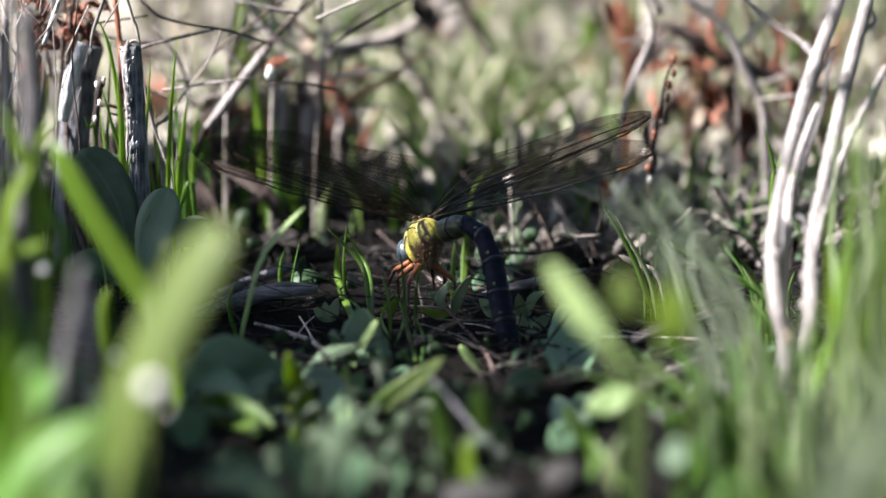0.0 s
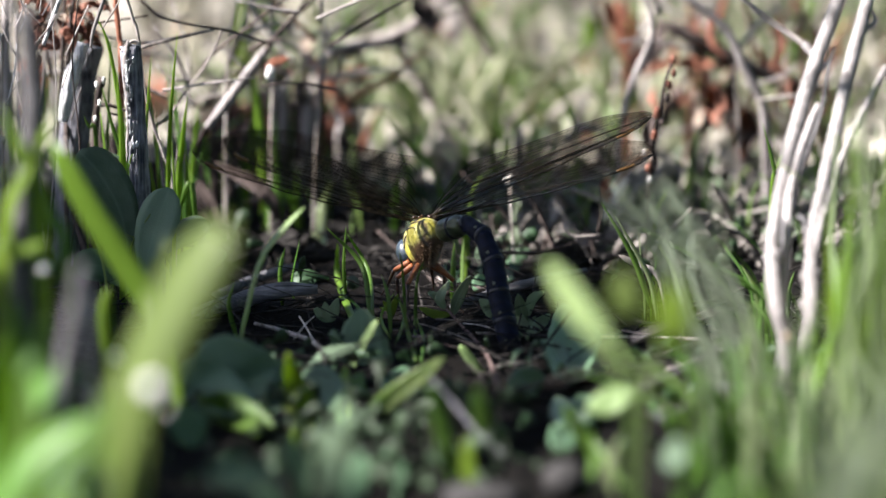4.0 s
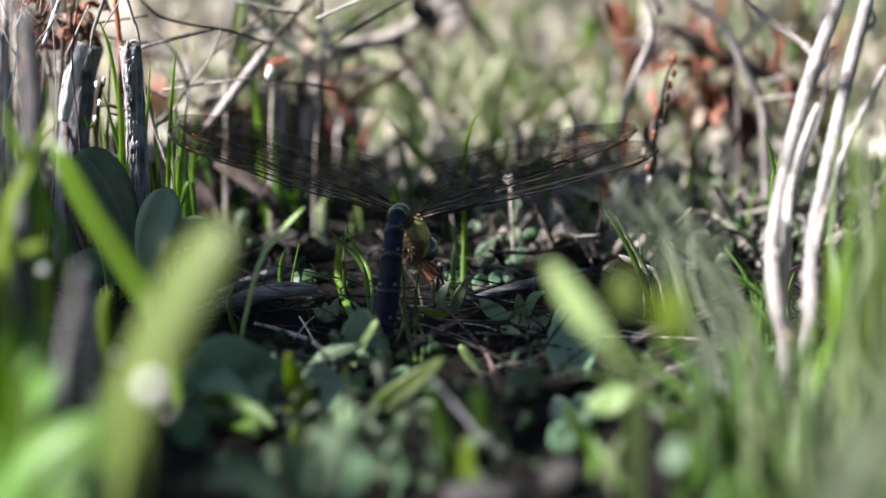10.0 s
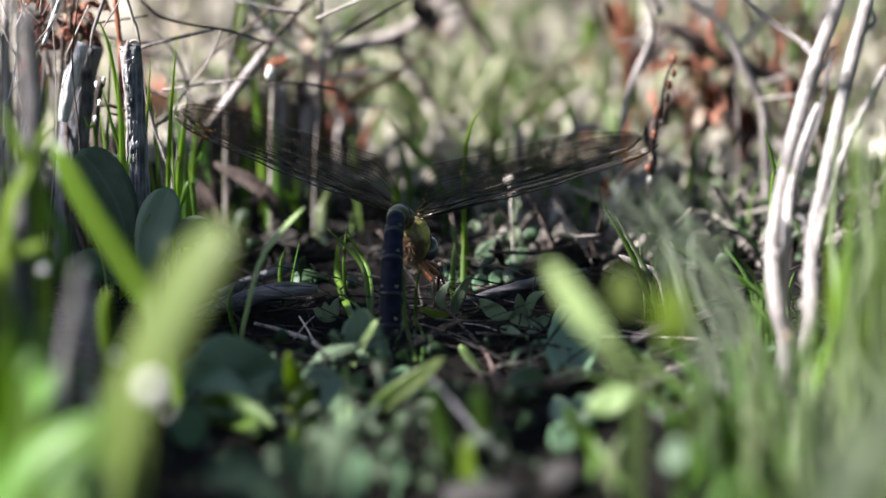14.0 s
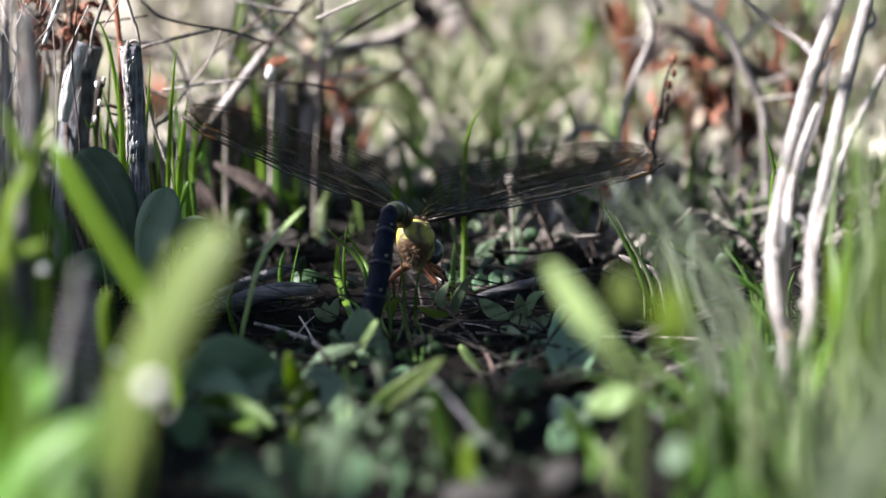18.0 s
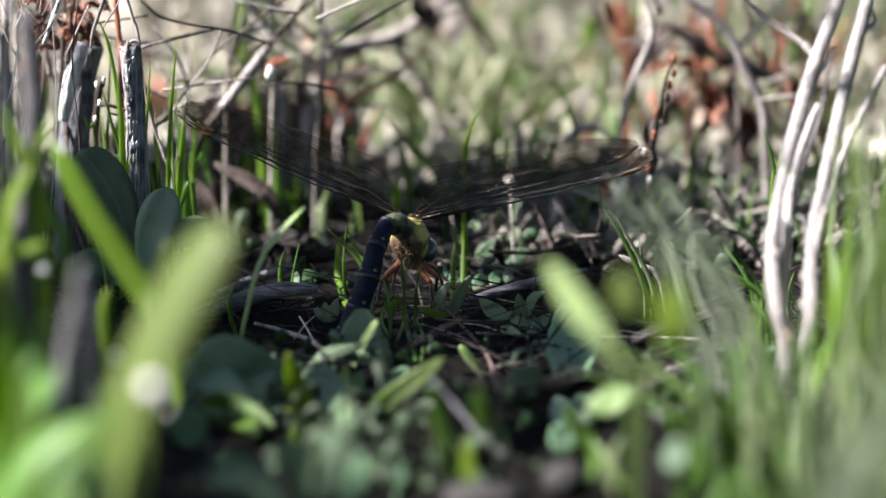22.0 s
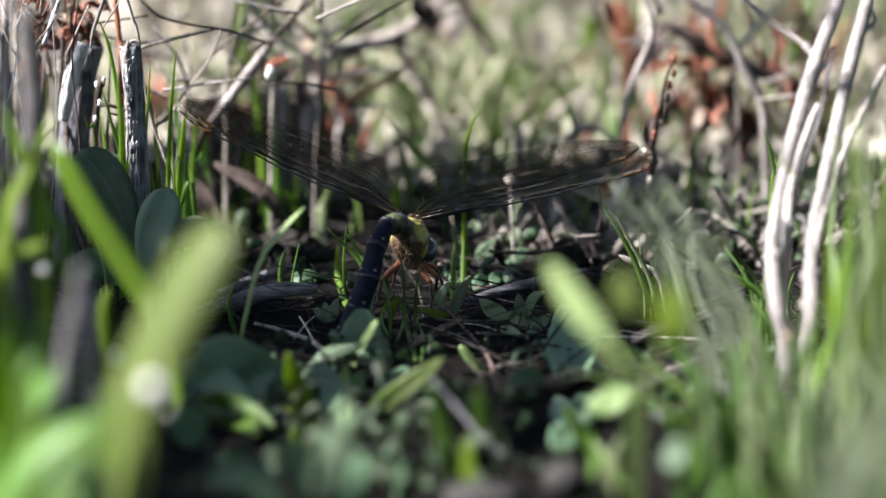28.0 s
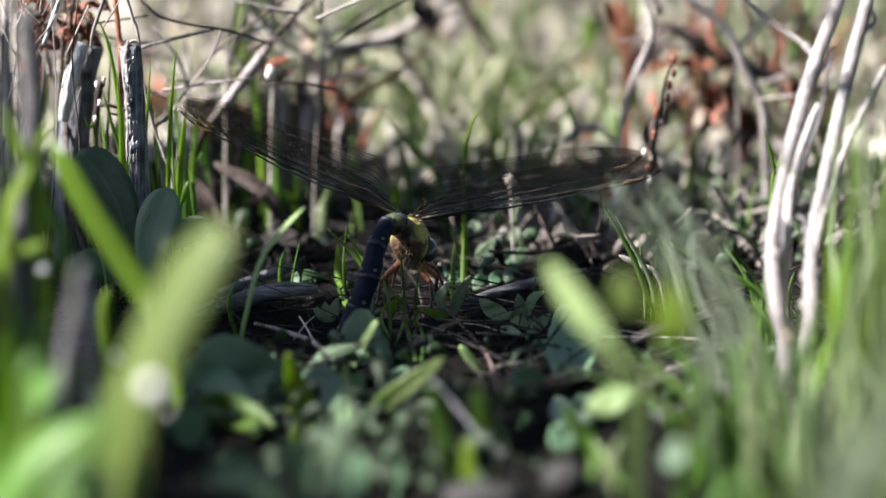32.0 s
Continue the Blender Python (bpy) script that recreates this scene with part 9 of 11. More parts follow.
leaf(t, [(-88.7, 51.9, 50.4), (-87, 51.9, 52), (-85.3, 51.9, 52.7)], 3.00, RUST_DEEP, 'oval', -52, 0.5, wave=0.35, steps=10)
leaf(t, [(-81.2, 53.5, 59.1), (-80.3, 53.5, 58.5), (-79.4, 53.5, 56.8)], 2.26, RUST_DEEP, 'oval', -44, 0.5, wave=0.35, steps=10)
leaf(t, [(-78.1, 48, 49.9), (-76.1, 48, 50), (-74.1, 48, 49.1)], 1.67, RUST_DEEP, 'oval', -32, 0.5, wave=0.35, steps=10)
leaf(t, [(-78.4, 47.7, 51.4), (-80.5, 47.7, 52.7), (-82.5, 47.7, 52.9)], 2.60, RUST_DEEP, 'oval', -50, 0.5, wave=0.35, steps=10)
leaf(t, [(-85.5, 47.4, 51.4), (-87.3, 47.4, 52.5), (-89.1, 47.4, 52.6)], 1.28, RUST_DEEP, 'oval', 7, 0.5, wave=0.35, steps=10)
leaf(t, [(-89.5, 51.8, 53.7), (-87.7, 51.8, 54.9), (-86, 51.8, 55)], 2.07, RUST_DEEP, 'oval', -25, 0.5, wave=0.35, steps=10)
leaf(t, [(-83.5, 55.9, 49.9), (-82.3, 55.9, 48.9), (-81.3, 55.9, 47)], 1.80, TAN, 'oval', 13, 0.5, wave=0.35, steps=10)
leaf(t, [(-87.4, 48.1, 57.5), (-86.4, 48.1, 59.2), (-85.3, 48.1, 59.8)], 1.84, RUST_DEEP, 'oval', 49, 0.5, wave=0.35, steps=10)
leaf(t, [(-87.8, 56.8, 53.1), (-86.4, 56.8, 53.1), (-85.2, 56.8, 52.2)], 2.29, TAN, 'oval', -64, 0.5, wave=0.35, steps=10)
leaf(t, [(-88.4, 56.3, 51.2), (-88.2, 56.3, 53.6), (-88, 56.3, 55.1)], 2.40, RUST_DEEP, 'oval', 35, 0.5, wave=0.35, steps=10)
leaf(t, [(-75.1, 49.5, 55), (-75.9, 49.5, 56.3), (-76.7, 49.5, 56.7)], 1.12, RUST_DEEP, 'oval', 0, 0.5, wave=0.35, steps=10)

# ---- loose litter and grass, seeded ----


def stuff(name, pieces, material, label, category):
    """Many small pieces that nobody could count, joined into one mesh."""
    verts, faces, uvs = [], [], []
    for piece in pieces:
        base = len(verts)
        verts += piece[0]
        faces += [tuple(base + i for i in f) for f in piece[1]]
        uvs += piece[2] if len(piece) > 2 else [(0.2, 0.2)] * len(piece[0])
    ob = new(name, mesh_from(name, verts, faces, uvs))
    ob.data.materials.append(material)
    return tagged(ob, label, category, kind="stuff")


def straw_bits(rnd, count, xr, yr, length, radius, lift):
    """Short straws and twig ends lying or leaning on the ground."""
    out = []
    for _ in range(count):
        x, y = rnd.uniform(*xr), rnd.uniform(*yr)
        a, n = rnd.uniform(0, 6.283), rnd.uniform(*length)
        r, e = rnd.uniform(*radius), rnd.random() ** 2 * lift
        z = ground_height(x, y) * 1000 + r * 0.5
        d = Vector((math.cos(a) * math.cos(e), math.sin(a) * math.cos(e), math.sin(e))) * n
        p = Vector((x * 1000, y * 1000, z))
        b = p + d * 0.5 + Vector((rnd.uniform(-1, 1), rnd.uniform(-1, 1), rnd.uniform(0, 1))) * n * 0.07
        out.append(tube_data([p, b, p + d], [r, r * 0.9, r * 0.5], 5, 4))
    return out


def curled_leaves(rnd, count, xr, yr, size, lift=(0, 12), steep=0.75):
    """Dead leaves, curled and tossed on the ground."""
    out = []
    for i in range(count):
        x, y, n = rnd.uniform(*xr), rnd.uniform(*yr), rnd.uniform(*size)
        a, e = rnd.uniform(0, 6.283), rnd.uniform(-0.1, steep)
        z = rnd.uniform(*lift)
        p = Vector((x * 1000, y * 1000, z))
        d = Vector((math.cos(a) * math.cos(e), math.sin(a) * math.cos(e), abs(math.sin(e)))) * n
        mid = p + d * 0.5 + Vector((0, 0, n * rnd.uniform(0.05, 0.3)))
        out.append(ribbon_data([p, mid, p + d], n * rnd.uniform(0.3, 0.6), "oval", rnd.uniform(0, 360), rnd.uniform(0.2, 0.9), 0.4, 5, 6, 0.3, i))
    return out


def loose_blades(rnd, count, xr, yr, height, width, lean=0.45):
    """Upright grass blades strewn over a patch."""
    out = []
    for i in range(count):
        x, y, h = rnd.uniform(*xr) * 1000, rnd.uniform(*yr) * 1000, rnd.uniform(*height)
        lx, ly = rnd.gauss(0, lean) * h, rnd.gauss(0, lean) * h
        out.append(ribbon_data([(x, y, -2), (x + lx * 0.3, y + ly * 0.3, h * 0.6), (x + lx, y + ly, h)], rnd.uniform(*width), "grass", rnd.uniform(-60, 60), 0.25, 0.3, 3, 8, 0.03, i))
    return out


def low_leaves(rnd, count, xr, yr, size, lift):
    """Small leaves of ground-hugging herbs."""
    out = []
    for i in range(count):
        x, y, n = rnd.uniform(*xr) * 1000, rnd.uniform(*yr) * 1000, rnd.uniform(*size)
        a, e, z = rnd.uniform(0, 6.283), rnd.uniform(-0.2, 0.9), rnd.uniform(*lift)
        d = Vector((math.cos(a) * math.cos(e), math.sin(a) * math.cos(e), math.sin(e))) * n
        p = Vector((x, y, z))
        out.append(ribbon_data([p, p + d * 0.5 + Vector((0, 0, n * 0.15)), p + d], n * rnd.uniform(0.35, 0.6), "spoon", rnd.uniform(-90, 90), 0.2, 0.3, 3, 6, 0.1, i))
    return out


def shade_fill_stalks(at, count, xr, yr, height, seed, rust=0.2):
    """Dark stalks and hanging dead leaves, dense enough to stand in for shade; millimetres."""
    r = random.Random(seed)
    t = thing("dead_shrub", "dense dark brown dead stalks and leaves, partly standing in for shade", "dead shrub", at)
    for k in range(count):
        x, y, h = r.uniform(*xr), r.uniform(*yr), r.uniform(*height)
        w, lean = r.uniform(0.5, 1.5), r.gauss(0, 3)
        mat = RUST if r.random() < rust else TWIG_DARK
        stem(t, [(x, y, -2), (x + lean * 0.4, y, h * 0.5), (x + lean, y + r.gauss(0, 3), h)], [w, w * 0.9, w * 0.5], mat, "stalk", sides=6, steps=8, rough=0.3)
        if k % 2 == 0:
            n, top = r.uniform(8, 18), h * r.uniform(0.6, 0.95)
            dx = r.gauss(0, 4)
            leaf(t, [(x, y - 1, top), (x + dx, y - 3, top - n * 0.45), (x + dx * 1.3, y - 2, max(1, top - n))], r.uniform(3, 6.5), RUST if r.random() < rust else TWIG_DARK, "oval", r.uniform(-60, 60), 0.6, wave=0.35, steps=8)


# dark stalks added to fill the shaded gaps among the stubs and sticks
shade_fill_stalks((-30, 200, 0), 28, (-58, -26), (165, 255), (14, 29), 61)
shade_fill_stalks((-66, 110, 0), 26, (-80, -50), (85, 140), (12, 28), 62, 0.0)
shade_fill_stalks((-40, 230, 0), 22, (-60, -22), (180, 240), (16, 30), 63, 0.55)


rnd = random.Random(11)
stuff("fine_litter", straw_bits(rnd, 1300, (-0.13, 0.13), (-0.095, 0.17), (8, 36), (0.1, 0.34), 0.4), LITTER_SHADED, "fine litter of broken stalks and straw on soil, darkened for shade", "litter")
stuff("dead_leaf_litter", curled_leaves(rnd, 320, (-0.2, 0.2), (0.05, 0.19), (4, 10), (-1, 2)), LITTER_SHADED, "small curled dead leaves lying on soil, darkened for shade", "litter")
stuff("brown_litter", curled_leaves(random.Random(29), 170, (0.01, 0.1), (0.065, 0.2), (4, 11), (-1, 3)) + straw_bits(random.Random(30), 160, (0.01, 0.1), (0.06, 0.2), (8, 34), (0.3, 1.0), 0.7), LITTER_HALF_LIT, "grey-brown broken stalks and curled leaves on soil", "litter")
stuff("shade_herbs", low_leaves(random.Random(37), 110, (-0.03, 0.012), (-0.165, -0.095), (3, 7), (0, 4)), HERB_SHADED, "dark green herb leaves on the soil, shade put into their colour", "herbs")
stuff("soft_herbs", low_leaves(random.Random(33), 330, (-0.01, 0.1), (0.07, 0.24), (4, 9), (0, 5)), HERB_SOFT, "low soft green herb leaves behind the insect", "herbs")
stuff("sunlit_litter", curled_leaves(rnd, 2400, (-0.22, 0.22), (0.15, 0.62), (7, 17), (0, 3), 0.35) + curled_leaves(rnd, 2200, (-0.4, 0.4), (0.58, 1.5), (12, 26), (0, 5), 0.35), LITTER_SUNLIT, "curled dead leaves covering the ground behind, paled for sunlight", "litter")
stuff("sunlit_straw", straw_bits(rnd, 420, (-0.3, 0.3), (0.2, 1.2), (20, 70), (0.6, 2.2), 1.3), LITTER_SUNLIT, "broken straws and twigs behind, paled for sunlight", "litter")
stuff("rust_leaf_litter", curled_leaves(rnd, 160, (-0.3, 0.3), (0.2, 0.9), (6, 15)), RUST, "rust-brown dead leaves among pale litter", "litter")
stuff("dark_twig_litter", straw_bits(rnd, 90, (-0.25, 0.25), (0.16, 0.8), (25, 80), (0.6, 1.8), 1.2), TWIG_DARK, "thin dark dead twigs in the background tangle", "litter")
stuff("background_grass", loose_blades(rnd, 200, (-0.05, 0.3), (0.24, 0.55), (14, 48), (1.6, 4)) + loose_blades(rnd, 190, (-0.13, 0.15), (0.11, 0.30), (8, 26), (1, 2.6)), GRASS_MANY, "blurred green grass shoots in the background", "grass")
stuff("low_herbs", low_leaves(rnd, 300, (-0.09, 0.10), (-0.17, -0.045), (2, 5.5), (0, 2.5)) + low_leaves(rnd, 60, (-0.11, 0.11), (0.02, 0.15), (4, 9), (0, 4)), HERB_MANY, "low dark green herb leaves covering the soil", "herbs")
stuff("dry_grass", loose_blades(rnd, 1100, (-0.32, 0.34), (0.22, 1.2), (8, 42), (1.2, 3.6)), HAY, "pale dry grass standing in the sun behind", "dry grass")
stuff("sparse_grass", loose_blades(rnd, 36, (-0.12, 0.12), (-0.03, 0.2), (8, 22), (0.7, 1.6)), GRASS_MANY, "small thin green grass shoots on dark soil", "grass")


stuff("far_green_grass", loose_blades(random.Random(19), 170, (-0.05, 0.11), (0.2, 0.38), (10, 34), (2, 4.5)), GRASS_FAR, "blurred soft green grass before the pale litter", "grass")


def grass_tuft(at, count, reach, height, width, material, label, group, seed, lean=(0, 0)):
    """A tuft whose blades fan out of one foot; at in millimetres."""
    r = random.Random(seed)
    t = thing("grass_tuft", label, "grass", at, group)
    for _ in range(count):
        a, h = r.uniform(0, 6.283), r.uniform(*height)
        bx, by = at[0] + r.gauss(0, reach * 0.35), at[1] + r.gauss(0, reach * 0.35)
        d = abs(r.gauss(0, reach))
        tx, ty = bx + math.cos(a) * d + lean[0] * h, by + math.sin(a) * d + lean[1] * h
        blade(t, [(bx, by, -2), (bx + (tx - bx) * 0.3, by + (ty - by) * 0.3, h * 0.6), (tx, ty, h)], r.uniform(*width), material, face=r.uniform(-95, 60), steps=9)


SOFT = ("soft green grass tuft with fine arching blades", "soft grass tufts")
grass_tuft((56, -200, 0), 24, 12, (8, 24), (0.8, 1.8), GRASS_SOFT, *SOFT, 1, (-0.2, 0))
grass_tuft((40, -215, 0), 20, 11, (6, 20), (0.8, 1.8), GRASS, *SOFT, 2, (0.1, 0))
grass_tuft((72, -190, 0), 24, 11, (12, 34), (0.9, 2.2), GRASS_PALE, *SOFT, 3, (0, 0))
grass_tuft((32, -245, 0), 10, 9, (5, 16), (0.8, 1.6), GRASS, *SOFT, 4, (0.2, 0))
grass_tuft((58, -255, 0), 16, 12, (8, 26), (0.9, 2.0), GRASS_SOFT, *SOFT, 5, (0, 0))
grass_tuft((46, -150, 0), 30, 10, (6, 22), (0.8, 2.0), GRASS, *SOFT, 6, (-0.2, 0))
grass_tuft((70, -130, 0), 36, 10, (8, 24), (0.8, 2.0), GRASS_PALE, *SOFT, 7, (0, 0))
grass_tuft((90, -120, 0), 44, 10, (30, 66), (0.8, 2.0), GRASS_PALE, *SOFT, 8, (0, 0))
grass_tuft((82, -180, 0), 36, 9, (24, 56), (0.9, 2.2), GRASS_LIME, *SOFT, 9, (0, 0))
grass_tuft((98, -60, 0), 40, 12, (30, 60), (0.7, 1.8), GRASS_PALE, *SOFT, 10, (0, 0))
grass_tuft((64, -40, 0), 22, 9, (8, 26), (0.5, 1.2), GRASS, *SOFT, 11, (-0.4, 0))
# two tufts out of view, added to shade the ground beside them
grass_tuft((-122, -90, 0), 40, 16, (35, 75), (1.5, 4), GRASS, *SOFT, 12, (0, 0))
grass_tuft((-118, -170, 0), 40, 16, (35, 75), (1.5, 4), GRASS_LIME, *SOFT, 13, (0, 0))
NEAR = ("fine pale grass tuft close to the ground's edge", "near grass tufts")
grass_tuft((43, -330, 0), 11, 7, (40, 60), (0.8, 1.6), GRASS_GREY, *NEAR, 43, (0, 0))
grass_tuft((52, -315, 0), 14, 6, (48, 80), (0.8, 1.6), GRASS_SOFT, *NEAR, 44, (0, 0))



# ---- unseen leafy bush, added beside the clearing to shade the insect ----


# places lit through holes cut in the added crown: x, y, z, radius (mm)
SUN_GAPS = []


def sun_gap(radius, *places):
    SUN_GAPS.extend((p, radius) for p in places)


# foreground blades
sun_gap(9, (-66, -120, 51), (-60, -120, 39), (-51, -120, 25), (-62, -150, 61), (-67, -150, 50), (-70, -150, 53))
sun_gap(7, (-16, -178, 14))
# sticks and twigs at the edge
sun_gap(6, (-64, 15, 56), (-64, 15, 46), (-49, 75, 33))
sun_gap(5, (-64, 15, 37), (-45, 30, 30))
sun_gap(15, (-79, 52, 48))
sun_gap(10, (-81, 46, 38), (-90, 90, 48), (-80, 45, 38))
sun_gap(9, (-66, 24, 62))
sun_gap(16, (-88, 90, 52))
sun_gap(12, (-84, 90, 47), (-78, 45, 49))
sun_gap(14, (-79, 45, 44))
sun_gap(7, (-45, 75, 40))
# the insect and the herbs round it
sun_gap(4.5, (-8, 0, 19))
sun_gap(2.5, (14, -2, 27), (-4, 0, 16))
sun_gap(6, (40, 0, 11))
sun_gap(4, (36, 0, 20), (16, 12, 34), (6, -61, 0))
sun_gap(8, (33, -85, 2))
sun_gap(3, (-22, 12, 10))
sun_gap(5, (-6, -95, 4))
# shoots behind
sun_gap(6, (9, 70, 9))
sun_gap(5, (4, 66, 12), (-30, 110, 16))
sun_gap(3, (30, 60, 14))
sun_gap(8, (-40, 75, 45), (-34, 75, 51))
# blades and low leaves before the reeds
sun_gap(15, (17, -172, 37), (20, -172, 34), (23, -172, 30), (27, -172, 25), (29, -172, 21))
sun_gap(13, (28, -142, 11))
sun_gap(10, (34, -160, 19), (4, -165, 6), (32, -128, 12))
sun_gap(5, (1, -165, 10))
sun_gap(6, (21, -120, 5))
sun_gap(12, (28, -142, 20))
# pale folded leaf
sun_gap(4, (-21.5, -63, 2.5), (-26, -66, 0))
sun_gap(2, (-13, -56, 6))
# near blades and leaves on both sides
sun_gap(3.5, (-28, -50, 28), (-26, -50, 30))
sun_gap(7, (-66.7, -160.0, 37.9), (-64.5, -155.0, 38.6), (-69.4, -160.0, 36.6))
sun_gap(4, (4.1, -168.0, 5.0))
# lit grass shoots and leaves by the sticks
sun_gap(2.2, (-70.9, 22.0, 56.2), (-68.8, 22.0, 49.7), (-67.5, 22.0, 42.0), (-66.8, 20.0, 34.0), (-66.3, 20.0, 26.8), (-57.4, 24.0, 29.9), (-55.5, 30.0, 31.5))
sun_gap(4, (-26.5, -100.0, 9.0), (-23.5, -66.0, 3.8))
sun_gap(2, (6.5, 40.0, 35.3), (8.0, 40.0, 37.5))
sun_gap(3, (14, 61, 22), (-38.7, 150, 27), (-32.7, 150, 26), (-25, 160, 18), (-44, 115, 33), (-40, 110, 27), (-26, 115, 9))
sun_gap(14, (15.2, -185.0, 41.2), (18.5, -185.0, 36.5), (22.0, -185.0, 31.7), (25.5, -185.0, 26.9), (28.5, -185.0, 21.7))
sun_gap(12, (27.6, -150.0, 11.8), (30.8, -250.0, 44.0), (25.2, -235.0, 44.2), (31.0, -200.0, 26.7), (40.3, -170.0, 22.3))
sun_gap(9, (-14.9, -245.0, 24.9), (-15.1, -262.0, 24.4), (-25.9, -268.0, 25.6), (-14.1, -205.0, 20.5), (-65.7, -150.0, 53.6), (-62.9, -150.0, 58.2), (-68.8, -150.0, 56.3))


def leaf_cloud(r, count, xr, yr, zr, size):
    """Leaves of a crown filling a box in millimetres."""
    v, f, u = [], [], []
    for i in range(count):
        q = Vector((r.uniform(*xr), r.uniform(*yr), r.uniform(*zr)))
        n, g = r.uniform(*size), r.uniform(0, 6.28)
        d = Vector((math.cos(g), math.sin(g), r.uniform(-0.6, 0.4))) * n
        p = ribbon_data([q, q + d * 0.5 + Vector((0, 0, 3)), q + d], n * 0.6, "oval", r.uniform(0, 360), 0.2, 0.4, 3, 5, 0.1, i)
        f += [tuple(len(v) + j for j in e) for e in p[1]]
        v += p[0]
        u += p[2]
    return v, f, u


def thicket(at, count, xr, yr, zr, seed):
    """An unseen leafy bush added to block skylight round the clearing; millimetres."""
    r = random.Random(seed)
    t = thing("bush", "unseen dense leafy green bush added to block skylight", "bush", at)
    for k in range(6):
        x, y = r.uniform(*xr), r.uniform(*yr)
        stem(t, [(x, y, -5), (x + 10, y + 8, zr[1] * 0.5), (x + r.uniform(-30, 30), y, zr[1] * 0.95)], [4, 3, 1.5], TWIG, "limb")
    part("crown", mesh_from("crown", *leaf_cloud(r, count, xr, yr, zr, (30, 60))), BUSH_LEAF, t)


def shade_bush():
    centre = Vector((-0.018, 0.058, 0.032)) + SUN_WAY * 0.42
    r = random.Random(5)
    t = thing("bush", "unseen leafy green bush added to shade the clearing", "bush", (-430, 100, 0))
    stem(t, [(-430, 100, -5), (-420, 105, 150), (-380, 100, 260), (-330, 100, 330)], [7, 6, 5, 3], TWIG, "trunk")
    for k in range(5):
        y = -110 + 95 * k
        stem(t, [(-422, 104, 120 + 10 * k), (-380, y * 0.6 + 60, 230), (-335, y, 310)], [4, 3, 1.5], TWIG, "limb")
    across = Vector((0, 1, 0)) - SUN_WAY * SUN_WAY.y
    across.normalize()
    up = SUN_WAY.cross(across).normalized()
    gaps = []
    for p, size in SUN_GAPS:
        d = Vector(p) * MM - centre
        gaps.append((d.dot(across), d.dot(up), size * MM + 0.006))
    v, f, u = [], [], []
    count = 0
    while count < 5000:
        a, b = r.uniform(-0.25, 0.19), r.uniform(-0.060, 0.075)
        if a > 0.05 and (b < 0.022 or a > 0.16) and r.random() < (a - 0.05) * 14:
            continue
        if not ((-0.004 < b < 0.060) if a < -0.12 else (b > (-0.014 if a < -0.07 else -0.030))):
            continue
        if any((a - ga) ** 2 + (b - gb) ** 2 < gr * gr for ga, gb, gr in gaps):
            continue
        q = (centre + across * a + up * b + SUN_WAY * r.uniform(-0.06, 0.06)) * 1000
        n = r.uniform(9, 17)
        g = r.uniform(0, 6.28)
        d = Vector((math.cos(g), math.sin(g), r.uniform(-0.5, 0.5))) * n
        q -= d * 0.5
        p = ribbon_data([q, q + d * 0.5 + Vector((0, 0, 1)), q + d], n * 0.62, "oval", r.uniform(0, 360), 0.2, 0.4, 3, 5, 0.1, count)
        k = len(v)
        v += p[0]
        f += [tuple(k + i for i in e) for e in p[1]]
        u += p[2]
        count += 1
    # stray unseen leaves added at the fringe to dapple the reeds
    r = random.Random(51)
    for k in range(13):
        q = (centre + across * r.uniform(-0.145, -0.088) + up * r.uniform(-0.095, -0.048) + SUN_WAY * r.uniform(-0.06, 0.06)) * 1000
        g = r.uniform(0, 6.28)
        d = Vector((math.cos(g), math.sin(g), r.uniform(-0.5, 0.5))) * r.uniform(9, 15)
        p = ribbon_data([q, q + d * 0.5 + Vector((0, 0, 1)), q + d], 7.5, "oval", r.uniform(0, 360), 0.2, 0.4, 3, 5, 0.1, k)
        n = len(v)
        v += p[0]
        f += [tuple(n + i for i in e) for e in p[1]]
        u += p[2]
    # unseen roof of leaves, added to cut skylight over the clearing
    v2, f2, u2 = leaf_cloud(r, 3600, (-180, 900), (-750, 500), (330, 520), (28, 50))
    f += [tuple(len(v) + i for i in e) for e in f2]
    v += v2
    u += u2
    for k in range(4):
        y = -400 + 220 * k
        stem(t, [(-415, 104, 260), (-220, y * 0.3 + 60, 520), (100, y, 440), (330, y + 30, 420)], [5, 4, 3, 1.5], TWIG, "limb")
    part("crown", mesh_from("crown", v, f, u), BUSH_LEAF, t)


shade_bush()
thicket((500, 300, 0), 900, (380, 650), (-500, 1100), (10, 420), 31)
thicket((0, -1100, 0), 800, (-600, 600), (-1250, -950), (10, 480), 32)

# ---- the dragonfly ----


def insect_skin(name, stops, rough=0.35, scale=900, streak=(1, 1, 1), coat=0.2):
    m, nodes, links, b = shader(name)
    g = grain(nodes, links, scale, 4, streak)
    links.new(ramp(nodes, links, g, stops), b.inputs["Base Color"])
    b.inputs["Roughness"].default_value = rough
    b.inputs["Coat Weight"].default_value = coat
    b.inputs["Specular IOR Level"].default_value = 0.3
    bumped(nodes, links, b, g, 0.25, 0.0002)
    return m


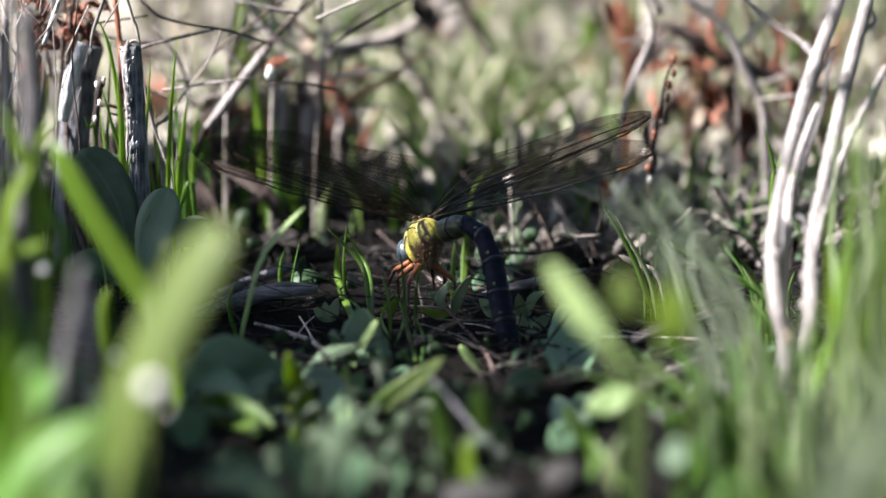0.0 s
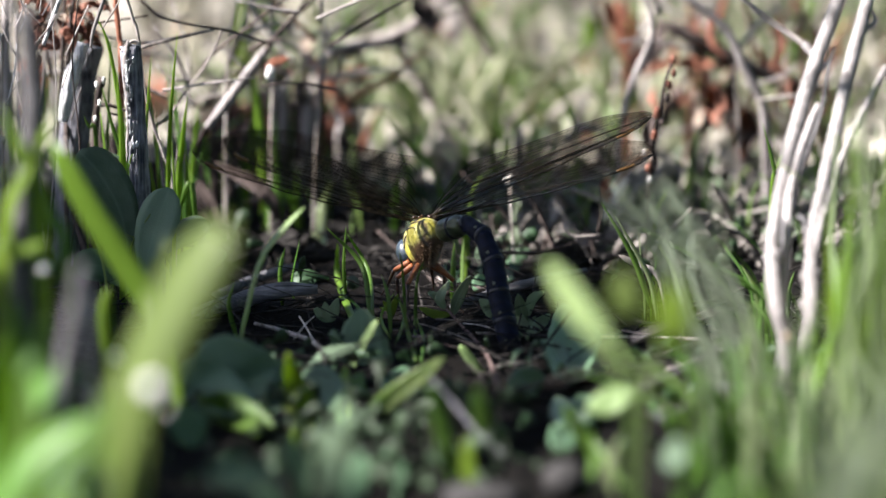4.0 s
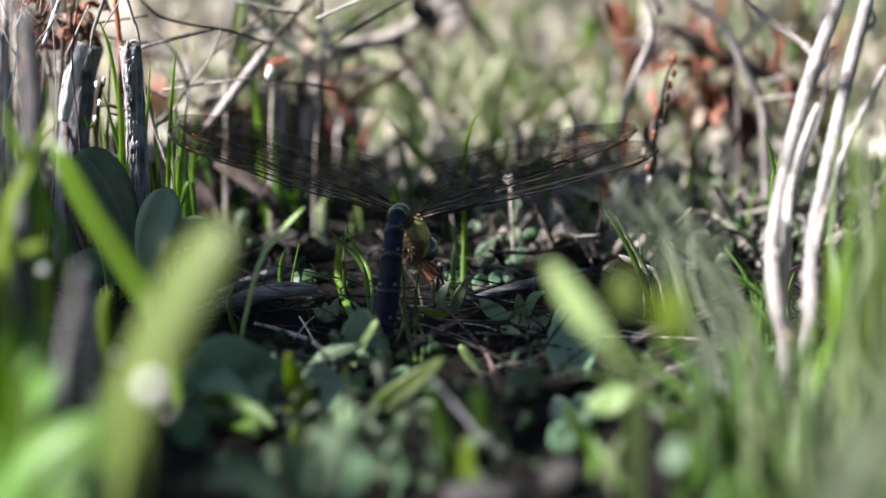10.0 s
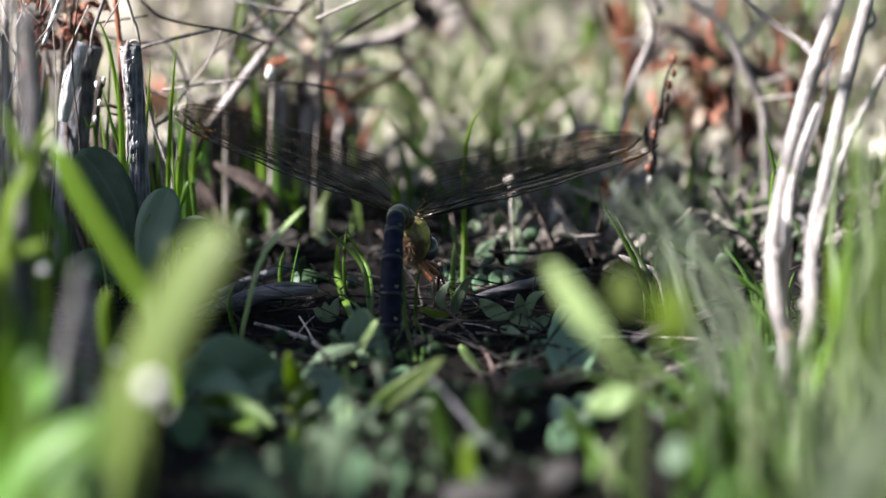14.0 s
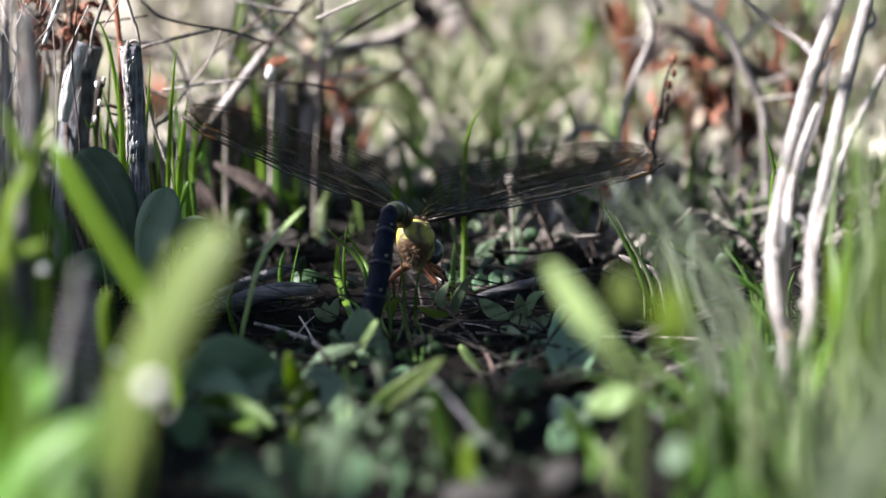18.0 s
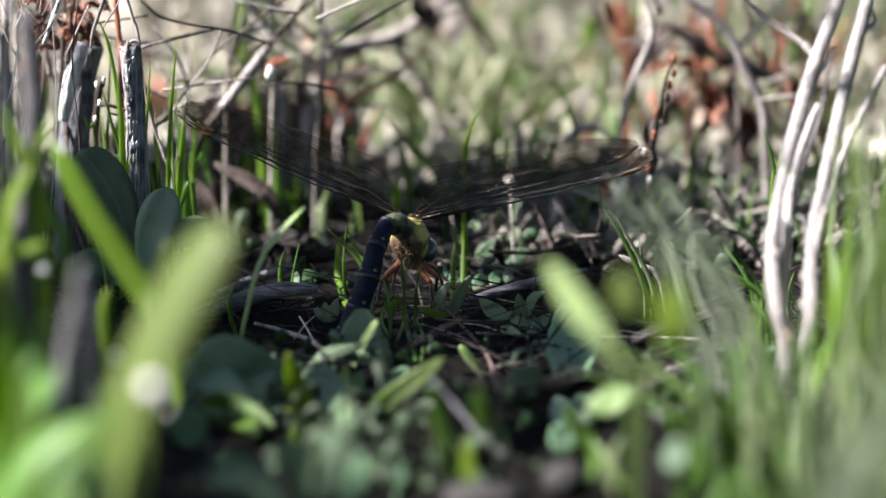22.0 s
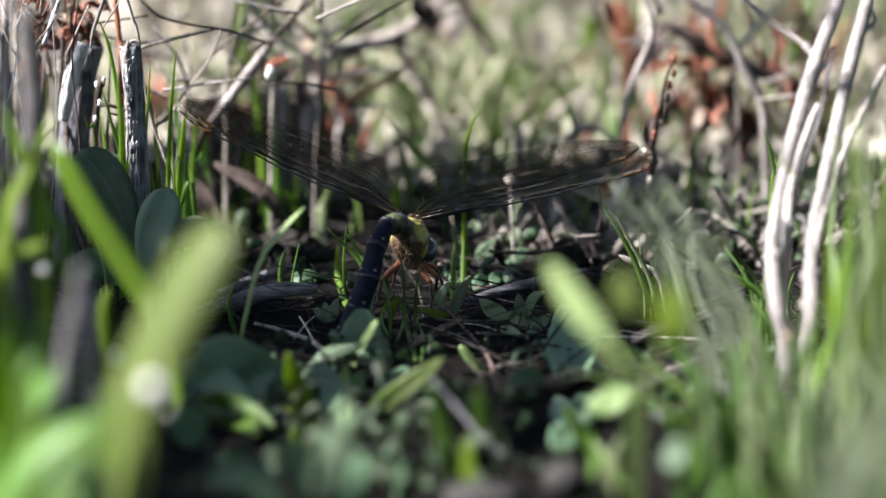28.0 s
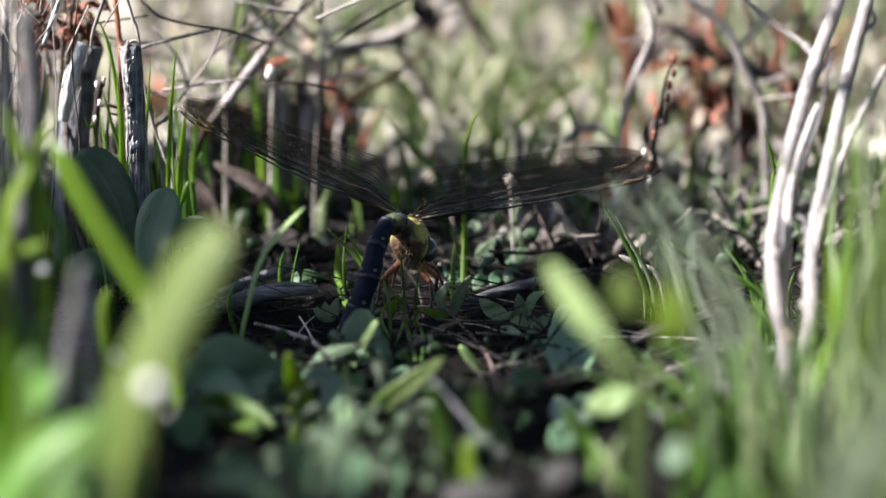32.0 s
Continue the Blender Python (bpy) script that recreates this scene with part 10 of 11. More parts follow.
def thorax_skin():
    """Yellow-green sides crossed by dark seams and brown shoulders."""
    m, nodes, links, b = shader("thorax_skin")
    tc = nodes.new("ShaderNodeTexCoord")
    sep = nodes.new("ShaderNodeSeparateXYZ")
    links.new(tc.outputs["Object"], sep.inputs[0])
    g = grain(nodes, links, 700, 4)
    side = nodes.new("ShaderNodeMath")
    side.operation = "ABSOLUTE"
    links.new(sep.outputs[0], side.inputs[0])
    slant = nodes.new("ShaderNodeMath")
    slant.operation = "MULTIPLY_ADD"
    slant.inputs[1].default_value = -0.42
    links.new(sep.outputs[1], slant.inputs[0])
    links.new(side.outputs[0], slant.inputs[2])
    wob = nodes.new("ShaderNodeMath")
    wob.operation = "MULTIPLY_ADD"
    wob.inputs[1].default_value = 0.0012
    links.new(g, wob.inputs[0])
    links.new(slant.outputs[0], wob.inputs[2])
    wave = nodes.new("ShaderNodeMath")
    wave.operation = "MULTIPLY"
    wave.inputs[1].default_value = 1900.0
    links.new(wob.outputs[0], wave.inputs[0])
    sn = nodes.new("ShaderNodeMath")
    sn.operation = "SINE"
    links.new(wave.outputs[0], sn.inputs[0])
    seams = ramp(nodes, links, sn.outputs[0], [(0.0, (0.40, 0.37, 0.06)), (0.70, (0.30, 0.285, 0.08)), (0.97, (0.13, 0.10, 0.04))])
    mr = nodes.new("ShaderNodeMapRange")
    mr.inputs[1].default_value, mr.inputs[2].default_value = -0.0045, 0.0048
    links.new(sep.outputs[2], mr.inputs[0])
    low = ramp(nodes, links, mr.outputs[0], [(0.20, (1, 1, 1)), (0.36, (0, 0, 0)), (0.80, (0, 0, 0)), (0.95, (0.9, 0.9, 0.9))])
    col = mixed(nodes, links, seams, (0.085, 0.052, 0.030), low)
    links.new(mixed(nodes, links, col, ramp(nodes, links, g, [(0.3, (0.5, 0.45, 0.4)), (0.7, (1, 1, 1))]), 0.5, "MULTIPLY"), b.inputs["Base Color"])
    b.inputs["Roughness"].default_value = 0.38
    bumped(nodes, links, b, g, 0.8, 0.0006)
    return m


THORAX = thorax_skin()
BLUE = insect_skin("abdomen_blue", [(0.3, (0.002, 0.003, 0.006)), (0.55, (0.0035, 0.0055, 0.019)), (0.74, (0.011, 0.017, 0.05))], 0.62, 420, (1, 1, 1), 0.0)
BLUE.node_tree.nodes["Principled BSDF"].inputs["Specular IOR Level"].default_value = 0.14
OLIVE = insect_skin("abdomen_olive", [(0.3, (0.016, 0.018, 0.012)), (0.55, (0.055, 0.066, 0.034)), (0.75, (0.12, 0.125, 0.055))], 0.35, 420)
DARK_RING = insect_skin("segment_rim", [(0.3, (0.006, 0.006, 0.008)), (0.7, (0.02, 0.02, 0.03))], 0.4)
SPOT = insect_skin("pale_spot", [(0.3, (0.06, 0.065, 0.045)), (0.7, (0.16, 0.16, 0.10))], 0.4)
ORANGE = insect_skin("leg_orange", [(0.3, (0.10, 0.035, 0.015)), (0.6, (0.28, 0.09, 0.03)), (0.8, (0.42, 0.17, 0.07))], 0.4)
LEG_DARK = insect_skin("leg_dark", [(0.3, (0.02, 0.012, 0.01)), (0.7, (0.07, 0.035, 0.02))], 0.35)
EYE_SKIN = insect_skin("compound_eye", [(0.3, (0.012, 0.018, 0.025)), (0.6, (0.028, 0.04, 0.05)), (0.8, (0.11, 0.12, 0.09))], 0.34, 3000, (1, 1, 1), 0.8)
FACE_SKIN = insect_skin("face_yellow", [(0.3, (0.30, 0.26, 0.08)), (0.7, (0.5, 0.45, 0.16))], 0.4)
VEIN = insect_skin("wing_vein", [(0.3, (0.012, 0.010, 0.008)), (0.7, (0.05, 0.038, 0.026))], 0.26)
HAIR = insect_skin("tan_hair", [(0.3, (0.16, 0.10, 0.06)), (0.7, (0.30, 0.21, 0.13))], 0.6)
STIGMA = insect_skin("wing_cell_amber", [(0.3, (0.12, 0.06, 0.02)), (0.7, (0.25, 0.14, 0.05))], 0.4)


def wing_film():
    """Clear, faintly smoky wing skin with a thin gloss."""
    m, nodes, links, b = shader("wing_film")
    g = grain(nodes, links, 160, 3)
    tr = nodes.new("ShaderNodeBsdfTransparent")
    links.new(ramp(nodes, links, g, [(0.3, (0.60, 0.57, 0.53)), (0.7, (0.84, 0.82, 0.79))]), tr.inputs[0])
    gl = nodes.new("ShaderNodeBsdfGlossy")
    gl.inputs["Roughness"].default_value = 0.28
    gl.inputs[0].default_value = (0.8, 0.75, 0.68, 1)
    ms = nodes.new("ShaderNodeMixShader")
    fr = nodes.new("ShaderNodeFresnel")
    fr.inputs[0].default_value = 1.14
    links.new(fr.outputs[0], ms.inputs[0])
    links.new(tr.outputs[0], ms.inputs[1])
    links.new(gl.outputs[0], ms.inputs[2])
    links.new(ms.outputs[0], nodes["Material Output"].inputs[0])
    nodes.remove(b)
    return m


FILM = wing_film()


def hung(name, data, material, parent, label="", m=None):
    """A mesh under a part, in that part's own space."""
    ob = new(name, data)
    data.materials.append(material)
    ob.parent = parent
    if m is not None:
        ob.matrix_local = m
    return tagged(ob, label)


def ball(name, radii, at=(0, 0, 0), shape=None, detail=3):
    """A rounded body in metres from radii in millimetres; shape pushes its points about."""
    bm = bmesh.new()
    bmesh.ops.create_icosphere(bm, subdivisions=detail, radius=1)
    for v in bm.verts:
        p = v.co.copy()
        if shape:
            p = shape(p)
        v.co = Vector((p.x * radii[0] + at[0], p.y * radii[1] + at[1], p.z * radii[2] + at[2])) * MM
    for f in bm.faces:
        f.smooth = True
    me = bpy.data.meshes.new(name)
    bm.to_mesh(me)
    bm.free()
    return me


def wing_edge(u, hind):
    """Leading and trailing edge of a wing at u from root to tip, in millimetres."""
    lead = 1.6 * math.sin(math.pi * min(1, u * 1.05)) ** 0.7 * 0.6 - (2.6 * max(0, (u - 0.86) / 0.14) ** 2)
    if hind:
        c = 12.6 * min(1, (u / 0.16)) ** 0.6 * (1 - 0.42 * max(0, u - 0.2))
    else:
        c = 10.0 * min(1, 0.22 + u / 0.55) ** 0.8
    c *= max(0.0, 1 - max(0, (u - 0.72) / 0.285) ** 2.3) ** 0.62
    return lead, lead - max(0.25, c)


def wing(owner, side, hind):
    """Leading edge towards +y, span along x; side is 1 or -1. Skin, vein net and the dark cell near the tip."""
    span = 50.0 if hind else 52.0
    root = new("hindwing" if hind else "forewing")
    root.empty_display_size = 0.004
    root.parent = owner
    tagged(root, "clear netted wing with dark veins")

    def at(u, v):
        a, b = wing_edge(u, hind)
        pleat = 0.35 * math.sin(v * 22) * (1 - v) * (1 - u * 0.7) + 0.5 * math.sin(u * 2.4)
        return Vector((side * span * u, a + (b - a) * v, pleat)) * MM

    nu, nv = 34, 12
    verts = [at(i / nu, j / nv) for i in range(nu + 1) for j in range(nv + 1)]
    faces = [(i * (nv + 1) + j, i * (nv + 1) + j + 1, (i + 1) * (nv + 1) + j + 1, (i + 1) * (nv + 1) + j) for i in range(nu) for j in range(nv)]
    hung("membrane", mesh_from("membrane", verts, faces), FILM, root)
    v, f = [], []

    def vein(points, r0, r1):
        pv, pf = tube_data([q * 1000 for q in points], [r0, r1], 4, len(points) - 1)
        b = len(v)
        v.extend(pv)
        f.extend(tuple(b + i for i in q) for q in pf)

    lines = [0.0, 0.06, 0.13, 0.22, 0.33, 0.45, 0.58, 0.72, 0.86, 1.0]
    for k, w in enumerate(lines):
        r = (0.28, 0.15, 0.2, 0.11, 0.12, 0.10, 0.09, 0.08, 0.07, 0.08)[k]
        start = 0.0 if k < 5 else 0.04 + 0.03 * (k - 5)
        vein([at(start + (0.995 - start) * i / 18, w + 0.018 * math.sin(i * 0.55 + 2.3 * k) + 0.010 * math.sin(i * 1.7 + k)) for i in range(19)], r, r * 0.55)
    r = random.Random(3 + int(hind) + (side > 0))
    for k in range(len(lines) - 1):
        step = 0.024 if k < 3 else 0.014
        u = 0.05 + 0.02 * k
        while u < 0.97:
            a, b = at(u, lines[k]), at(min(0.99, max(0.02, u + r.uniform(-0.014, 0.016))), lines[k + 1])
            vein([a, a.lerp(b, 0.5) + Vector((0.0002 * r.uniform(-1, 1), 0, 0)), b], 0.04, 0.035)
            if k > 2:
                m = at(u, (lines[k] + lines[k + 1]) / 2)
                vein([m, m.lerp(at(min(0.99, u + step), (lines[k] + lines[k + 1]) / 2), 0.5), at(min(0.99, u + step), (lines[k] + lines[k + 1]) / 2)], 0.05, 0.05)
            u += step * r.uniform(0.5, 1.5)
    hung("vein_net", mesh_from("vein_net", v, f), VEIN, root)
    cell = tube_data([at(0.84, 0.05) * 1000, at(0.88, 0.055) * 1000, at(0.92, 0.06) * 1000], [0.3, 0.5, 0.3], 6, 6)
    hung("wing_cell", mesh_from("wing_cell", *cell), STIGMA, root, "amber cell near the wing tip")
    return root


SEGMENT_LONG = (3.4, 4.4, 6.1, 6.6, 6.6, 6.2, 5.8, 4.8, 3.4, 2.7)
SEGMENT_WIDE = (2.45, 2.4, 1.8, 2.0, 2.2, 2.3, 2.3, 2.2, 2.1, 1.9, 1.4)


def abdomen_segment(owner, k):
    """One ring of the abdomen; it runs from its origin towards -y."""
    n, a, b = SEGMENT_LONG[k], SEGMENT_WIDE[k], SEGMENT_WIDE[k + 1]
    pts, rad = [(0, -n * i / 8 - 0.0 + 0.5 * (i == 0), 0) for i in range(9)], [a * 0.86, a, a * 0.98, a * 0.97, (a + b) / 2, b * 0.97, b * 0.99, b * 1.05, b * 0.9]
    v, f = tube_data(pts, rad, 14, 10)
    seg = new("abdomen_segment", mesh_from("abdomen_segment", v, f))
    seg.data.materials.append(OLIVE if k < 2 else BLUE)
    seg.parent = owner
    v, f = tube_data([(0, -n + 0.45, 0), (0, -n + 0.1, 0), (0, -n - 0.25, 0)], [b * 1.03, b * 1.055, b * 1.0], 14, 3)
    hung("segment_rim", mesh_from("segment_rim", v, f), DARK_RING, seg)
    for s in (-1, 1) if k > 0 else ():
        hung("pale_spot", ball("pale_spot", (0.5, 0.35, 0.2), (s * b * 0.60, -n * 0.78, b * 0.76), None, 2), SPOT, seg)
    if k == 9:
        for s in (-1, 1):
            v, f = tube_data([(s * 0.6, -n, 0.2), (s * 1.0, -n - 1.8, 0.3), (s * 1.1, -n - 3.2, 0.2)], [0.3, 0.5, 0.15], 6, 6)
            hung("tail_appendage", mesh_from("tail_appendage", v, f), LEG_DARK, seg)
    return seg


def leg(owner, hip, knee, ankle, toe):
    v, f = tube_data([hip, [(a + b) / 2 for a, b in zip(hip, knee)], knee], [0.75, 0.65, 0.45], 8, 8)
    root = new("leg", mesh_from("leg", v, f))
    root.data.materials.append(ORANGE)
    root.parent = owner
    tagged(root, "orange-brown spiny leg")
    v, f = tube_data([knee, [(a + b) / 2 for a, b in zip(knee, ankle)], ankle], [0.42, 0.34, 0.25], 7, 8)
    hung("shin", mesh_from("shin", v, f), LEG_DARK, root, "dark shin")
    v, f = tube_data([ankle, toe], [0.22, 0.14], 6, 4)
    hung("foot", mesh_from("foot", v, f), LEG_DARK, root)
    for i in range(5):
        q = [a + (b - a) * (0.2 + 0.16 * i) for a, b in zip(knee, ankle)]
        v, f = tube_data([q, [q[0] + 0.5, q[1] - 0.7, q[2] - 0.3]], [0.09, 0.03], 4, 2)
        hung("spine", mesh_from("spine", v, f), LEG_DARK, root)
    return root


def thorax_shape(p):
    """Flattened sides, a ridged back and slanting furrows between the side plates."""
    x, y, z = p
    furrow = max(0.0, math.sin(5.2 * (y + 0.45 * z) + 0.6)) ** 6 * 0.14 * min(1, abs(x) * 1.6)
    keel = 0.10 * max(0, z) * max(0, 1 - abs(x) * 3)
    x = math.copysign(abs(x) ** 0.85, x) * (1 + 0.16 * z)
    return Vector((x * (1 - furrow), y * (1 - 0.4 * furrow), (z + keel) * (1 + 0.12 * y) * (1 - 0.5 * furrow)))


def dragonfly():
    body = thing("dragonfly", "blue and yellow dragonfly laying eggs, abdomen arched into the ground", "dragonfly")
    nose_down = pose(0, 0, 0, -48)
    th = new("thorax", ball("thorax", (3.9, 5.3, 4.5), (0, 0, 0), thorax_shape, 5))
    th.data.materials.append(THORAX)
    th.parent = body
    th.matrix_local = nose_down
    hung("wing_base_plate", ball("wing_base_plate", (1.4, 3.4, 0.5), (0, 0.2, 4.5), None, 2), LEG_DARK, th, "brown ridged plate between the wings")
    for k in range(4):
        for s in (-1, 1):
            hung("wing_hinge", ball("wing_hinge", (0.8, 0.55, 0.35), (s * 1.7, 2.2 - 1.7 * k, 4.1), None, 1), (FACE_SKIN, LEG_DARK)[k % 2], th)
    # dark seams between the side plates, and the short tan hair of the breast
    for s in (-1, 1):
        for c in (0.30, 0.62, 0.88):
            line = []
            for i in range(11):
                y = -0.7 + 0.13 * i
                x = c + 0.24 * y
                z = math.sqrt(max(0.02, 1 - x * x - y * y))
                q = thorax_shape(Vector((s * x, y, z)).normalized())
                line.append((q.x * 3.95, q.y * 5.35, q.z * 4.55))
            v, f = tube_data(line, [0.07, 0.12, 0.12, 0.07], 5, 22)
            hung("seam", mesh_from("seam", v, f), DARK_RING, th)
    r = random.Random(8)
    v, f = [], []
    for _ in range(260):
        d = Vector((r.gauss(0, 0.4), r.uniform(-0.7, 0.9), -1 + r.gauss(0, 0.25))).normalized()
        q = thorax_shape(d)
        a = Vector((q.x * 3.85, q.y * 5.2, q.z * 4.4))
        b = a + (d + Vector((r.gauss(0, 0.4), r.gauss(0, 0.4), r.gauss(0, 0.3)))).normalized() * r.uniform(0.6, 1.5)
        pv, pf = tube_data([a, b], [0.055, 0.02], 3, 2)
        f += [tuple(len(v) + i for i in e) for e in pf]
        v += pv
    hung("breast_hair", mesh_from("breast_hair", v, f), HAIR, th, "short tan hair")
    hd = new("head", ball("head", (2.8, 2.1, 2.8), (0, 0, 0), None, 3))
    hd.data.materials.append(FACE_SKIN)
    hd.parent = body
    for s in (-1, 1):
        hung("eye", ball("eye", (2.3, 2.3, 2.9), (s * 2.2, -0.2, 0.6), None, 3), EYE_SKIN, hd, "large glossy blue-grey compound eye")
    hung("mouthparts", ball("mouthparts", (1.8, 1.2, 1.4), (0, 1.3, -1.8), None, 2), FACE_SKIN, hd)
    for s in (-1, 1):
        v, f = tube_data([(s * 0.5, 1.6, 1.8), (s * 1.2, 3.0, 2.6)], [0.12, 0.04], 4, 3)
        hung("antenna", mesh_from("antenna", v, f), LEG_DARK, hd)
    for s in (-1, 1):
        leg(body, (s * 1.8, 3.4, -4.6), (s * 4.2, 6.0, -6.5), (s * 5.4, 7.5, -10.5), (s * 6.0, 8.6, -12.0))
        leg(body, (s * 2.0, 1.4, -5.0), (s * 5.4, 2.0, -7.4), (s * 5.0, 2.0, -12.0), (s * 6.2, 2.4, -13.6))
        leg(body, (s * 1.8, -0.6, -4.6), (s * 5.2, -2.8, -8.0), (s * 5.8, -4.0, -13.2), (s * 6.6, -4.8, -14.6))
    wings = [wing(body, s, h) for s in (-1, 1) for h in (False, True)]
    rings = [abdomen_segment(body, k) for k in range(10)]
    return body, hd, wings, rings


DRAGONFLY, HEAD, WINGS, RINGS = dragonfly()
ROOTS = [(-1.7, 2.4, 4.0), (-1.5, -0.9, 5.6), (1.7, 2.4, 4.0), (1.5, -0.9, 5.6)]


def wing_pose(k, raised, twist, sweep):
    """A wing's pose on the body: raised above level, leading edge turned down by twist, swept back."""
    s = -1 if k < 2 else 1
    turn = pose(0, 0, 0, 0, 0, -s * sweep) @ pose(0, 0, 0, 0, -s * raised) @ pose(0, 0, 0, -twist)
    return Matrix.Translation(Vector(ROOTS[k]) * MM) @ turn


def abdomen_poses(points):
    """The ten rings laid one behind the other along a line, in the body's space."""
    fine = smooth_path(points, 120)
    run = [0.0]
    for a, b in zip(fine, fine[1:]):
        run.append(run[-1] + (b - a).length)

    def place(s):
        if s >= run[-1]:
            return fine[-1] + (fine[-1] - fine[-6]).normalized() * (s - run[-1])
        k = next(i for i in range(len(run) - 1) if run[i + 1] > s)
        return fine[k].lerp(fine[k + 1], (s - run[k]) / max(1e-9, run[k + 1] - run[k]))

    out, s = [], 0.0
    for n in SEGMENT_LONG:
        a, b = place(s), place(s + n * MM)
        back = (b - a).normalized()
        right = Vector((1, 0.0, 0.0))
        right = (right - back * right.dot(back)).normalized()
        up = right.cross(-back)
        m = Matrix((right, -back, up)).transposed().to_4x4()
        out.append(Matrix.Translation(a) @ m)
        s += n * MM
    return out


BODY_ROWS, WING_ROWS, RING_ROWS = [], [[], [], [], []], [[] for _ in range(10)]


def stance(t, at, turn, wings, tail, twist=(55, 55, 46, 46), sweep=(2, 4), lean=0):
    """How the insect holds itself at t seconds: its place, its turn to the left, how far each wing is raised, and its abdomen's line."""
    BODY_ROWS.append((t, pose(*(a * MM for a in at), lean, 0, turn)))
    for k in range(4):
        WING_ROWS[k].append((t, wing_pose(k, wings[k], twist[k], sweep[k % 2])))
    for k, m in enumerate(abdomen_poses(tail)):
        RING_ROWS[k].append((t, m))


def motions():
    stance(0, (-3.6, 0, 14.7), 25, (17, 19, 10, 19.5), [(2.3, -4.4, 2.8), (4.1, -13.0, 5.0), (4.9, -20.0, 1.1), (4.4, -25.2, -7.1), (4.0, -30.5, -15.3)], (60, 60, 58, 48), (2, 8))
    stance(2, (-3.6, 0, 14.8), 25, (17, 19.5, 10.5, 20), [(2.3, -4.4, 2.7), (4.1, -13.0, 4.9), (4.9, -20.0, 1.0), (4.4, -25.2, -7.2), (4.0, -30.5, -15.4)], (60, 60, 58, 48), (2, 8))
    stance(3.5, (-3.6, 0, 14.7), 25, (17, 19, 10, 19.5), [(2.3, -4.4, 2.8), (4.1, -13.0, 5.0), (4.9, -20.0, 1.1), (4.4, -25.2, -7.1), (4.0, -30.5, -15.3)], (60, 60, 58, 48), (2, 8))
    stance(5.5, (-4.1, 0, 14.7), 25, (17, 19.5, 9.5, 19), [(2.5, -4.5, 2.7), (5.1, -13.4, 5.9), (6.6, -20.7, 2.3), (6.4, -26.2, -6.6), (6.4, -29.4, -15.4)], (60, 60, 58, 48), (2, 8))
    stance(6, (-3.9, 0, 14.5), 25, (17, 19.5, 9.5, 19), [(2.5, -4.5, 2.8), (5.3, -13.5, 6.6), (7.6, -21.2, 3.1), (7.5, -26.7, -5.8), (6.8, -29.7, -14.9)], (60, 60, 58, 48), (2, 8))
    stance(6.4, (-3.6, 0, 14.6), 24, (17, 19, 9.5, 19), [(2.3, -4.3, 2.7), (5.3, -13.3, 6.5), (7.7, -21.0, 3.0), (7.7, -26.4, -5.9), (7.0, -29.4, -15.0)], (60, 60, 58, 48), (2, 8))
    stance(6.5, (-3.1, 0, 14.7), 20, (54.5, 54, 11, 13.5), [(2.5, -4.1, 3.5), (7.0, -13.2, 7.5), (8.8, -20.2, 3.4), (6.4, -24.7, -4.9), (3.9, -27.0, -14.5)], (60, 60, 70, 62))
    stance(6.6, (-4.8, 0, 14.5), 24, (22, 24, 13, 16.5), [(2.7, -4.5, 3.5), (5.7, -13.5, 7.5), (6.7, -20.5, 3.6), (5.3, -25.3, -5.8), (3.2, -27.7, -14.9)], (60, 60, 70, 62))
    stance(6.8, (-3.1, 0, 14.2), 25, (16, 18, 12, 19), [(2.4, -4.5, 3.8), (4.7, -13.2, 8.5), (6.3, -21.7, 4.1), (7.1, -27.6, -4.2), (7.4, -32.1, -12.0)], (60, 60, 52, 45), (2, 11))
    stance(7, (-3.8, 0, 13.3), 25, (14.5, 17.5, 12, 20), [(2.3, -4.4, 2.8), (5.3, -13.5, 5.3), (7.0, -20.9, 0.8), (6.9, -29.7, -8.6), (-2.6, -57.2, -13.3)], (60, 60, 52, 45), (2, 11))
    stance(7.2, (-3.8, 0, 13.3), 27, (17, 20.5, 16, 24), [(2.1, -4.4, 2.8), (4.6, -13.6, 5.5), (6.5, -21.2, 0.8), (6.3, -30.1, -8.6), (-4.0, -57.3, -13.3)], (60, 60, 52, 45), (2, 11))
    stance(8, (-3.8, 0, 13.3), 28, (16.5, 20, 15.5, 23), [(2.0, -4.5, 3.4), (4.0, -13.5, 6.0), (6.2, -21.4, 0.3), (7.0, -30.9, -7.5), (-5.4, -57.0, -13.3)], (60, 60, 52, 45), (2, 11))
    stance(8.2, (-4.6, 0, 14.5), 24, (24.5, 28, 15, 16.5), [(2.2, -4.2, 3.3), (4.5, -13.0, 6.4), (7.6, -20.9, 2.5), (8.8, -30.2, -8.7), (-2.6, -61.8, -14.5)], (60, 60, 70, 62))
    stance(8.4, (-4.5, 0, 14.9), 20, (20, 23, 15, 17.5), [(1.7, -3.8, 4.1), (3.8, -13.1, 9.9), (7.1, -21.7, 9.2), (7.3, -28.2, 0.0), (8.0, -30.6, -11.0)], (60, 60, 70, 62))
    stance(8.6, (-7.6, 0, 14.5), 0, (17.5, 21, 14.5, 21.5), [(0.5, -5.0, 6.0), (0.8, -13.0, 12.5), (1.2, -23.0, 7.0), (0.7, -26.0, -3.8), (0.4, -28.0, -13.8)])
    stance(8.8, (-6, 0, 15.2), -8, (21.5, 23.5, 18, 20), [(0.3, -5.0, 5.1), (1.2, -12.0, 8.5), (1.5, -22.0, 3.3), (0.8, -25.1, -4.7), (0.2, -27.2, -14.3)])
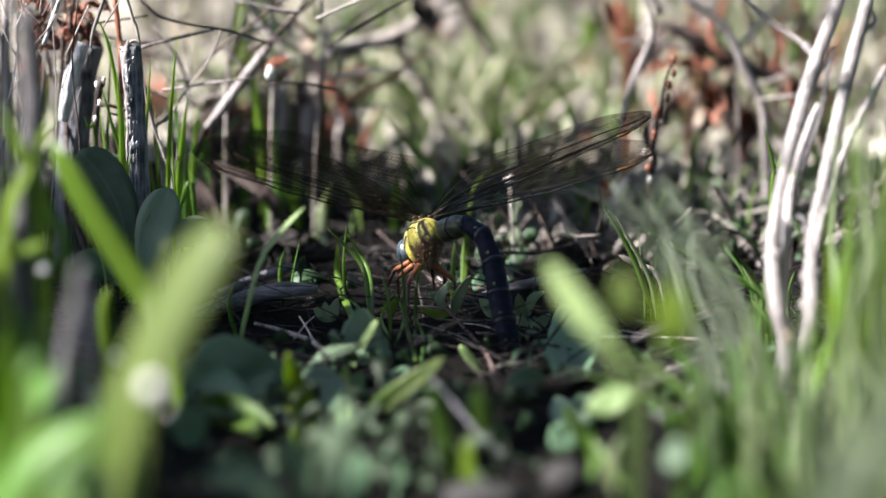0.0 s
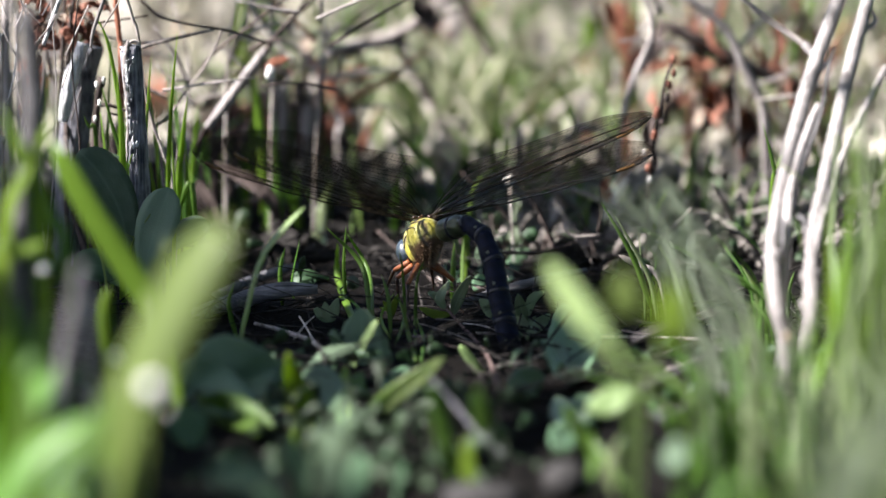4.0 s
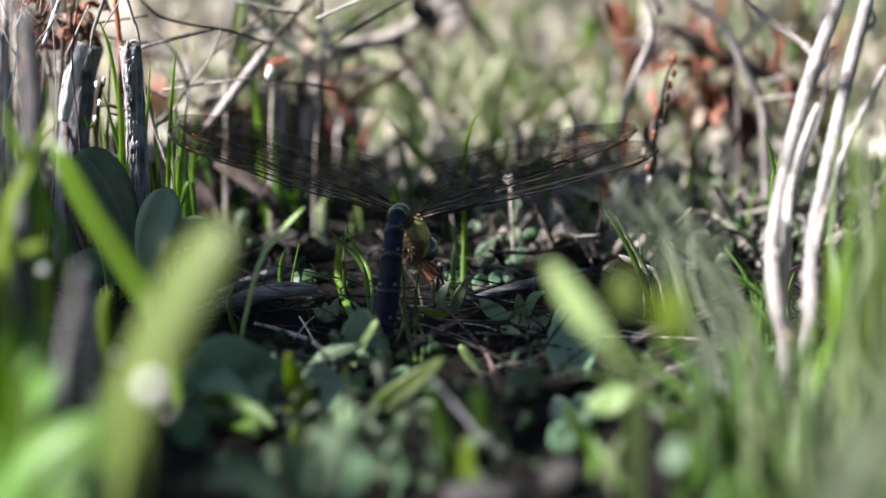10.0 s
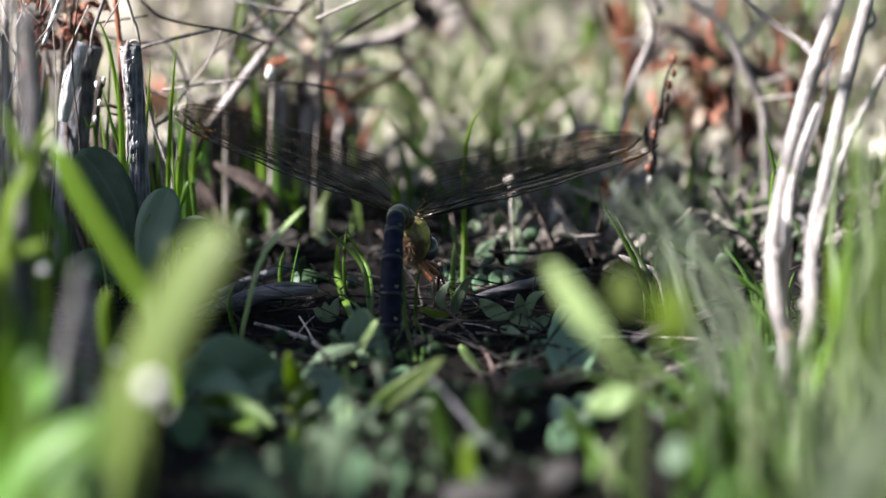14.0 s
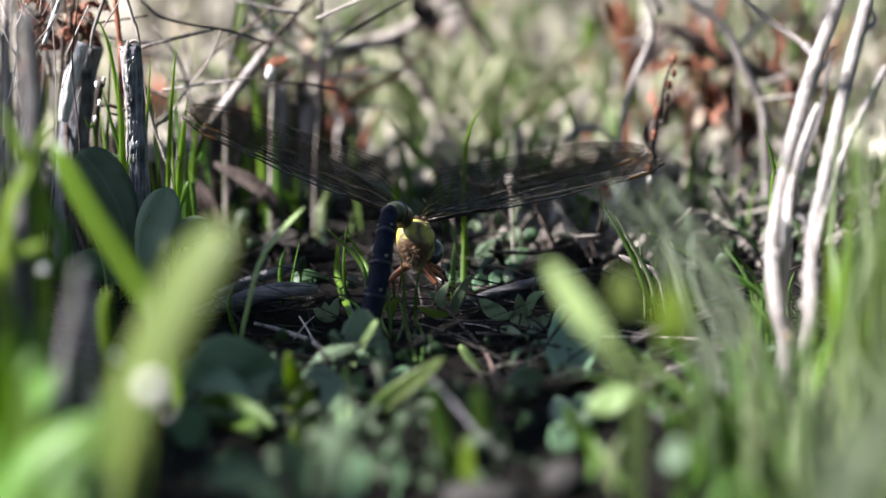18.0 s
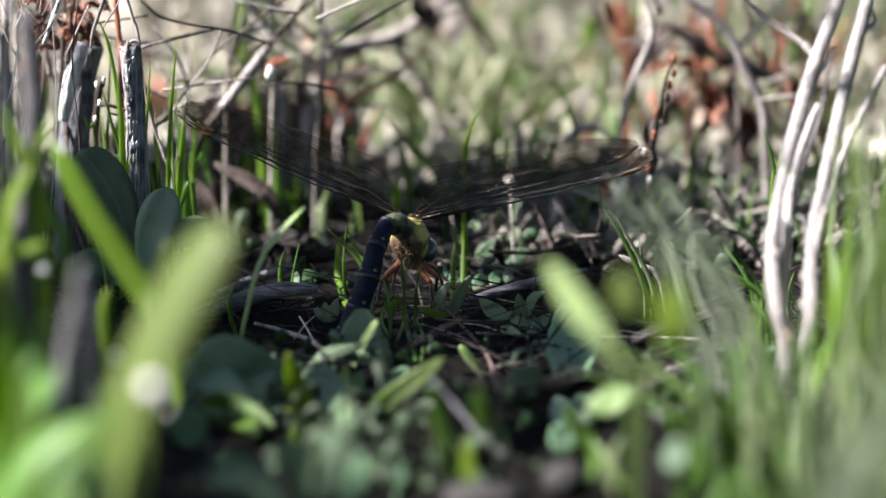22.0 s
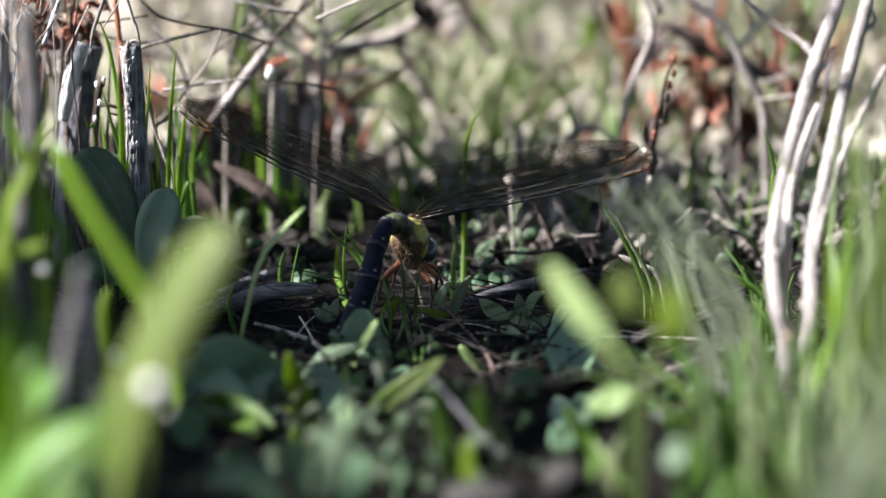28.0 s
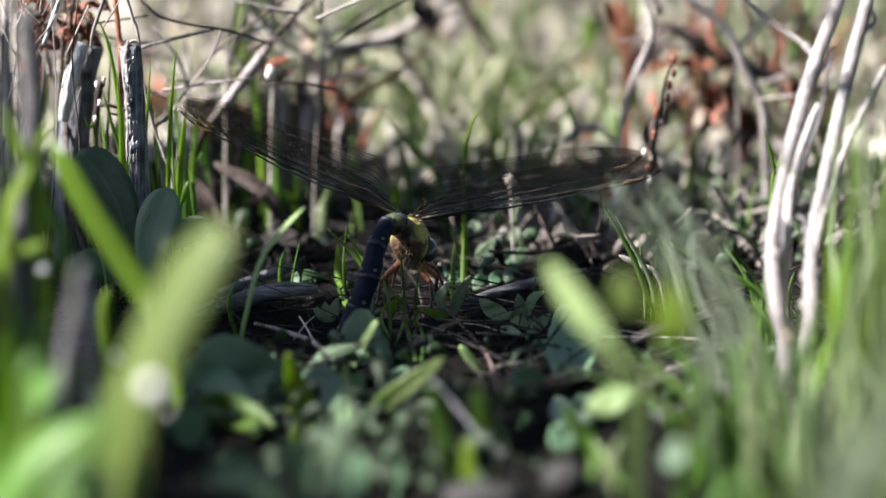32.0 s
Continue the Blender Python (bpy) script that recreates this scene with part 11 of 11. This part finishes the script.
    stance(9, (-5.7, 0, 15.4), -12, (20, 21, 17.5, 18), [(0.4, -5.0, 4.7), (1.0, -11.0, 7.2), (1.2, -21.2, 2.4), (1.0, -24.3, -5.0), (0.7, -26.4, -13.7)])
    stance(9.2, (-5.7, 0, 15.4), -12, (34, 36.5, 13.5, 18), [(0.4, -5.0, 4.7), (0.8, -11.1, 7.0), (1.2, -21.2, 2.4), (1.0, -24.3, -5.0), (0.5, -26.5, -13.2)])
    stance(9.4, (-5.7, 0, 15.4), -12, (17.5, 20, 18, 19.5), [(-0.3, -5.2, 4.7), (0.1, -11.2, 6.8), (0.7, -21.3, 2.1), (0.8, -24.4, -5.0), (0.3, -26.5, -12.6)])
    stance(10, (-6.6, 0, 15.1), -12, (15.5, 18.5, 15.5, 20), [(-0.2, -5.2, 5.0), (-0.1, -11.3, 6.8), (1.0, -21.2, 1.5), (1.2, -24.3, -4.7), (0.5, -26.5, -12.9)])
    stance(11, (-6.6, 0, 15.1), -12, (17.5, 19.5, 17, 19), [(-0.1, -5.1, 5.0), (-0.4, -11.3, 6.4), (1.1, -21.2, 1.5), (1.5, -24.2, -5.9), (1.6, -26.2, -14.6)])
    stance(12, (-6.5, 0, 15.2), -12, (19, 21, 17.5, 18.5), [(-0.2, -5.2, 4.9), (-0.5, -11.3, 6.3), (1.0, -21.2, 1.4), (1.4, -24.2, -6.0), (1.5, -26.3, -14.7)])
    stance(13, (-6.5, 0, 15.2), -12, (21, 22, 17, 18), [(-0.2, -5.2, 4.9), (-0.5, -11.3, 6.3), (1.0, -21.2, 1.4), (1.4, -24.2, -6.0), (1.5, -26.3, -14.7)])
    stance(14.5, (-6.5, 0, 15.2), -12, (19.5, 21, 16.5, 17.5), [(-0.2, -5.2, 4.9), (-0.5, -11.3, 6.3), (1.0, -21.2, 1.4), (1.4, -24.2, -6.0), (1.5, -26.3, -14.7)])
    stance(16.5, (-6.5, 0, 15.2), -12, (20.5, 22, 15, 16.5), [(-0.2, -5.2, 4.9), (-0.5, -11.3, 6.3), (1.0, -21.2, 1.4), (1.4, -24.2, -6.0), (1.5, -26.3, -14.7)])
    stance(16.8, (-6.4, 0, 15.2), -12, (20, 21.5, 13.5, 15.5), [(-0.3, -5.2, 4.9), (-0.5, -11.4, 6.3), (0.9, -21.3, 1.4), (1.3, -24.3, -6.0), (1.4, -26.3, -14.7)])
    stance(17, (-5.7, 0, 15.2), -10, (21.5, 22.5, 8.5, 12), [(0.2, -5.0, 4.2), (0.8, -11.0, 6.0), (2.0, -21.0, 0.3), (1.9, -24.0, -7.1), (1.5, -27.1, -15.8)])
    stance(17.2, (-5.7, 0, 15.2), -11, (21, 22.5, 16, 17.5), [(0.1, -5.1, 4.4), (0.8, -11.0, 7.0), (1.7, -21.1, 1.4), (1.4, -24.2, -6.0), (0.7, -27.4, -15.0)])
    stance(17.5, (-5.6, 0, 14.7), -13, (20.5, 22, 15.5, 17.5), [(-1.0, -4.3, 5.3), (-1.2, -10.5, 7.8), (-0.3, -19.6, 2.8), (-0.9, -22.8, -5.3), (-2.2, -25.1, -12.8)])
    stance(18, (-5.6, 0, 14.5), -14, (20.5, 22, 13.5, 16), [(-1.4, -4.5, 5.7), (-2.4, -10.9, 7.8), (-1.8, -18.0, 2.6), (-2.3, -21.2, -4.8), (-3.3, -23.5, -11.5)])
    stance(18.5, (-6.1, 0, 14.7), -14, (21.5, 23, 14, 16), [(-1.1, -3.4, 3.7), (-2.5, -8.9, 5.9), (-2.9, -15.2, 1.9), (-3.7, -18.5, -5.0), (-5.2, -20.9, -11.1)])
    stance(19, (-6.9, 0, 14.9), -14, (22.5, 23.5, 12.5, 14.5), [(-0.1, -3.1, 2.8), (-1.8, -8.7, 5.0), (-2.9, -14.1, 1.4), (-3.7, -17.4, -4.8), (-5.6, -20.0, -11.0)])
    stance(20.5, (-6.9, 0, 14.9), -14, (21, 22, 13.5, 15.5), [(-0.1, -3.1, 2.8), (-1.8, -8.7, 5.0), (-2.9, -14.1, 1.4), (-3.7, -17.4, -4.8), (-5.6, -20.0, -11.0)])
    stance(22, (-6.9, 0, 14.9), -14, (21, 22, 14, 16.5), [(-0.1, -3.1, 2.8), (-1.8, -8.7, 5.0), (-2.9, -14.1, 1.4), (-3.7, -17.4, -4.8), (-5.6, -20.0, -11.0)])
    stance(23, (-6.9, 0, 14.9), -14, (20, 21, 10.5, 13), [(-0.1, -3.1, 2.8), (-1.8, -8.7, 5.0), (-2.9, -14.1, 1.4), (-3.7, -17.4, -4.8), (-5.6, -20.0, -11.0)])
    stance(24, (-6.9, 0, 14.9), -14, (21, 22, 12, 14), [(-0.1, -3.1, 2.8), (-1.8, -8.7, 5.0), (-2.9, -14.1, 1.4), (-3.7, -17.4, -4.8), (-5.6, -20.0, -11.0)])
    stance(25.5, (-6.9, 0, 14.9), -14, (21, 22, 13, 15), [(-0.1, -3.1, 2.8), (-1.8, -8.7, 5.0), (-2.9, -14.1, 1.4), (-3.7, -17.4, -4.8), (-5.6, -20.0, -11.0)])
    stance(27.5, (-6.9, 0, 14.9), -14, (21.5, 22.5, 13, 15.5), [(-0.1, -3.1, 2.8), (-1.8, -8.7, 5.0), (-2.9, -14.1, 1.4), (-3.7, -17.4, -4.8), (-5.6, -20.0, -11.0)])
    stance(28, (-6.9, 0, 14.9), -14, (22, 23, 13.5, 16), [(-0.1, -3.1, 2.8), (-1.8, -8.7, 5.0), (-2.9, -14.1, 1.4), (-3.7, -17.4, -4.8), (-5.6, -20.0, -11.0)])
    stance(29.7, (-6.9, 0, 14.9), -14, (21.5, 22.5, 12.5, 15), [(-0.1, -3.1, 2.8), (-1.8, -8.7, 5.0), (-2.9, -14.1, 1.4), (-3.7, -17.4, -4.8), (-5.6, -20.0, -11.0)])
    stance(30, (-6.9, 0, 14.9), -14, (31.5, 32.5, 13, 15), [(-0.1, -3.1, 2.8), (-1.8, -8.7, 5.0), (-2.9, -14.1, 1.4), (-3.7, -17.4, -4.8), (-5.6, -20.0, -11.0)])
    stance(30.3, (-6.9, 0, 14.9), -14, (22, 23, 12.5, 14.5), [(-0.1, -3.1, 2.8), (-1.8, -8.7, 5.0), (-2.9, -14.1, 1.4), (-3.7, -17.4, -4.8), (-5.6, -20.0, -11.0)])
    stance(31, (-6.9, 0, 14.9), -14, (21.5, 22.5, 13.5, 16), [(-0.1, -3.1, 2.8), (-1.8, -8.7, 5.0), (-2.9, -14.1, 1.4), (-3.7, -17.4, -4.8), (-5.6, -20.0, -11.0)])
    stance(32, (-6.9, 0, 14.9), -14, (22, 23, 11.5, 14), [(-0.1, -3.1, 2.8), (-1.8, -8.7, 5.0), (-2.9, -14.1, 1.4), (-3.7, -17.4, -4.8), (-5.6, -20.0, -11.0)])
    down, up = pose(0.005, 0.04, 0, -58, 6), pose(0.005, 0.04, 0)
    walk(BENT_BLADE, [(0, down), (8.2, down), (8.5, pose(0.005, 0.04, 0, -40, 6)), (8.8, pose(0.005, 0.04, 0, 4)), (9.0, pose(0.005, 0.04, 0, -3)), (9.3, up), (32, up)])
    carry = pose(0, 0, 0, -40) @ pose(0, 0.0062, 0.0008)
    turned = [(0, -8), (6.4, -8), (6.9, 6), (7.2, 20), (8.3, 20), (8.6, 4), (9.0, 2), (9.6, 0), (32, 0)]
    walk(HEAD, [(t, pose(0, 0, 0, 0, 0, a) @ carry) for t, a in turned])
    walk(DRAGONFLY, BODY_ROWS)
    for k in range(4):
        walk(WINGS[k], WING_ROWS[k])
    for k in range(10):
        walk(RINGS[k], RING_ROWS[k])


motions()
